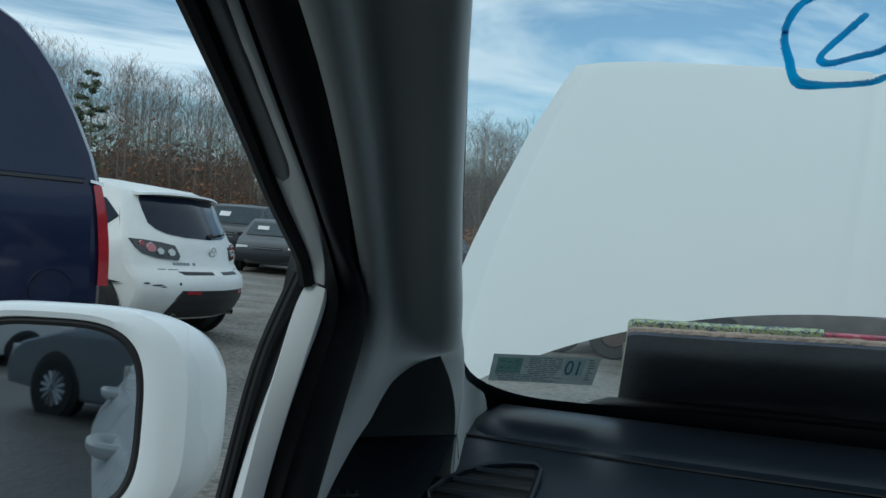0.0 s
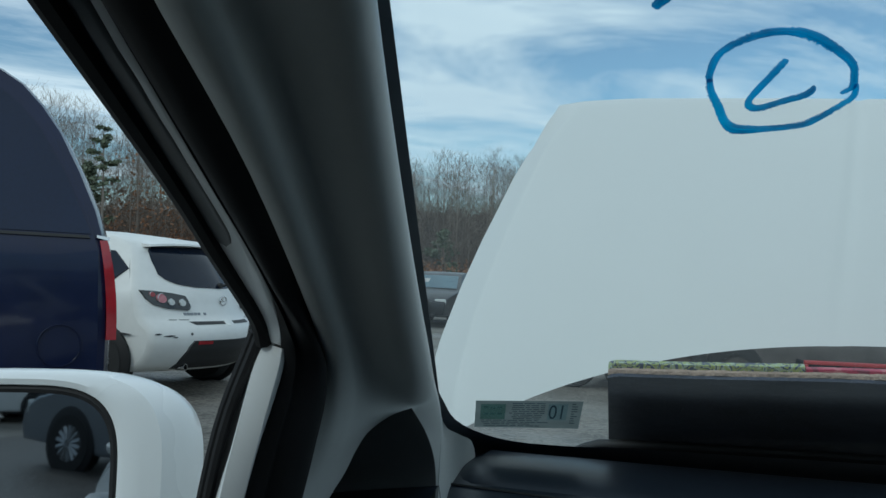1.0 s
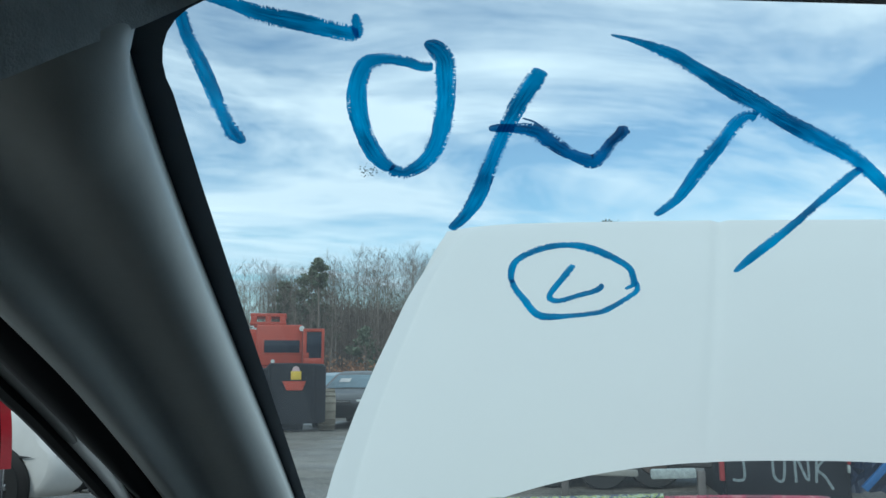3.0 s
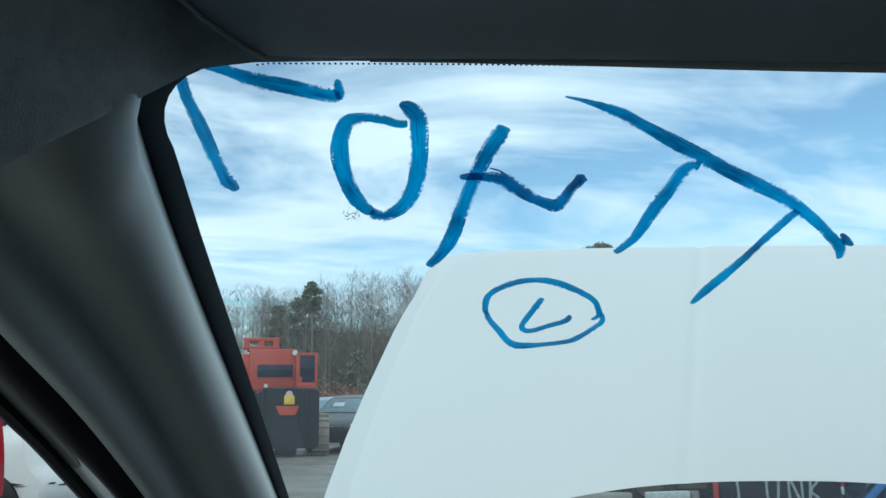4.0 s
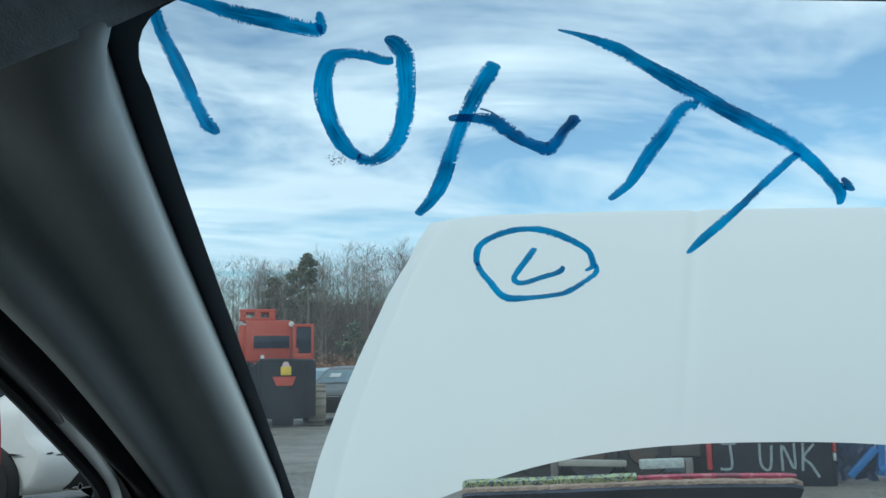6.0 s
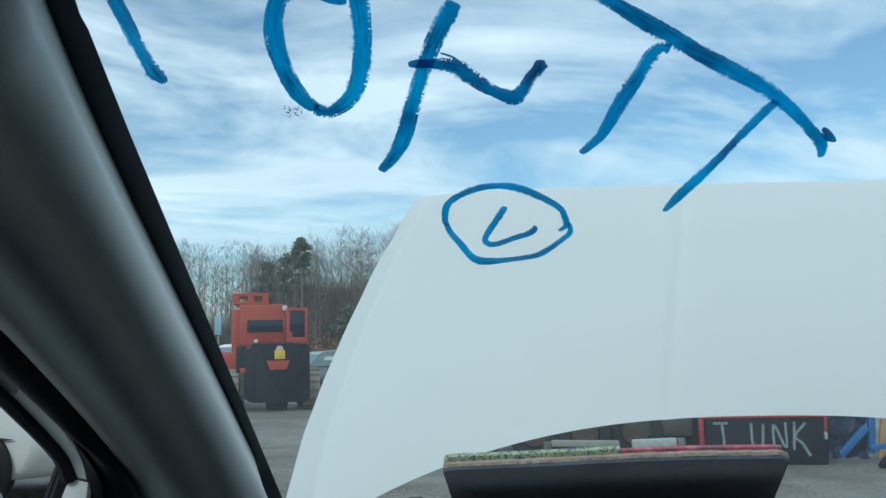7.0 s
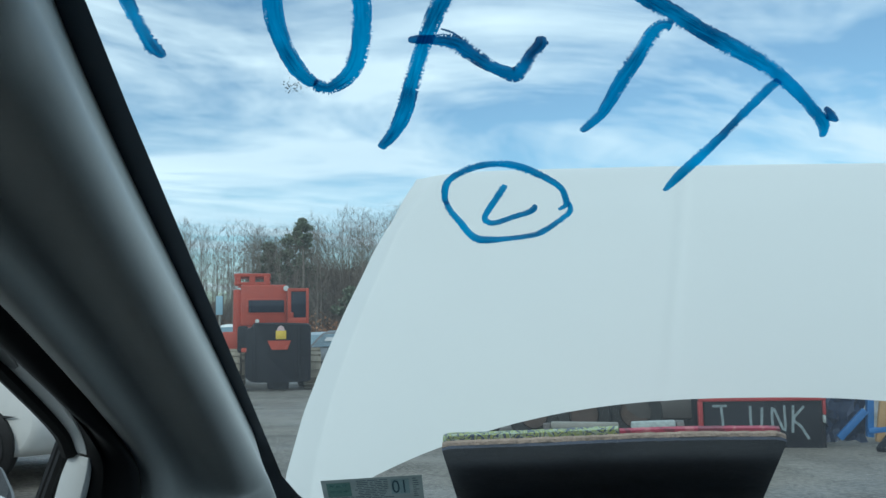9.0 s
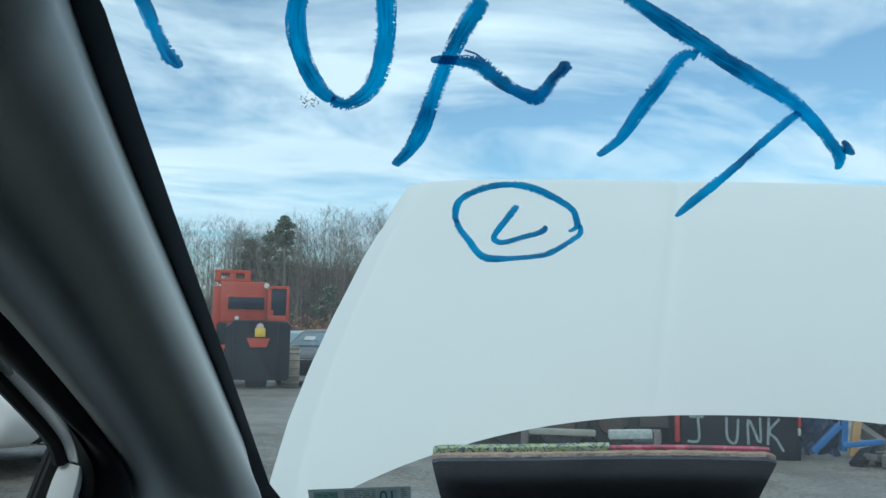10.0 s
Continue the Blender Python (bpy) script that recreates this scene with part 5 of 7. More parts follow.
# ---- door mirror ----
def make_mirror():
    ob = part("door_mirror", bmesh.new(), M["white_gloss"], door, "white painted door mirror housing")
    c = Vector((-0.950, 0.665, 0.968))
    nrm = Vector((0.300, -0.954, 0.078)).normalized()
    right = Vector((nrm.y, -nrm.x, 0)).normalized()
    if right.x < 0:
        right = -right
    up = nrm.cross(right)
    if up.z < 0:
        up = -up

    def ring(hw, hh, back, ox=0.0, oz=0.0, p=3.4, n=88):
        pts = []
        for k in range(n):
            a = 2 * math.pi * k / n
            cx, cy = math.cos(a), math.sin(a)
            e = 2 / p
            x = math.copysign(abs(cx) ** e, cx) * hw + ox
            y = math.copysign(abs(cy) ** e, cy) * hh + oz
            pts.append(c + right * x + up * y - nrm * back)
        return pts
    W, H = 0.0865, 0.0865
    shell = [ring(W - 0.003, H - 0.003, 0.010), ring(W + 0.001, H + 0.001, -0.006), ring(W + 0.006, H + 0.006, -0.008), ring(W + 0.018, H + 0.0095, -0.006, 0.004), ring(W + 0.031, H + 0.0125, -0.001, 0.007), ring(W + 0.041, H + 0.0140, 0.016, 0.010), ring(W + 0.048, H + 0.0125, 0.032, 0.012), ring(W + 0.051, H + 0.008, 0.048, 0.013), ring(W + 0.047, H, 0.064, 0.011), ring(W + 0.034, H - 0.012, 0.082, 0.004), ring(W + 0.004, H - 0.03, 0.098, -0.006), ring(W - 0.03, H - 0.055, 0.110, -0.01)]
    bm = loft(shell, closed=True, caps=False)
    bm.faces.new([v for v in bm.verts][-88:])
    me = ob.data
    bmesh.ops.recalc_face_normals(bm, faces=bm.faces)
    bm.to_mesh(me)
    bm.free()
    me.polygons.foreach_set("use_smooth", [True] * len(me.polygons))
    me.set_sharp_from_angle(angle=radians(34))
    rim = part("mirror_rim", tube(ring(W - 0.003, H - 0.003, 0.0) + ring(W - 0.003, H - 0.003, 0.0)[:2], 0.004, 6), M["rubber"], door)
    bm = bmesh.new()
    bm.faces.new([bm.verts.new(p) for p in ring(W - 0.002, H - 0.002, 0.001)])
    part("mirror_glass", bm, M["mirror"], door, "dusty door mirror glass", smooth=False)
    part("mirror_foot", tube([c + right * 0.07 - nrm * 0.06 - up * 0.06, Vector((-0.83, 0.70, 0.872)), Vector((-0.80, 0.69, 0.865))], [0.02, 0.018, 0.016], 10), M["black"], door)


make_mirror()

# ---- blue writing on the outside of the glass ----
marks = thing("painted_marks", "hand-brushed blue glass paint strokes on the windscreen", "paint marks")


def stroke(points, seed, paint="marker", ragged=1.0):
    """One brush stroke; points: x, y on the glass in metres and the width in millimetres."""
    r = random.Random(seed)
    total = sum((Vector(a[:2]) - Vector(b[:2])).length for a, b in zip(points, points[1:]))
    n = max(20, int(total / 0.0009))
    line = smooth_line([(x, y, w * 0.01) for x, y, w in points], n)
    bm = bmesh.new()
    uv = bm.loops.layers.uv.new("UVMap")
    rows, across, run = [], 6, 0.0
    flat = [Vector((p.x, p.y, 0)) for p in line]
    for i, p in enumerate(flat):
        d = (flat[min(i + 1, n - 1)] - flat[max(i - 1, 0)]).normalized()
        side = Vector((-d.y, d.x, 0))
        w = max(0.0004, line[i].z * 0.1) * 0.62 * min(1.0, min(i, n - 1 - i) / 3 + 0.55)
        wa, wb = w * (1 + 0.05 * ragged * r.uniform(-1, 1)), w * (1 + 0.05 * ragged * r.uniform(-1, 1))
        if i:
            run += (p - flat[i - 1]).length
        row = []
        for k in range(across + 1):
            q = k / across
            pt = p + side * (-wa + (wa + wb) * q)
            row.append((bm.verts.new(on_glass(pt.x, pt.y, 0.00003 * (seed % 9))), run, q))
        rows.append(row)
    for a, b in zip(rows, rows[1:]):
        for k in range(across):
            quad = (a[k], a[k + 1], b[k + 1], b[k])
            face = bm.faces.new([q[0] for q in quad])
            for loop, q in zip(face.loops, quad):
                loop[uv].uv = (q[1] + seed * 0.5, q[2] * 0.998 + 0.001)
    return part("stroke", bm, M[paint], marks, smooth=False)


stroke([(-0.4946, 0.2945, 5.3), (-0.4853, 0.2996, 5.7), (-0.4749, 0.3057, 7.5), (-0.4612, 0.3108, 8.1), (-0.4498, 0.3155, 7.6), (-0.4428, 0.3181, 7.3), (-0.4387, 0.3192, 5.4)], 1)
stroke([(-0.4394, 0.3209, 2.6), (-0.4387, 0.3165, 4.8), (-0.4379, 0.3117, 3.5), (-0.4377, 0.3100, 1.5)], 12)
stroke([(-0.5066, 0.2986, 5.2), (-0.5087, 0.3117, 6.0), (-0.5089, 0.3273, 7.0), (-0.5099, 0.3441, 6.9), (-0.5099, 0.3567, 7.0), (-0.5092, 0.3632, 8.4), (-0.5070, 0.3689, 4.5)], 2)
stroke([(-0.4126, 0.3260, 3.0), (-0.4088, 0.3292, 7.9), (-0.4058, 0.3354, 8.3), (-0.4069, 0.3464, 8.3), (-0.4086, 0.3564, 8.2), (-0.4113, 0.3668, 8.6), (-0.4152, 0.3777, 8.4), (-0.4204, 0.3869, 8.3), (-0.4270, 0.3931, 7.7), (-0.4353, 0.3963, 7.0), (-0.4416, 0.3930, 8.3)], 3)
stroke([(-0.4409, 0.3939, 7.0), (-0.4462, 0.3847, 9.0), (-0.4485, 0.3737, 8.7), (-0.4489, 0.3606, 8.9), (-0.4475, 0.3501, 8.9), (-0.4431, 0.3388, 7.8), (-0.4381, 0.3329, 7.0), (-0.4306, 0.3319, 5.6), (-0.4231, 0.3337, 5.1), (-0.4159, 0.3371, 4.8), (-0.4112, 0.3380, 4.5)], 13)
stroke([(-0.3657, 0.3445, 6.7), (-0.3702, 0.3512, 8.5), (-0.3759, 0.3602, 8.3), (-0.3847, 0.3774, 7.4), (-0.3928, 0.3962, 7.6), (-0.4013, 0.4168, 8.4), (-0.4092, 0.4297, 7.0), (-0.4182, 0.4399, 4.9)], 4)
stroke([(-0.3911, 0.3736, 3.3), (-0.3854, 0.3739, 4.8), (-0.3804, 0.3748, 5.2), (-0.3749, 0.3755, 6.6), (-0.3694, 0.3779, 8.4), (-0.3641, 0.3831, 8.1), (-0.3574, 0.3900, 7.3), (-0.3518, 0.3946, 6.5), (-0.3475, 0.3971, 7.6), (-0.3432, 0.3988, 8.8), (-0.3394, 0.3948, 6.8), (-0.3350, 0.3874, 5.6), (-0.3311, 0.3829, 6.5), (-0.3309, 0.3784, 4.2)], 5, "marker_thick")
stroke([(-0.3373, 0.3310, 0.9), (-0.3269, 0.3351, 2.6), (-0.3128, 0.3425, 5.3), (-0.2995, 0.3524, 5.6), (-0.2857, 0.3628, 7.4), (-0.2713, 0.3735, 7.5), (-0.2564, 0.3846, 7.5), (-0.2410, 0.3951, 8.3), (-0.2250, 0.4063, 7.4), (-0.2068, 0.4238, 5.8), (-0.1944, 0.4383, 5.7), (-0.1879, 0.4470, 6.0), (-0.1860, 0.4560, 3.0)], 6)
stroke([(-0.2718, 0.3795, 5.3), (-0.2765, 0.3786, 6.4), (-0.2798, 0.3819, 7.5), (-0.2829, 0.3883, 7.6), (-0.2918, 0.4070, 7.9), (-0.3008, 0.4275, 6.4), (-0.3112, 0.4397, 4.5)], 7)
stroke([(-0.2173, 0.4154, 5.7), (-0.2216, 0.4212, 5.7), (-0.2266, 0.4297, 5.7), (-0.2322, 0.4399, 5.4), (-0.2385, 0.4510, 5.6), (-0.2491, 0.4678, 7.2), (-0.2569, 0.4801, 6.4), (-0.2631, 0.4911, 3.2)], 8)
stroke([(-0.1905, 0.4347, 1.9), (-0.1860, 0.4413, 4.9), (-0.1817, 0.4453, 1.9)], 9, "marker_thick")
stroke([(-0.3235, 0.5016, 2.6), (-0.3191, 0.4973, 4.0), (-0.3196, 0.4903, 3.8), (-0.3215, 0.4833, 3.8), (-0.3277, 0.4755, 4.4), (-0.3387, 0.4664, 5.6), (-0.3485, 0.4607, 5.4), (-0.3573, 0.4587, 4.6), (-0.3683, 0.4596, 5.1), (-0.3797, 0.4648, 4.7), (-0.3868, 0.4721, 4.2), (-0.3893, 0.4831, 3.8), (-0.3888, 0.4890, 3.0)], 10)
stroke([(-0.3893, 0.4866, 3.3), (-0.3877, 0.4956, 4.0), (-0.3833, 0.5064, 4.7), (-0.3784, 0.5190, 5.2), (-0.3718, 0.5255, 7.6), (-0.3577, 0.5263, 5.2), (-0.3440, 0.5250, 5.2), (-0.3345, 0.5221, 5.3), (-0.3237, 0.5125, 4.2), (-0.3175, 0.5051, 4.1), (-0.3166, 0.5005, 3.2), (-0.3174, 0.4951, 2.1)], 14)
stroke([(-0.3536, 0.4762, 4.3), (-0.3585, 0.4858, 4.4), (-0.3647, 0.4968, 4.1), (-0.3679, 0.5043, 3.6), (-0.3660, 0.5088, 5.0), (-0.3606, 0.5094, 4.9), (-0.3497, 0.5050, 4.7), (-0.3411, 0.5016, 5.0), (-0.3379, 0.4984, 4.2), (-0.3375, 0.4949, 1.4)], 11)
stroke([(-0.3754, 0.3695, 1.1), (-0.3706, 0.3719, 1.0), (-0.3665, 0.3760, 1.0)], 17, "marker_thick")

smudge = thing("glass_smudge", "small patch of dried grey specks on the windscreen", "smudge")
bm = bmesh.new()
rs = random.Random(61)
for k in range(70):
    px_, py_ = -0.4515 + rs.gauss(0, 0.0032), 0.3935 + rs.gauss(0, 0.0024)
    s_ = rs.uniform(0.00015, 0.0005)
    bm.faces.new([bm.verts.new(on_glass(px_ + s_ * math.cos(a) * rs.uniform(0.6, 1.2), py_ + s_ * math.sin(a) * rs.uniform(0.6, 1.2), 0.0)) for a in (0.3, 1.6, 2.9, 4.2, 5.4)])
tagged(part("specks", bm, M["dried_specks"], smudge, smooth=False), kind="stuff")

# ---- inspection sticker ----
def on_sticker(u, v, off=-0.0035):
    """u along, v down, both from 0 to 1."""
    x = -0.595 + 0.117 * u - 0.018 * v + 0.007 * u * v
    y = 0.940 - 0.004 * u + 0.086 * v
    return on_glass(x, y, off)


def sticker_patch(u0, v0, u1, v1, off):
    return loft([[on_sticker(u, v, off) for u in (u0, u0 + (u1 - u0) / 3, u0 + (u1 - u0) * 2 / 3, u1)] for v in (v0, v1)], closed=False)


M["sticker"] = material("sticker_paper", (0.225, 0.258, 0.25), 0.6, vary=0.25, scale=40, fine=300)
M["sticker_green"] = material("sticker_green_ink", (0.21, 0.32, 0.29), 0.6, vary=0.25, scale=60)
M["sticker_ink"] = material("sticker_dark_ink", (0.15, 0.18, 0.205), 0.6, vary=0.25, scale=60)
M["sticker_pale"] = material("sticker_number_field", (0.27, 0.32, 0.34), 0.6, vary=0.25, scale=60)
# daylight shines through the paper, and the inks tint it
nt = M["sticker"].node_tree
thin_ = nt.nodes.new("ShaderNodeBsdfTranslucent")
nt.links.new(nt.nodes["Principled BSDF"].inputs["Base Color"].links[0].from_socket, thin_.inputs[0])
half_ = nt.nodes.new("ShaderNodeMixShader")
half_.inputs[0].default_value = 0.5
nt.links.new(nt.nodes["Principled BSDF"].outputs[0], half_.inputs[1])
nt.links.new(thin_.outputs[0], half_.inputs[2])
nt.links.new(half_.outputs[0], nt.nodes["Material Output"].inputs[0])
for key, tint in (("sticker_green", (0.44, 0.66, 0.60)), ("sticker_ink", (0.26, 0.33, 0.40)), ("sticker_pale", (0.80, 0.95, 1.0))):
    nt = M[key].node_tree
    film_ = nt.nodes.new("ShaderNodeBsdfTransparent")
    film_.inputs[0].default_value = (*tint, 1)
    half_ = nt.nodes.new("ShaderNodeMixShader")
    half_.inputs[0].default_value = 0.88
    nt.links.new(nt.nodes["Principled BSDF"].outputs[0], half_.inputs[1])
    nt.links.new(film_.outputs[0], half_.inputs[2])
    nt.links.new(half_.outputs[0], nt.nodes["Material Output"].inputs[0])
sticker = tagged(part("inspection_sticker", sticker_patch(0, 0, 1, 1, -0.0022), M["sticker"]), "grey-green paper inspection sticker on the windscreen's inside", "sticker")
part("green_block", sticker_patch(0.05, 0.10, 0.29, 0.66, -0.0028), M["sticker_green"], sticker)
part("number_block", sticker_patch(0.69, 0.08, 0.87, 0.66, -0.0028), M["sticker_pale"], sticker)
rr = random.Random(5)
for k in range(13):
    v = 0.06 + k * 0.069
    u0, u1 = (0.32, 0.66) if k < 9 else (0.05, rr.uniform(0.55, 0.93))
    u = u0 + rr.uniform(0, 0.05)
    while u < u1 - 0.03:
        ln = rr.uniform(0.03, 0.12)
        part("text_bar", sticker_patch(u, v, min(u1, u + ln), v + 0.026, -0.0029), M["sticker_ink"], sticker)
        u += ln + 0.014
for k in range(9):
    part("text_bar", sticker_patch(0.905, 0.07 + k * 0.085, rr.uniform(0.935, 0.965), 0.10 + k * 0.085, -0.0029), M["sticker_ink"], sticker)
for k in range(3):
    part("text_bar", sticker_patch(0.08 + 0.065 * k, 0.17 + 0.03 * (k % 2), 0.125 + 0.065 * k, 0.24 + 0.03 * (k % 2), -0.0031), M["sticker_pale"], sticker)
    part("text_bar", sticker_patch(0.08 + 0.065 * k, 0.40, 0.13 + 0.065 * k, 0.48, -0.0031), M["sticker_pale"], sticker)
# the number 10, printed to be read from outside, so it shows reversed
curve = bpy.data.curves.new("number", "FONT")
curve.body, curve.size = "10", 1.0
tmp = bpy.data.objects.new("number", curve)
num_mesh = bpy.data.meshes.new_from_object(tmp)
bpy.data.objects.remove(tmp)
for v in num_mesh.vertices:
    q = on_sticker(0.86 - 0.165 * v.co.x, 0.60 - 0.72 * v.co.y, -0.0034)
    v.co = q
num_mesh.materials.append(M["sticker_ink"])
num = new("number", num_mesh)
num.parent = sticker

# ---- worn game board on the glass ----
lid = thing("game_board", "worn dark-backed folded game board lying on the windscreen outside", "game board")


def on_board(x, y, off):
    return on_glass(x, y, off + 0.0385)      # it lies on the outside of the glass


def make_board():
    r = random.Random(21)
    x0t, x1t, x0b, x1b, yt, yb = -0.453, -0.089, -0.460, -0.062, 0.914, 1.230

    def slab(fa, fb, off_lo, off_hi, grow, jitter, ytop, n=60):
        rows = []
        for i in range(n + 1):
            f = fa + (fb - fa) * i / n
            xt, xb = x0t + (x1t - x0t) * f, x0b + (x1b - x0b) * f
            bow = 0.002 * math.sin(f * 7.0)
            j = r.uniform(-1, 1) * jitter
            cor = 0.006 * (max(0, 0.03 - f) / 0.03) ** 2 + 0.008 * (max(0, f - 0.965) / 0.035) ** 2
            a = on_board(xt, ytop + bow + j + cor, off_lo)
            a2 = on_board(xt, ytop + bow + j * 0.6 + cor - grow, (off_lo + off_hi) / 2)
            b = on_board(xt, ytop + bow + j + cor, off_hi)
            c = on_board(xb, yb, off_hi)
            d = on_board(xb, yb, off_lo)
            rows.append([a, a2, b, c, d])
        return loft(rows)
    part("back_board", slab(0, 1, -0.0225, -0.0190, 0.0, 0.0006, yt - 0.004), M["board_back"], lid, "dark scuffed board back", smooth=False)
    part("cardboard_edge", slab(0, 1, -0.0191, -0.0132, 0.0012, 0.0013, yt - 0.0046), M["cardboard"], lid, "frayed grey-brown cardboard edge", smooth=False)
    part("green_print", slab(0.0, 0.525, -0.0131, -0.0024, 0.0038, 0.0006, yt), M["comic"], lid, "yellow-green printed cover edge", angle=60)
    part("red_print", slab(0.528, 0.985, -0.0131, -0.0050, 0.003, 0.0005, yt + 0.001), M["crimson"], lid, "red printed cover edge", angle=60)


make_board()


# ---- parked vehicles ----
class Shape:
    """A car's form: a side outline, and a half width that narrows to the ends and the roof."""

    def __init__(self, outline, width, belt, tumble, ends=0.10):
        self.o, self.w, self.belt, self.tumble, self.ends = outline, width / 2, belt, tumble, ends
        ys = [p[0] for p in outline]
        self.y0, self.y1 = min(ys), max(ys)

    def half(self, y, z):
        m, h = (self.y0 + self.y1) / 2, (self.y1 - self.y0) / 2
        w = self.w * (1 - self.ends * abs((y - m) / h) ** 4)
        w -= 0.035 * max(0.0, (0.55 - z) / 0.35) ** 2
        if z > self.belt:
            w -= self.tumble * (z - self.belt) + 0.02
        elif z > self.belt - 0.14:
            w -= 0.02 * ((z - self.belt + 0.14) / 0.14) ** 2
        return w

    def inset(self, d):
        n, res = len(self.o), []
        area = sum(self.o[i - 1][0] * self.o[i][1] - self.o[i][0] * self.o[i - 1][1] for i in range(n))
        sgn = 1 if area > 0 else -1
        for i in range(n):
            a, b, c = Vector(self.o[i - 1]), Vector(self.o[i]), Vector(self.o[(i + 1) % n])
            n1 = Vector((-(b - a).y, (b - a).x)).normalized() * sgn
            n2 = Vector((-(c - b).y, (c - b).x)).normalized() * sgn
            m = (n1 + n2).normalized()
            res.append(tuple(b + m * d / max(0.5, m.dot(n1))))
        return res

    def body(self, round_=0.035):
        bm = bmesh.new()
        ins = self.inset(round_)
        ring = [[], [], [], [], [], [], []]
        for (y, z), (yi, zi) in zip(self.o, ins):
            h, hi = self.half(y, z), self.half(yi, zi)
            ring[0].append((-hi, yi, zi))
            ring[6].append((hi, yi, zi))
            ym, zm = y * 0.7 + yi * 0.3, z * 0.7 + zi * 0.3
            ring[1].append((-(hi - 0.012), ym, zm))
            ring[5].append((hi - 0.012, ym, zm))
            ring[2].append((-(h - 0.05), y, z))
            ring[4].append((h - 0.05, y, z))
            up = 0.012 if z > 0.5 else 0.0
            ring[3].append((0, y + (0.05 if y > 1.5 else -0.05 if y < -1.5 else 0), z + up))
        loft(ring, closed=True, caps=False, bm=bm)
        for sx in (-1, 1):
            s = bmesh.new()
            s.faces.new([s.verts.new((0, y, z)) for y, z in ins])
            for z in (0.35, 0.5, 0.62, 0.72, self.belt - 0.12, self.belt - 0.05, self.belt, self.belt + 0.2):
                bmesh.ops.bisect_plane(s, geom=s.verts[:] + s.edges[:] + s.faces[:], plane_co=(0, 0, z), plane_no=(0, 0, 1), dist=1e-5)
            k = self.y0 + 0.25
            while k < self.y1:
                bmesh.ops.bisect_plane(s, geom=s.verts[:] + s.edges[:] + s.faces[:], plane_co=(0, k, 0), plane_no=(0, 1, 0), dist=1e-5)
                k += 0.3
            vm = {v: bm.verts.new((sx * self.half(v.co.y, v.co.z), v.co.y, v.co.z)) for v in s.verts}
            for f in s.faces:
                try:
                    bm.faces.new([vm[v] for v in f.verts])
                except ValueError:
                    pass
            s.free()
        return bm

    def side_patch(self, poly, sx, off=0.005, thick=0.012, cut=6):
        """A pane or panel on the side, following its curve."""
        s = bmesh.new()
        s.faces.new([s.verts.new((0, y, z)) for y, z in poly])
        zs = [p[1] for p in poly]
        for k in range(1, cut):
            bmesh.ops.bisect_plane(s, geom=s.verts[:] + s.edges[:] + s.faces[:], plane_co=(0, 0, min(zs) + (max(zs) - min(zs)) * k / cut), plane_no=(0, 0, 1), dist=1e-5)
        ys = [p[0] for p in poly]
        for k in range(1, cut):
            bmesh.ops.bisect_plane(s, geom=s.verts[:] + s.edges[:] + s.faces[:], plane_co=(0, min(ys) + (max(ys) - min(ys)) * k / cut, 0), plane_no=(0, 1, 0), dist=1e-5)
        bmesh.ops.solidify(s, geom=s.faces[:], thickness=thick)
        for v in s.verts:
            inner = abs(v.co.x) > 1e-6
            v.co.x = sx * (self.half(v.co.y, v.co.z) + off - (thick if inner else 0))
        return s

    def end_patch(self, low, high, margin_low, margin_high, off=0.006, cols=9, bow=0.012):
        """A windscreen or tail pane between two (y, z) points of the outline."""
        (y0, z0), (y1, z1) = low, high
        d = Vector((y1 - y0, z1 - z0)).normalized()
        n = Vector((d.y, -d.x))
        if n.y < 0:
            n = -n
        rows = []
        for r in range(5):
            f = r / 4
            y, z = y0 + (y1 - y0) * f, z0 + (z1 - z0) * f
            h = self.half(y, z) - (margin_low + (margin_high - margin_low) * f)
            rows.append([(h * (-1 + 2 * c / (cols - 1)), y + n.x * (off + bow * (1 - (-1 + 2 * c / (cols - 1)) ** 2)), z + n.y * (off + bow * (1 - (-1 + 2 * c / (cols - 1)) ** 2))) for c in range(cols)])
        bm = loft(rows, closed=False)
        bmesh.ops.solidify(bm, geom=bm.faces[:], thickness=0.006)
        return bm


def add_wheel(parent, x, y, r, sx, spokes=9, rim_mat=None, arch=True, w=0.20):
    if arch:
        # Black disc stands in for the shaded hollow of the wheel well.
        part("wheel_arch", disc(r + 0.055, 0.05, (x + sx * 0.0, y, r + 0.01), "x", 30), M["rubber"], parent)
    t = part("wheel", disc(r, w, (x - sx * (w / 2 - 0.035), y, r), "x", 32, inner=r * 0.60), M["tyre"], parent, "black rubber tyre")
    fx = x + sx * 0.028
    bm = disc(r * 0.64, 0.02, (fx - sx * 0.02, y, r), "x", 28, inner=r * 0.54)
    disc(r * 0.15, 0.03, (fx - sx * 0.012, y, r), "x", 16, bm=bm)
    for k in range(spokes):
        a = 2 * math.pi * k / spokes + 0.2
        d = Vector((0, math.cos(a), math.sin(a)))
        tube([Vector((fx - sx * 0.012, y, r)) + d * r * 0.12, Vector((fx - sx * 0.016, y, r)) + d * r * 0.58], [r * 0.10, r * 0.10], 6, bm)
    part("rim", bm, rim_mat or M["alloy"], t, "dull alloy wheel rim")
    part("brake_disc", disc(r * 0.50, 0.01, (fx - sx * 0.06, y, r), "x", 20), M["machine_black"], t)


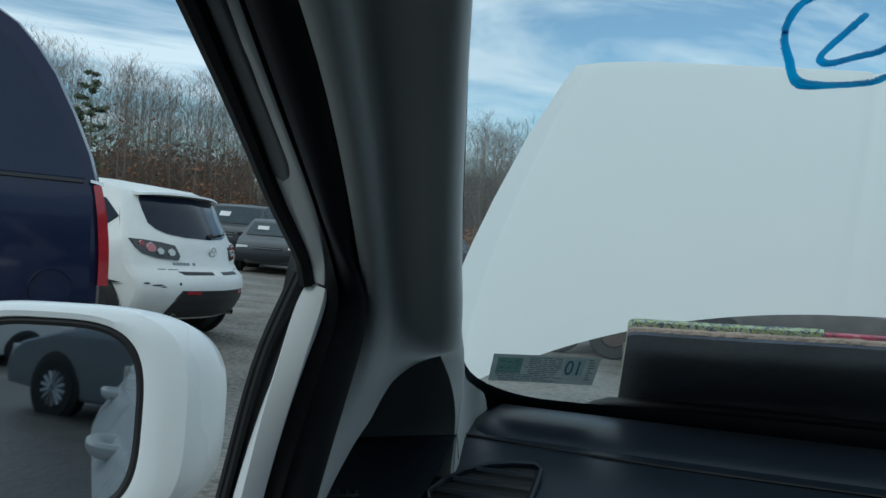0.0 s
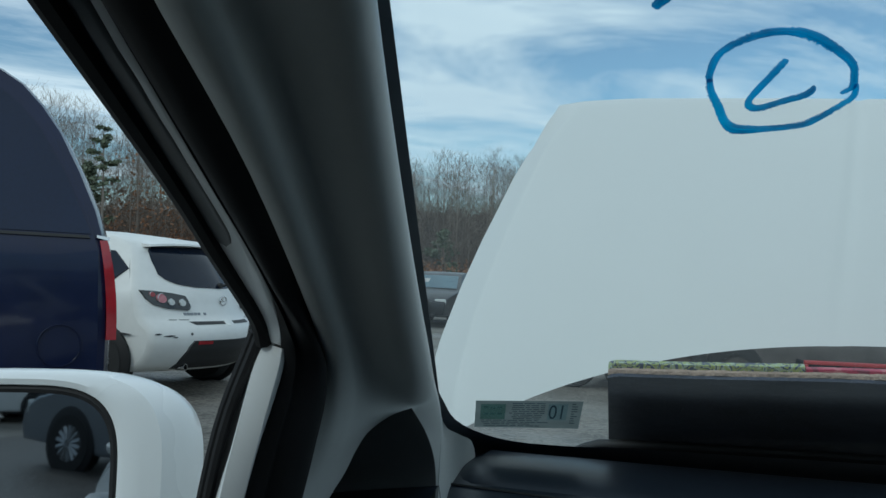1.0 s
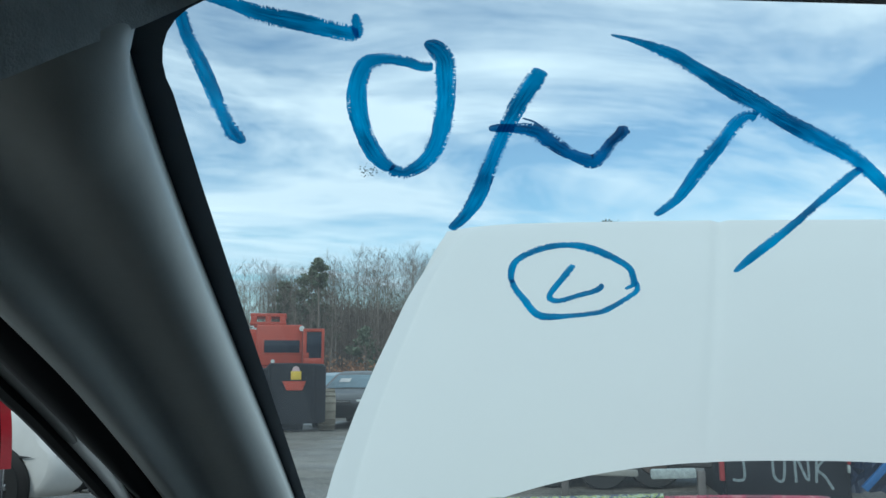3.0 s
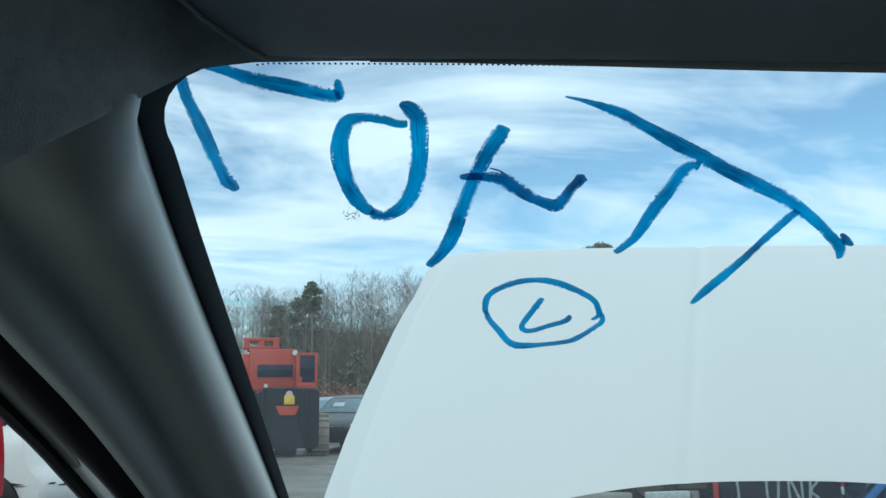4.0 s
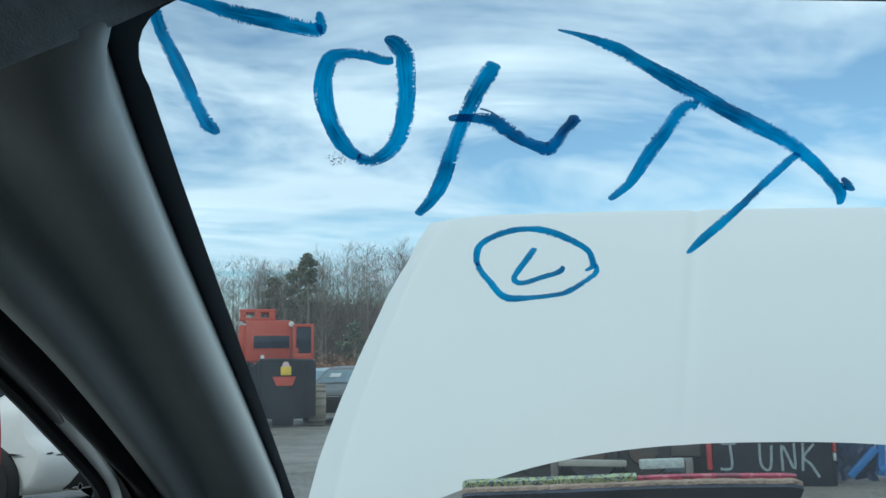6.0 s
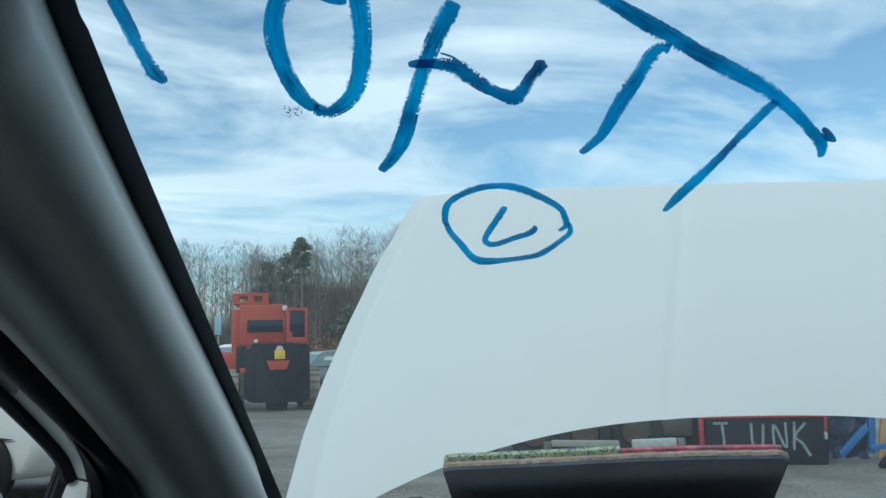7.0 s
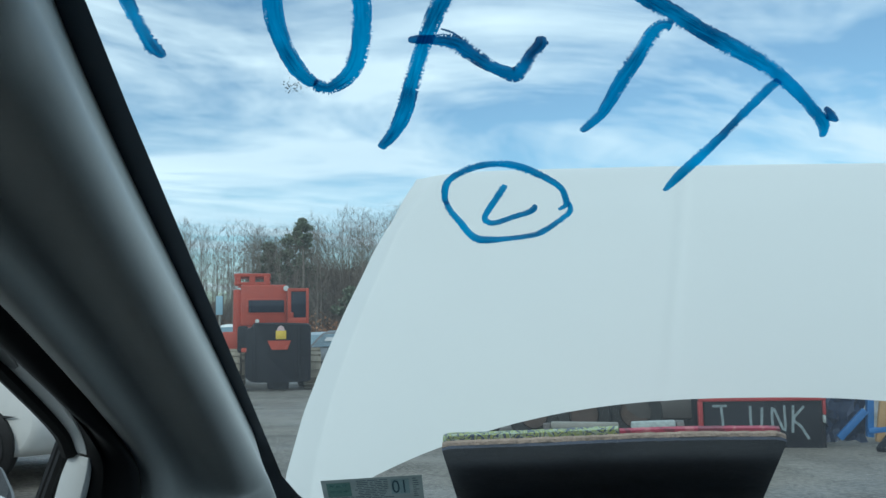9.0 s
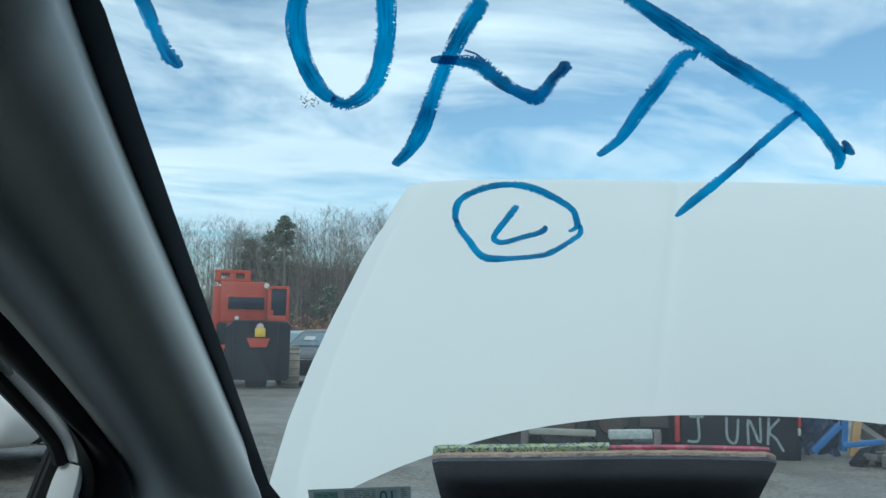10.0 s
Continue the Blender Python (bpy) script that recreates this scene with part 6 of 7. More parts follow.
def plain_car(name, label, at, shape, paint, lamps, panes, glass, r=0.31, axle=(1.30, -1.30), group="", paper=False, grille=None, screen="grey_glass"):
    """A parked sedan, hatchback or SUV. panes: side windows as outlines; glass: (front low, front high, rear low, rear high)."""
    c = thing(name, label, "car", at, group)
    part("body", shape.body(), paint, c, angle=32)
    for sx in (-1, 1):
        for poly in panes:
            part("side_window", shape.side_patch(poly, sx), M["dark_glass"], c)
        for y in axle:
            add_wheel(c, sx * (shape.half(y, r) - 0.0), y, r, sx, 14)
    fl, fh, rl, rh = glass
    part("windscreen", shape.end_patch(fl, fh, 0.10, 0.10), M[screen], c)
    part("rear_window", shape.end_patch(rl, rh, 0.10, 0.10), M["dark_glass"], c)
    for sx in (-1, 1):
        x, y, z, lw, lh = lamps
        part("headlight", box((lw, 0.06, lh), (sx * x, y, z), 0.02), M["clear_lens"], c, "hazy clear headlight")
        part("tail_light", box((lw, 0.06, lh), (sx * x, shape.y0 + 0.05, z + 0.12), 0.02), M["red_lens"], c)
        part("door_mirror", box((0.18, 0.09, 0.12), (sx * (shape.half(0.5, 0.9) + 0.06), fl[0] - 0.45, shape.belt + 0.06), 0.03), paint, c)
    if grille:
        gy, gz, gw, gh = grille
        g = part("grille", box((gw, 0.05, gh), (0, gy, gz), 0.01), M["black"], c)
        for k in range(3):
            part("grille_bar", box((gw * 0.95, 0.02, 0.012), (0, gy + 0.03, gz - gh * 0.3 + k * gh * 0.3), 0.003), M["alloy"], g)
        part("lower_bumper", box((gw * 1.5, 0.10, 0.16), (0, gy - 0.01, gz - gh / 2 - 0.16), 0.03), M["dark_bumper"], c)
    if paper:
        (y0, z0), (y1, z1) = fl, fh
        q = Vector((0.30, y0 + (y1 - y0) * 0.55 + 0.02, z0 + (z1 - z0) * 0.55 + 0.022))
        part("price_paper", box((0.30, 0.004, 0.20), tuple(q), 0.0, Matrix.Rotation(math.atan2(z1 - z0, y1 - y0) + math.pi / 2 - math.pi, 3, "X")), M["paper"], c, "white paper lying inside the windscreen")
    return c


SEDAN = Shape([(2.28, 0.30), (2.32, 0.45), (2.28, 0.62), (2.05, 0.76), (1.40, 0.90), (1.05, 0.96), (0.35, 1.36), (-0.10, 1.44), (-0.75, 1.42), (-1.15, 1.33), (-1.62, 1.02), (-2.15, 0.98), (-2.25, 0.85), (-2.28, 0.45), (-2.20, 0.28), (-1.0, 0.20), (1.0, 0.20)], 1.76, 0.93, 0.42)
SEDAN_PANES = ([(0.92, 0.97), (0.36, 1.30), (-0.22, 1.36), (-0.24, 0.95)], [(-0.32, 0.95), (-0.30, 1.36), (-0.85, 1.33), (-1.20, 1.12), (-1.22, 0.96)])
SEDAN_GLASS = ((1.02, 0.985), (0.42, 1.325), (-1.55, 1.06), (-1.20, 1.295))


def sedan(name, label, x, y, heading, paint, paper=False, group="yard cars", screen="grey_glass"):
    return plain_car(name, label, on_yard(x, y, heading), SEDAN, paint, (0.66, 2.20, 0.64, 0.30, 0.15), SEDAN_PANES, SEDAN_GLASS, axle=(1.42, -1.32), group=group, paper=paper, screen=screen, grille=(2.27, 0.60, 0.75, 0.20))


SUV = Shape([(2.20, 0.35), (2.26, 0.60), (2.20, 0.85), (1.95, 1.00), (1.20, 1.08), (1.00, 1.12), (0.45, 1.62), (0.0, 1.70), (-1.3, 1.72), (-1.95, 1.66), (-2.15, 1.20), (-2.22, 0.80), (-2.24, 0.50), (-2.15, 0.36), (-1.0, 0.28), (1.0, 0.28)], 1.84, 1.08, 0.30, 0.07)


# hatchback with its tail to the camera
def make_hatchback():
    c = thing("white_hatchback", "white five-door hatchback with scuffed rear bumper, parked", "car", on_yard(-6.30, 7.23, 85.2) @ Matrix.Diagonal((1, 1, 0.962, 1)), "yard cars")
    tail = [(-1.40, 1.470), (-1.70, 1.398), (-1.80, 1.28), (-1.93, 1.08), (-1.99, 0.98), (-2.03, 0.88), (-2.06, 0.76), (-2.10, 0.70), (-2.17, 0.64), (-2.19, 0.54), (-2.17, 0.44), (-2.10, 0.32), (-2.02, 0.25)]
    hull = Shape([(2.15, 0.30), (2.22, 0.45), (2.15, 0.65), (1.90, 0.80), (1.25, 0.93), (0.95, 0.98), (0.30, 1.36), (-0.20, 1.500), (-0.95, 1.512)] + tail + [(-1.0, 0.20), (1.0, 0.20)], 1.755, 0.96, 0.36, 0.07)

    def curve(x, y):
        """The tail is rounded in plan."""
        k = max(0.0, min(1.0, (-1.35 - y) / 0.5))
        return y + 0.25 * k * (abs(x) / 0.84) ** 2

    def tail_y(x, z):
        for (y0, z0), (y1, z1) in zip(tail, tail[1:]):
            if z1 <= z <= z0:
                return curve(x, y0 + (y1 - y0) * (z0 - z) / (z0 - z1)) - 0.05 * max(0.0, 1 - abs(x) / 0.78)
        return curve(x, tail[-1][0]) - 0.05 * max(0.0, 1 - abs(x) / 0.78)

    def tail_patch(poly, off=0.006, thick=0.02, cuts=7):
        s = bmesh.new()
        s.faces.new([s.verts.new((x, 0, z)) for x, z in poly])
        xs, zs = [p[0] for p in poly], [p[1] for p in poly]
        for k in range(1, cuts):
            bmesh.ops.bisect_plane(s, geom=s.verts[:] + s.edges[:] + s.faces[:], plane_co=(min(xs) + (max(xs) - min(xs)) * k / cuts, 0, 0), plane_no=(1, 0, 0), dist=1e-5)
            bmesh.ops.bisect_plane(s, geom=s.verts[:] + s.edges[:] + s.faces[:], plane_co=(0, 0, min(zs) + (max(zs) - min(zs)) * k / cuts), plane_no=(0, 0, 1), dist=1e-5)
        bmesh.ops.solidify(s, geom=s.faces[:], thickness=thick)
        for v in s.verts:
            inner = abs(v.co.y) > 1e-6
            v.co.y = tail_y(v.co.x, v.co.z) - off + (thick if inner else 0)
        return s

    def flip(poly, sx):
        return [(sx * x, z) for x, z in poly]

    bm = hull.body(0.045)
    for cut in (-0.66, -0.55, -0.44, -0.33, -0.22, -0.11, 0.11, 0.22, 0.33, 0.44, 0.55, 0.66):
        bmesh.ops.bisect_plane(bm, geom=bm.verts[:] + bm.edges[:] + bm.faces[:], plane_co=(cut, 0, 0), plane_no=(1, 0, 0), dist=1e-5)
    for v in bm.verts:
        v.co.y = curve(v.co.x, v.co.y)
    part("body", bm, M["white_dirty"], c, "white painted body, dusty", angle=60)
    for sx in (-1, 1):
        part("side_window", hull.side_patch([(0.85, 0.99), (0.30, 1.30), (-0.22, 1.37), (-0.24, 0.98)], sx), M["dark_glass"], c)
        part("side_window", hull.side_patch([(-0.32, 0.98), (-0.30, 1.37), (-0.90, 1.36), (-0.98, 0.99)], sx), M["dark_glass"], c)
        pane = hull.side_patch([(-1.03, 1.02), (-0.98, 1.34), (-1.50, 1.32), (-1.82, 1.16), (-1.66, 1.06)], sx, 0.012)
        for v in pane.verts:
            v.co.y = curve(v.co.x, v.co.y)
        part("quarter_window", pane, M["dark_glass"], c)
        add_wheel(c, sx * (hull.half(-1.40, 0.3) + 0.004), -1.40, 0.315, sx)
        add_wheel(c, sx * (hull.half(1.36, 0.3) + 0.004), 1.36, 0.315, sx)
        part("door_mirror", box((0.18, 0.10, 0.13), (sx * 0.95, 0.65, 1.02), 0.03), M["white_dirty"], c)
        lamp = part("tail_light", tail_patch(flip([(0.40, 0.835), (0.42, 0.80), (0.60, 0.815), (0.72, 0.85), (0.765, 0.90), (0.790, 0.975), (0.70, 0.972), (0.55, 0.955), (0.43, 0.93)], sx), 0.016, 0.05), M["dark_lens"], c, "smoked tail lamp with red and clear bulbs")
        for x, z, rad, mt in ((0.650, 0.905, 0.040, "pink_lens"), (0.575, 0.873, 0.028, "clear_lens"), (0.478, 0.868, 0.031, "clear_lens"), (0.715, 0.940, 0.022, "red_lens")):
            part("bulb", tail_patch(flip([(x + rad * math.cos(k * 0.4488), z + rad * math.sin(k * 0.4488)) for k in range(14)], sx), 0.022, 0.02, 3), M[mt], lamp)
            part("bulb_ring", tube([(sx * (x + rad * 1.06 * math.cos(k * 0.4488)), tail_y(x, z) - 0.014, z + rad * 1.06 * math.sin(k * 0.4488)) for k in range(15)], 0.004, 5), M["chrome"], lamp)
        part("reflector", tail_patch(flip([(0.30, 0.495), (0.44, 0.495), (0.44, 0.525), (0.30, 0.525)], sx), 0.024, 0.02, 3), M["red_lens"], c)
        part("exhaust", disc(0.034, 0.16, (sx * 0.47, -1.97, 0.285), "y", 16, inner=0.025), M["chrome"], c)
    part("rear_window", tail_patch([(-0.46, 1.035), (-0.30, 1.012), (0, 1.0), (0.30, 1.012), (0.46, 1.035), (0.545, 1.075), (0.585, 1.12), (0.585, 1.24), (0.575, 1.33), (0.54, 1.370), (0, 1.388), (-0.54, 1.370), (-0.575, 1.33), (-0.585, 1.24), (-0.585, 1.12), (-0.545, 1.075)], 0.014, 0.02, 10), M["dark_glass"], c, "dark tinted rear window")
    part("roof_spoiler", loft([[(x, curve(x, -1.56), 1.446 - 0.03 * abs(x / 0.6) ** 3), (x, curve(x, -1.83), 1.418 - 0.03 * abs(x / 0.6) ** 3), (x, curve(x, -1.84), 1.398 - 0.03 * abs(x / 0.6) ** 3), (x, curve(x, -1.62), 1.391 - 0.03 * abs(x / 0.6) ** 3)] for x in [-0.60 + 0.06 * i for i in range(21)]]), M["white_dirty"], c, "white roof spoiler")
    wip = part("rear_wiper", tube([(0.02, tail_y(0, 1.03) - 0.03, 1.03), (0.18, tail_y(0.18, 1.05) - 0.035, 1.05), (0.36, tail_y(0.36, 1.055) - 0.03, 1.055)], 0.011, 6), M["black"], c)
    part("wiper_pivot", disc(0.026, 0.03, (0.02, tail_y(0, 1.03) - 0.025, 1.03), "y", 14), M["black"], wip)
    part("bumper_insert", tail_patch([(-0.47, 0.53), (0.47, 0.53), (0.51, 0.47), (0.54, 0.36), (0.56, 0.27), (-0.56, 0.27), (-0.54, 0.36), (-0.51, 0.47)], 0.016, 0.04, 9), M["dark_bumper"], c, "black textured lower bumper")
    part("bumper_step", tail_patch([(-0.42, 0.672), (0.42, 0.672), (0.40, 0.700), (-0.46, 0.700)], 0.014, 0.02, 8), M["black"], c, "black scuff strip on the bumper")
    part("step_gap", tail_patch([(-0.08, 0.66), (-0.02, 0.66), (-0.02, 0.705), (-0.08, 0.705)], 0.018, 0.02, 2), M["white_dirty"], c)
    part("hatch_seam", tail_patch([(-0.62, 0.712), (0.62, 0.712), (0.62, 0.718), (-0.62, 0.718)], 0.004, 0.01, 8), M["black"], c)
    bm = bmesh.new()
    yb = tail_y(0, 0.885) - 0.012
    tube([(0.052 * math.cos(a), yb, 0.885 + 0.042 * math.sin(a)) for a in [2 * math.pi * k / 24 for k in range(25)]], 0.006, 6, bm)
    tube([(-0.036, yb, 0.905), (0, yb - 0.003, 0.880), (0.036, yb, 0.905)], 0.005, 6, bm)
    part("badge", bm, M["chrome"], c, "round chrome badge")
    for k in range(6):
        x = -0.47 + k * 0.034 + (0.03 if k == 5 else 0)
        part("letter_bar", tail_patch([(x, 0.755), (x + 0.024, 0.755), (x + 0.024, 0.778), (x, 0.778)], 0.008, 0.008, 2), M["silver"], c)
    for x, z, ln, hh in ((-0.79, 0.588, 0.05, 0.012), (-0.73, 0.572, 0.10, 0.012), (-0.66, 0.560, 0.05, 0.008), (-0.50, 0.585, 0.022, 0.02)):
        part("scuff", tail_patch([(x, z), (x + ln * 0.5, z - hh * 0.4), (x + ln, z + hh * 0.3), (x + ln * 0.7, z + hh), (x + ln * 0.2, z + hh * 0.7)], 0.004, 0.008, 2), M["dark_bumper"], c, "dark scrape in the paint")
    part("scuff", hull.side_patch([(-1.78, 0.585), (-1.66, 0.597), (-1.60, 0.590), (-1.70, 0.575)], -1, 0.010, 0.012, 2), M["dark_bumper"], c, "dark scrape in the paint")


make_hatchback()


# large navy SUV, its tail end beside the camera's car
def make_navy_suv():
    c = thing("navy_suv", "dark navy blue full-size SUV with tinted glass, parked", "car", on_yard(-5.51, 2.83, 128.0), "yard cars")
    hull = Shape([(2.45, 0.40), (2.50, 0.60), (2.45, 0.95), (2.20, 1.10), (1.25, 1.20), (1.05, 1.24), (0.55, 1.90), (0.15, 2.07), (-1.2, 2.20), (-1.78, 2.19), (-1.92, 2.16), (-2.03, 2.09), (-2.13, 1.98), (-2.22, 1.85), (-2.32, 1.65), (-2.40, 1.46), (-2.46, 1.26), (-2.48, 0.80), (-2.48, 0.55), (-2.40, 0.44), (-1.0, 0.36), (1.0, 0.36)], 1.98, 1.31, 0.36, 0.035)
    part("body", hull.body(0.05), M["navy"], c, "glossy navy painted body", angle=34)
    for sx in (-1, 1):
        part("side_window", hull.side_patch([(0.95, 1.34), (0.50, 1.78), (-0.05, 1.90), (-0.08, 1.34)], sx), M["navy_glass"], c)
        part("side_window", hull.side_patch([(-0.16, 1.34), (-0.14, 1.92), (-1.00, 1.96), (-1.04, 1.34)], sx), M["navy_glass"], c)
        part("quarter_window", hull.side_patch([(-1.10, 1.335), (-1.06, 2.08), (-1.76, 2.09), (-1.92, 2.05), (-2.02, 1.97), (-2.12, 1.85), (-2.25, 1.62), (-2.375, 1.335)], sx), M["navy_glass"], c, "large tinted rear side window")
        part("belt_trim", hull.side_patch([(0.95, 1.313), (0.95, 1.327), (-2.36, 1.327), (-2.37, 1.313)], sx, 0.010), M["black"], c)
        lamp = part("tail_light", hull.side_patch([(-2.513 + 0.063 * (k / 9) ** 2.2, 0.82 + 0.485 * k / 9) for k in range(10)] + [(-2.466 + 0.052 * (k / 9) ** 2, 0.82 + 0.485 * k / 9) for k in range(9, -1, -1)], sx, 0.012, 0.05), M["red_lens"], c, "tall red tail lamp wrapping the corner")
        part("lamp_cap", hull.side_patch([(-2.40, 1.317), (-2.40, 1.330), (-2.46, 1.322), (-2.46, 1.305)], sx, 0.016, 0.02), M["chrome"], lamp)
        part("sill_cladding", hull.side_patch([(0.9, 0.40), (0.9, 0.60), (-1.10, 0.60), (-1.10, 0.40)], sx, 0.018), M["silver"], c, "grey lower body cladding")
        part("sill_cladding", hull.side_patch([(-1.90, 0.42), (-1.86, 0.62), (-2.40, 0.62), (-2.42, 0.42)], sx, 0.018), M["silver"], c, "grey lower body cladding")
        add_wheel(c, sx * (hull.half(-1.48, 0.4) + 0.004), -1.48, 0.385, sx, 6, w=0.25)
        add_wheel(c, sx * (hull.half(1.55, 0.4) + 0.004), 1.55, 0.385, sx, 6, w=0.25)
        part("door_mirror", box((0.22, 0.12, 0.20), (sx * 1.12, 0.78, 1.30), 0.04), M["navy"], c)
    fl = [(-2.26 + 0.095 * math.cos(a), 0.79 + 0.10 * math.sin(a)) for a in [2 * math.pi * k / 30 for k in range(31)]]
    part("fuel_door", tube([(-(hull.half(y, z) + 0.003), y, z) for y, z in fl], 0.0035, 6), M["navy"], c, "round fuel door outline")
    part("rear_window", hull.end_patch((-2.395, 1.42), (-2.23, 1.70), 0.16, 0.16), M["navy_glass"], c)
    bump = part("rear_bumper", loft([[(x, -2.46 - 0.13 * (1 - abs(x / 1.0) ** 6), 0.45), (x, -2.50 - 0.15 * (1 - abs(x / 1.0) ** 6), 0.425), (x, -2.50 - 0.11 * (1 - abs(x / 1.0) ** 6), 0.29), (x * 0.97, -2.42, 0.25), (x, -2.38, 0.45)] for x in [-1.0 + 0.1 * i for i in range(21)]]), M["cover"], c, "dull grey rear bumper with black step pad")
    part("step_pad", loft([[(x, -2.46, 0.454), (x, -2.62 + 0.11 * abs(x / 0.98) ** 6, 0.462), (x, -2.64 + 0.11 * abs(x / 0.98) ** 6, 0.420), (x, -2.50, 0.415)] for x in [-0.99 + 0.099 * i for i in range(21)]]), M["black"], bump)
    part("windscreen", hull.end_patch((1.02, 1.27), (0.58, 1.70), 0.12, 0.12), M["grey_glass"], c)


make_navy_suv()

for sx in (-1, 1):
    for y in (1.42, -1.28):
        add_wheel(own_car, sx * 0.80, y, 0.30, sx, arch=False)
for ob in own_car.children:
    if ob.name.startswith("wheel"):
        ob.location.z = -0.05 if ob.data.vertices[0].co.y > 0 else 0.01

# cars across the yard
sedan("dark_sedan", "dark grey sedan facing the camera, paper in its windscreen", -10.24, 22.0, 199, M["charcoal"], paper=True, screen="screen_glass")
plain_car("grey_suv", "dark grey SUV behind a sedan, paper in its windscreen", on_yard(-12.6, 24.6, 190) @ Matrix.Scale(1.1, 4), SUV, M["charcoal"], (0.72, 2.16, 0.85, 0.30, 0.20), ([(0.85, 1.12), (0.40, 1.55), (-0.3, 1.62), (-0.3, 1.12)], [(-0.38, 1.12), (-0.38, 1.62), (-1.8, 1.60), (-1.95, 1.14)]), ((0.98, 1.14), (0.49, 1.58), (-2.12, 1.24), (-1.98, 1.60)), r=0.36, axle=(1.40, -1.40), group="yard cars", paper=True, screen="screen_glass", grille=(2.21, 0.78, 0.9, 0.26))
sedan("black_sedan", "dark sedan with pale headlights facing the camera", -5.95, 22.9, 176, M["charcoal"], paper=True)
sedan("blue_grey_sedan", "blue-grey sedan parked behind others", -8.0, 28.0, 172, M["steel_blue"])
plain_car("white_suv", "white SUV with pale blue windscreen, parked beyond the machine", on_yard(-12.0, 30.5, 170) @ Matrix.Scale(1.06, 4), SUV, M["white_dirty"], (0.72, 2.16, 0.85, 0.30, 0.20), ([(0.85, 1.12), (0.40, 1.55), (-0.3, 1.62), (-0.3, 1.12)], [(-0.38, 1.12), (-0.38, 1.62), (-1.8, 1.60), (-1.95, 1.14)]), ((0.98, 1.14), (0.49, 1.58), (-2.12, 1.24), (-1.98, 1.60)), r=0.36, axle=(1.40, -1.40), group="yard cars", grille=(2.21, 0.78, 0.9, 0.26))
# behind the camera's car, seen in the door mirror
sedan("silver_sedan", "silver-grey sedan parked across, seen in the door mirror", 0.35, -7.34, 140, M["silver"])
sedan("white_sedan", "white sedan parked behind, seen in the door mirror", -3.6, -16.4, 70, M["white_dirty"])


# orange articulated logging machine with a black rear plate
def make_skidder():
    c = thing("log_skidder", "faded orange articulated logging machine with a black rear plate", "machine", on_yard(-7.32, 20.1, 198))
    # local y ahead of the machine points to the camera side (its tail plate faces the yard)
    cab = part("cab", box((1.14, 1.5, 1.02), (0.12, -0.6, 2.06), 0.05), M["orange"], c, "faded orange cab")
    part("cab_shoulder", box((1.10, 1.2, 0.55), (0.10, -0.5, 1.35), 0.05), M["orange"], c)
    part("side_panel", box((0.20, 0.9, 1.45), (0.78, -0.55, 1.74), 0.03), M["orange"], c, "orange side panel, shaded")
    part("window_gasket", box((0.98, 0.02, 0.40), (0.06, 0.150, 2.03), 0.009), M["orange"], cab)
    part("rear_window", box((0.87, 0.03, 0.31), (0.06, 0.160, 2.03), 0.014), M["dark_glass"], cab, "dark rear window")
    roof = part("roof_rack", box((0.90, 0.9, 0.09), (0.42, -0.6, 2.83), 0.02), M["orange"], c, "orange roof guard")
    for x in (0.06, 0.42, 0.78):
        part("guard_post", box((0.15, 0.06, 0.24), (x, -0.18, 2.68), 0.01), M["orange"], roof)
        part("guard_post", box((0.08, 0.06, 0.24), (x, -1.0, 2.68), 0.01), M["orange"], roof)
    part("guard_rail", box((0.90, 0.05, 0.07), (0.42, -0.16, 2.62), 0.01), M["orange"], roof)
    door_ = part("open_door", box((0.07, 0.05, 0.90), (-0.945, 0.30, 2.02), 0.012), M["orange"], c, "orange cab door standing open")
    for sz, at in (((0.46, 0.05, 0.08), (-0.72, 0.29, 2.43)), ((0.46, 0.05, 0.16), (-0.72, 0.29, 1.66)), ((0.09, 0.05, 0.90), (-0.50, 0.28, 2.02)), ((0.09, 0.05, 0.14), (-0.56, 0.285, 1.80))):
        part("door_bar", box(sz, at, 0.012), M["orange"], door_)
    part("door_glass", box((0.40, 0.012, 0.70), (-0.73, 0.28, 2.06), 0.002), M["dark_glass"], door_)
    lamp = part("work_lamp", disc(0.07, 0.10, (-0.42, 0.22, 2.47), "y", 16), M["clear_lens"], c, "round work lamp")
    part("work_lamp", disc(0.05, 0.08, (0.24, 1.30, 1.64), "y", 14), M["clear_lens"], c, "small round work lamp")
    plate = part("tail_plate", loft([[(x, 1.35, top), (x, 1.42, top - 0.03), (x, 1.46, 0.95), (x, 1.40, low), (x, 1.30, low), (x, 1.25, top - 0.02)] for x, top, low in ((-1.0, 1.52, 0.26), (-0.93, 1.58, 0.22), (-0.3, 1.60, 0.20), (0.30, 1.60, 0.22), (0.38, 1.50, 0.24), (0.50, 1.46, 0.34))]), M["machine_black"], c, "black steel rear plate")
    part("plate_rib", box((0.07, 0.05, 1.2), (-0.72, 1.47, 0.92), 0.015), M["machine_black"], plate)
    part("plate_rib", box((0.07, 0.05, 1.2), (0.30, 1.47, 0.92), 0.015), M["machine_black"], plate)
    part("emblem", box((0.24, 0.02, 0.20), (-0.31, 1.475, 1.31), 0.009), M["yellow"], plate, "small yellow emblem with a white cap")
    part("emblem_cap", prism([(-0.40, 1.47, 1.41), (-0.37, 1.47, 1.50), (-0.31, 1.47, 1.53), (-0.24, 1.47, 1.50), (-0.21, 1.47, 1.41)], (0, 0.014, 0)), M["cap"], plate)
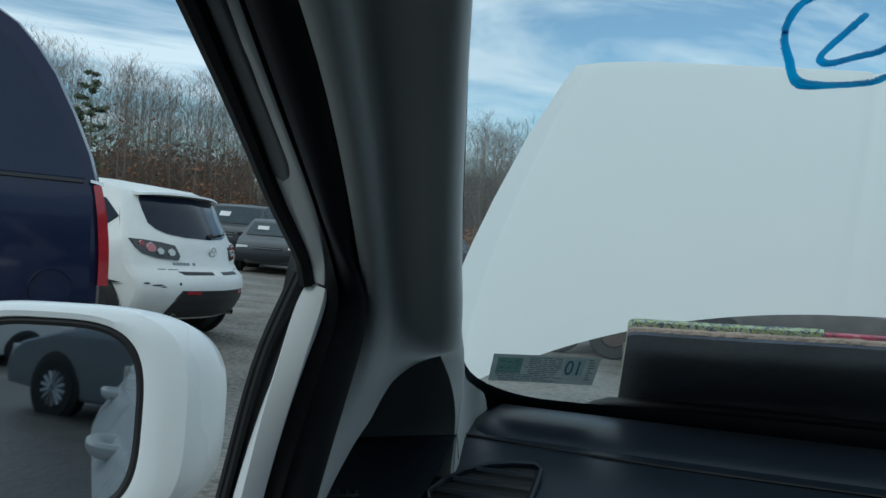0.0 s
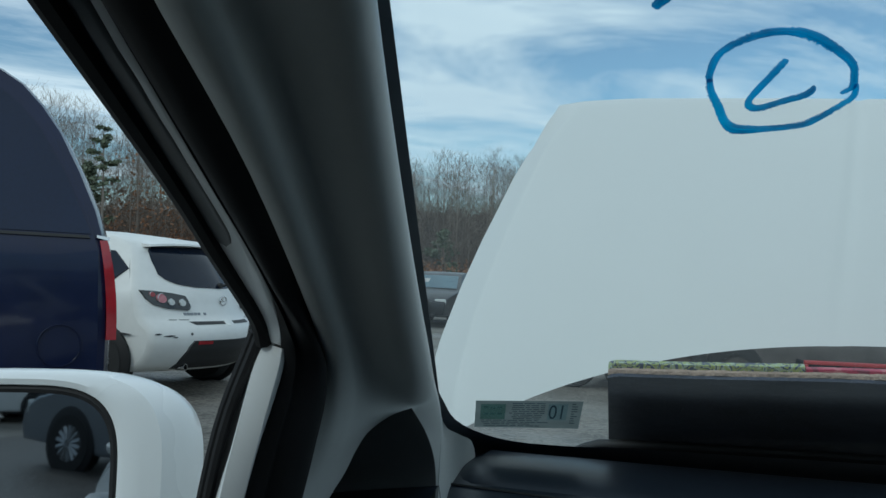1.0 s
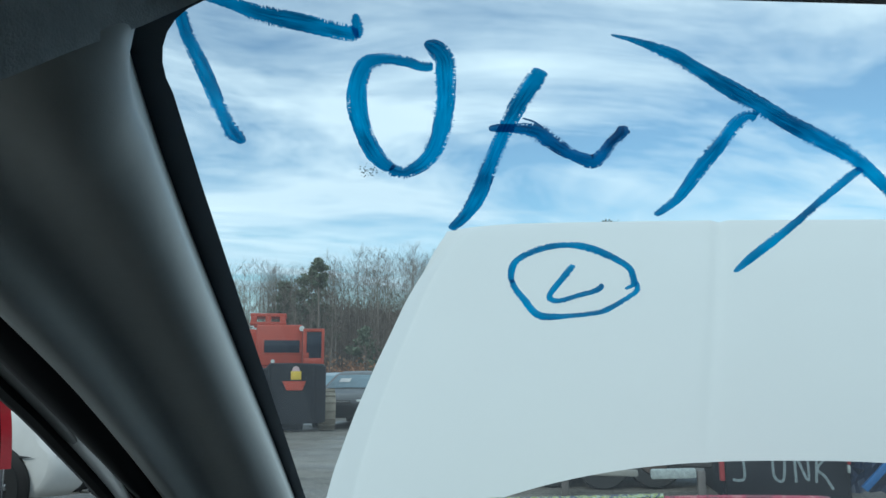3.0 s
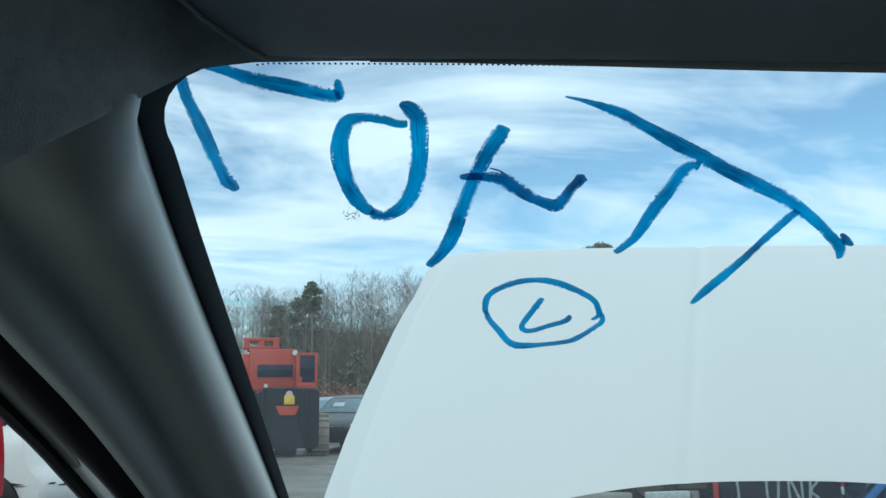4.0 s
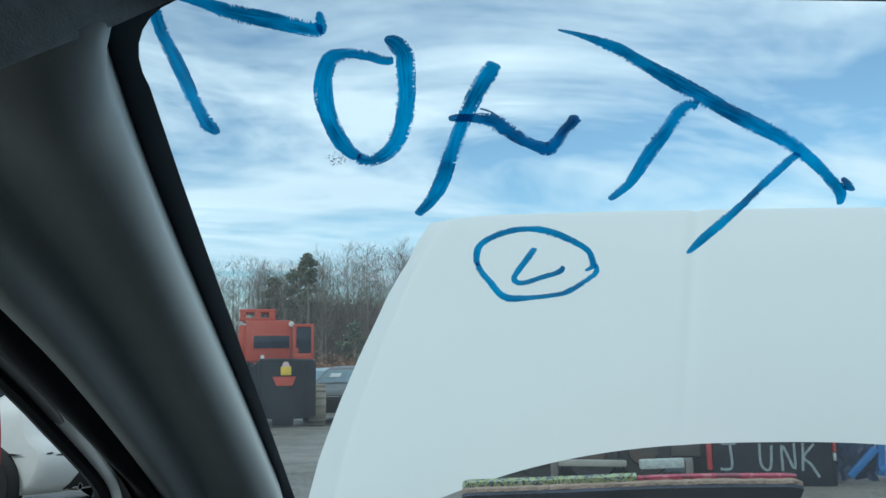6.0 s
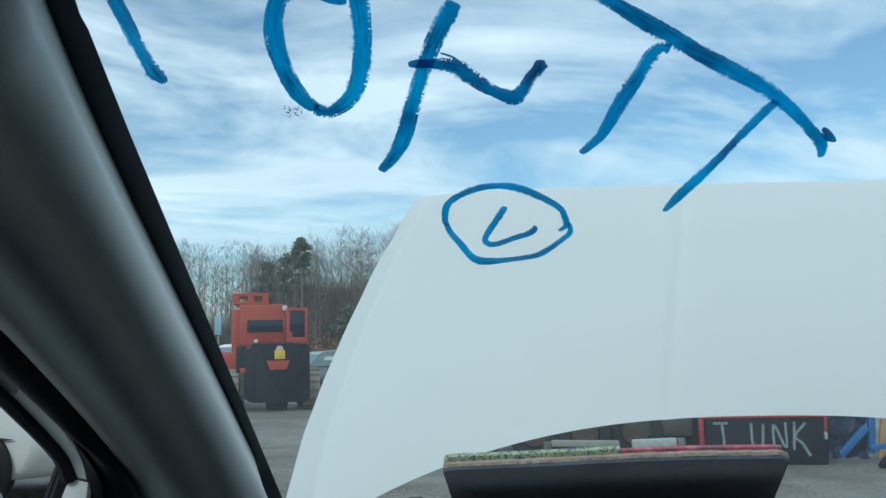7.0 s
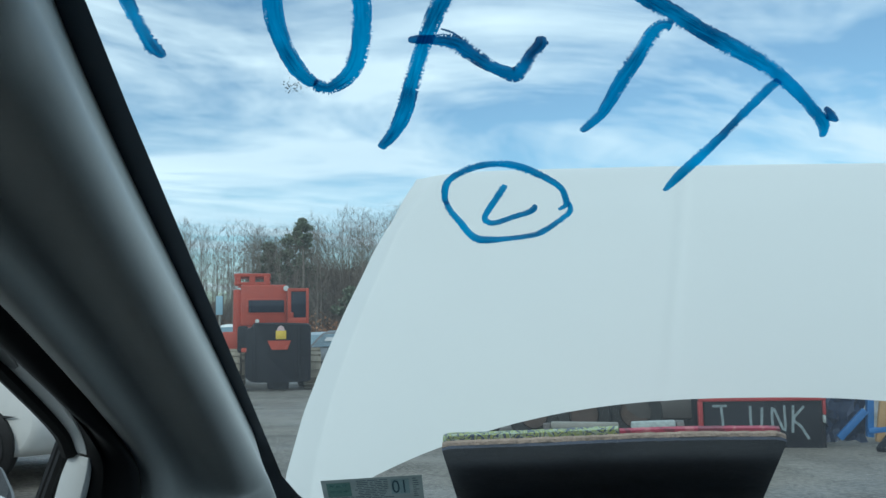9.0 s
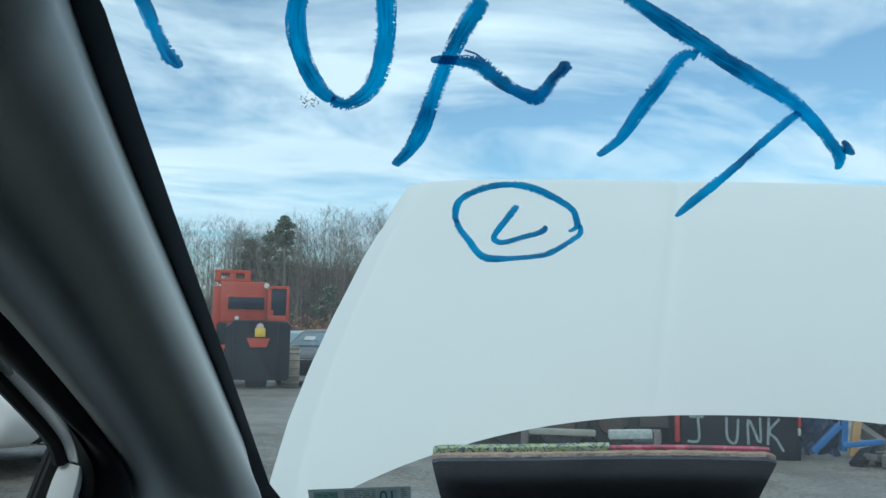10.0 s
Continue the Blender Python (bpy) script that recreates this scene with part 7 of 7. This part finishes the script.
    part("badge_shield", prism([(-0.54, 1.50, 1.18), (0.00, 1.50, 1.18), (-0.10, 1.50, 0.97), (-0.46, 1.50, 0.97)], (0, 0.012, 0)), M["orange"], plate, "orange shield-shaped plate")
    part("side_marker", box((0.12, 0.03, 0.10), (0.53, 1.47, 0.97), 0.01), M["orange"], plate)
    part("drawbar", box((0.5, 0.4, 0.40), (-0.25, 1.1, 0.24), 0.06), M["machine_black"], c)
    part("frame", box((0.9, 3.2, 0.5), (0.05, -0.2, 0.85), 0.05), M["machine_black"], c)
    part("engine_hood", box((1.0, 1.4, 0.8), (0.35, -2.0, 1.45), 0.06), M["orange"], c)
    part("fender", box((0.42, 1.1, 0.46), (0.95, -0.5, 1.18), 0.05), M["orange"], c)
    part("hydraulic_tank", box((0.24, 0.5, 0.62), (0.58, 0.9, 1.22), 0.05), M["machine_black"], c)
    for sx, x in ((-1, -1.06), (1, 0.84)):
        for y in (0.55, -1.9):
            w = part("wheel", disc(0.48, 0.40, (x, y, 0.48), "x", 30, inner=0.22), M["mud"], c, "dried-mud coated tyre")
            part("rim", disc(0.23, 0.30, (x, y, 0.48), "x", 20), M["orange"], w)
            for k in range(16):
                a = 2 * math.pi * k / 16
                part("lug", box((0.38, 0.05, 0.022), (x, y + 0.483 * math.cos(a), 0.485 + 0.483 * math.sin(a)), 0.01, Matrix.Rotation(a, 3, "X")), M["mud"], w)


make_skidder()
sign = thing("yard_sign", "small pale blue sign on a post", "sign", on_yard(-11.85, 28.0, 0))
part("post", box((0.06, 0.06, 2.6), (0, 0, 1.3), 0.01), M["concrete"], sign)
part("panel", box((0.25, 0.03, 0.66), (0, -0.05, 2.42), 0.01), M["sign_blue"], sign)


# ---- scrap row beyond the raised hood ----
def make_scrap():
    r = random.Random(77)
    gx = lambda x, y, z: (x, y, ground_z(x, y) + z)
    Y = 9.3
    box_ = thing("scrap_bin", "black steel panel with a red frame and pale sprayed letters", "bin", Matrix.Translation((1.87, Y, ground_z(1.87, Y) - 0.075)))
    part("panel", box((1.20, 0.05, 0.54), (0, 0, 0.30), 0.015), M["machine_black"], box_, "black steel panel")
    part("side_panel", box((0.05, 1.1, 0.54), (-0.62, 0.55, 0.30), 0.01), M["machine_black"], box_)
    part("side_panel", box((0.05, 1.1, 0.54), (0.62, 0.55, 0.30), 0.01), M["machine_black"], box_)
    part("frame_bar", box((1.30, 0.07, 0.04), (0, -0.01, 0.588), 0.01), M["red_paint"], box_, "red top rail")
    part("frame_bar", box((0.05, 0.07, 0.32), (-0.635, -0.012, 0.41), 0.01), M["red_paint"], box_, "red corner post")
    part("frame_bar", box((0.03, 0.06, 0.16), (0.630, -0.012, 0.50), 0.008), M["red_paint"], box_, "red corner post")
    part("bracket", box((0.028, 0.05, 0.08), (0.628, -0.012, 0.375), 0.008), M["chalk"], box_, "pale scraped bracket")
    letters = {"J": [[(0.02, 0.30), (0.17, 0.30)], [(0.11, 0.30), (0.12, 0.06), (0.06, 0.02), (0.0, 0.03)]],
               "U": [[(0.0, 0.30), (0.0, 0.10), (0.04, 0.02), (0.10, 0.04), (0.12, 0.28)]],
               "N": [[(0.0, 0.0), (0.01, 0.28), (0.14, 0.02), (0.15, 0.30)]],
               "K": [[(0.0, 0.0), (0.02, 0.30)], [(0.15, 0.29), (0.02, 0.15), (0.10, 0.07), (0.19, -0.07)]]}
    for ch, x0 in (("J", -0.53), ("U", -0.12), ("N", 0.10), ("K", 0.30)):
        bm = bmesh.new()
        for line in letters[ch]:
            tube([(x0 + p.x * (0.85 if ch in "NK" else 1.0), -0.027, 0.235 + p.y * 0.95) for p in smooth_line([(a, b, 0) for a, b in line], 14)], 0.014, 6, bm)
        for v in bm.verts:
            v.co.y = -0.027 + (v.co.y + 0.027) * 0.12
        part("letter", bm, M["sprayed"], box_, "pale sprayed letter " + ch)
    # crumpled blue panels
    blue = thing("blue_scrap", "crumpled blue sheet metal with a bright blue strut", "scrap", Matrix.Translation(gx(2.74, Y + 0.1, 0)))
    rows = []
    for j in range(9):
        rows.append([(-0.24 + 0.065 * i + 0.012 * r.uniform(-1, 1), 0.06 * r.uniform(-1, 1), 0.06 + 0.080 * j + 0.02 * r.uniform(-1, 1)) for i in range(8)])
    bm = loft(rows, closed=False)
    bmesh.ops.solidify(bm, geom=bm.faces[:], thickness=0.02)
    part("sheet", bm, M["dark_blue"], blue, smooth=False)
    part("strut", box((0.40, 0.05, 0.075), (0.03, -0.12, 0.25), 0.01, Matrix.Rotation(-0.80, 3, "Y")), M["blue_paint"], blue, "bright blue strut")
    part("bracket", box((0.07, 0.08, 0.62), (0.235, -0.06, 0.42), 0.012, Matrix.Rotation(0.06, 3, "Y")), M["blue_paint"], blue)
    part("bracket_head", box((0.20, 0.08, 0.06), (0.15, -0.06, 0.70), 0.012), M["blue_paint"], blue)
    part("lamp_shell", disc(0.065, 0.05, (0.165, -0.10, 0.60), "y", 16), M["chalk"], blue, "pale round lamp shell")
    part("cross_bar", box((0.42, 0.06, 0.06), (0.40, -0.1, 0.20), 0.01, Matrix.Rotation(-0.10, 3, "Y")), M["blue_paint"], blue)
    plank = thing("plank", "yellowish wooden plank standing upright", "plank", Matrix.Translation(gx(3.09, Y, 0)))
    part("board", box((0.085, 0.05, 0.64), (0, 0, 0.38), 0.008, Matrix.Rotation(0.16, 3, "Y")), M["wood"], plank)
    for k in range(9):
        x, y = r.uniform(2.6, 4.6), r.uniform(8.9, 9.15) if k < 4 else r.uniform(9.5, 10.2)
        b = thing("scrap_piece", "dark crumpled piece of sheet metal", "scrap", Matrix.Translation((x, y, ground_z(x, y))), "scrap pieces")
        bm = box((r.uniform(0.25, 0.5), r.uniform(0.06, 0.2), r.uniform(0.05, 0.16)), (0, 0, 0.08 if k < 4 else r.uniform(0.2, 0.5)), 0.015, Euler((r.uniform(-0.5, 0.5), r.uniform(-0.3, 0.3), r.uniform(0, 3))).to_matrix())
        part("metal", bm, M["scrap"] if k % 3 else M["machine_black"], b)
    barrel = thing("rusty_tank", "rust-brown crushed tank lying on scrap", "scrap", Matrix.Translation(gx(4.0, Y + 0.2, 0)))
    part("shell", disc(0.32, 0.9, (0, 0, 0.36), "x", 20), M["rust"], barrel)
    # tyre row and pipes left of the bin
    for k, (x, y, z, rad) in enumerate(((-0.55, 9.9, 0.30, 0.30), (0.02, 9.8, 0.31, 0.31), (0.60, 9.9, 0.33, 0.32), (-1.2, 10.0, 0.30, 0.30), (-1.8, 10.1, 0.30, 0.30))):
        t = thing("old_tyre", "worn old tyre with a rusty rim, standing in the scrap row", "tyre", Matrix.Translation((x, y, ground_z(x, y))), "scrap tyres")
        ty = part("tread", disc(rad, 0.22, (0, 0, z), "y", 24, inner=rad * 0.55), M["tyre"], t)
        part("rim", disc(rad * 0.56, 0.12, (0, 0.01, z), "y", 18), M["rust"], t)
    for k in range(16):
        x, y = r.uniform(-2.6, 1.0), r.uniform(9.4, 10.6)
        b = thing("scrap_piece", "bent piece of rusty scrap metal", "scrap", Matrix.Translation((x, y, ground_z(x, y))), "scrap pieces")
        ln = r.uniform(0.25, 0.7)
        bm = box((ln, r.uniform(0.06, 0.2), r.uniform(0.05, 0.22)), (0, 0, r.uniform(0.1, 0.5)), 0.015, Euler((r.uniform(-0.6, 0.6), r.uniform(-0.8, 0.8), r.uniform(0, 3))).to_matrix())
        part("metal", bm, M["scrap"] if k % 3 else M["rust"], b)
    beam = thing("white_beam", "pale dented metal beam lying on the ground", "beam", Matrix.Translation((0.3, 9.15, ground_z(0.3, 9.15))))
    part("beam_body", box((0.72, 0.08, 0.07), (-0.30, 0, 0.255), 0.02, Matrix.Rotation(0.02, 3, "Y")), M["concrete"], beam)
    part("beam_body", box((0.46, 0.10, 0.10), (0.42, 0, 0.245), 0.02, Matrix.Rotation(-0.03, 3, "Y")), M["chalk"], beam)
    part("beam_leg", box((0.08, 0.08, 0.28), (-0.7, 0, 0.14), 0.01), M["scrap"], beam)
    part("beam_leg", box((0.08, 0.08, 0.28), (0.7, 0, 0.14), 0.01), M["scrap"], beam)
    car = thing("crushed_car", "crushed dark car body with torn grey panels", "car", on_yard(0.9, 10.6, 85))
    part("hulk", Shape([(1.9, 0.2), (1.95, 0.55), (1.4, 0.72), (0.9, 0.78), (0.4, 0.95), (-0.6, 0.98), (-1.2, 0.80), (-1.9, 0.70), (-1.95, 0.25)], 1.6, 0.7, 0.3).body(), M["scrap"], car, angle=30)


make_scrap()
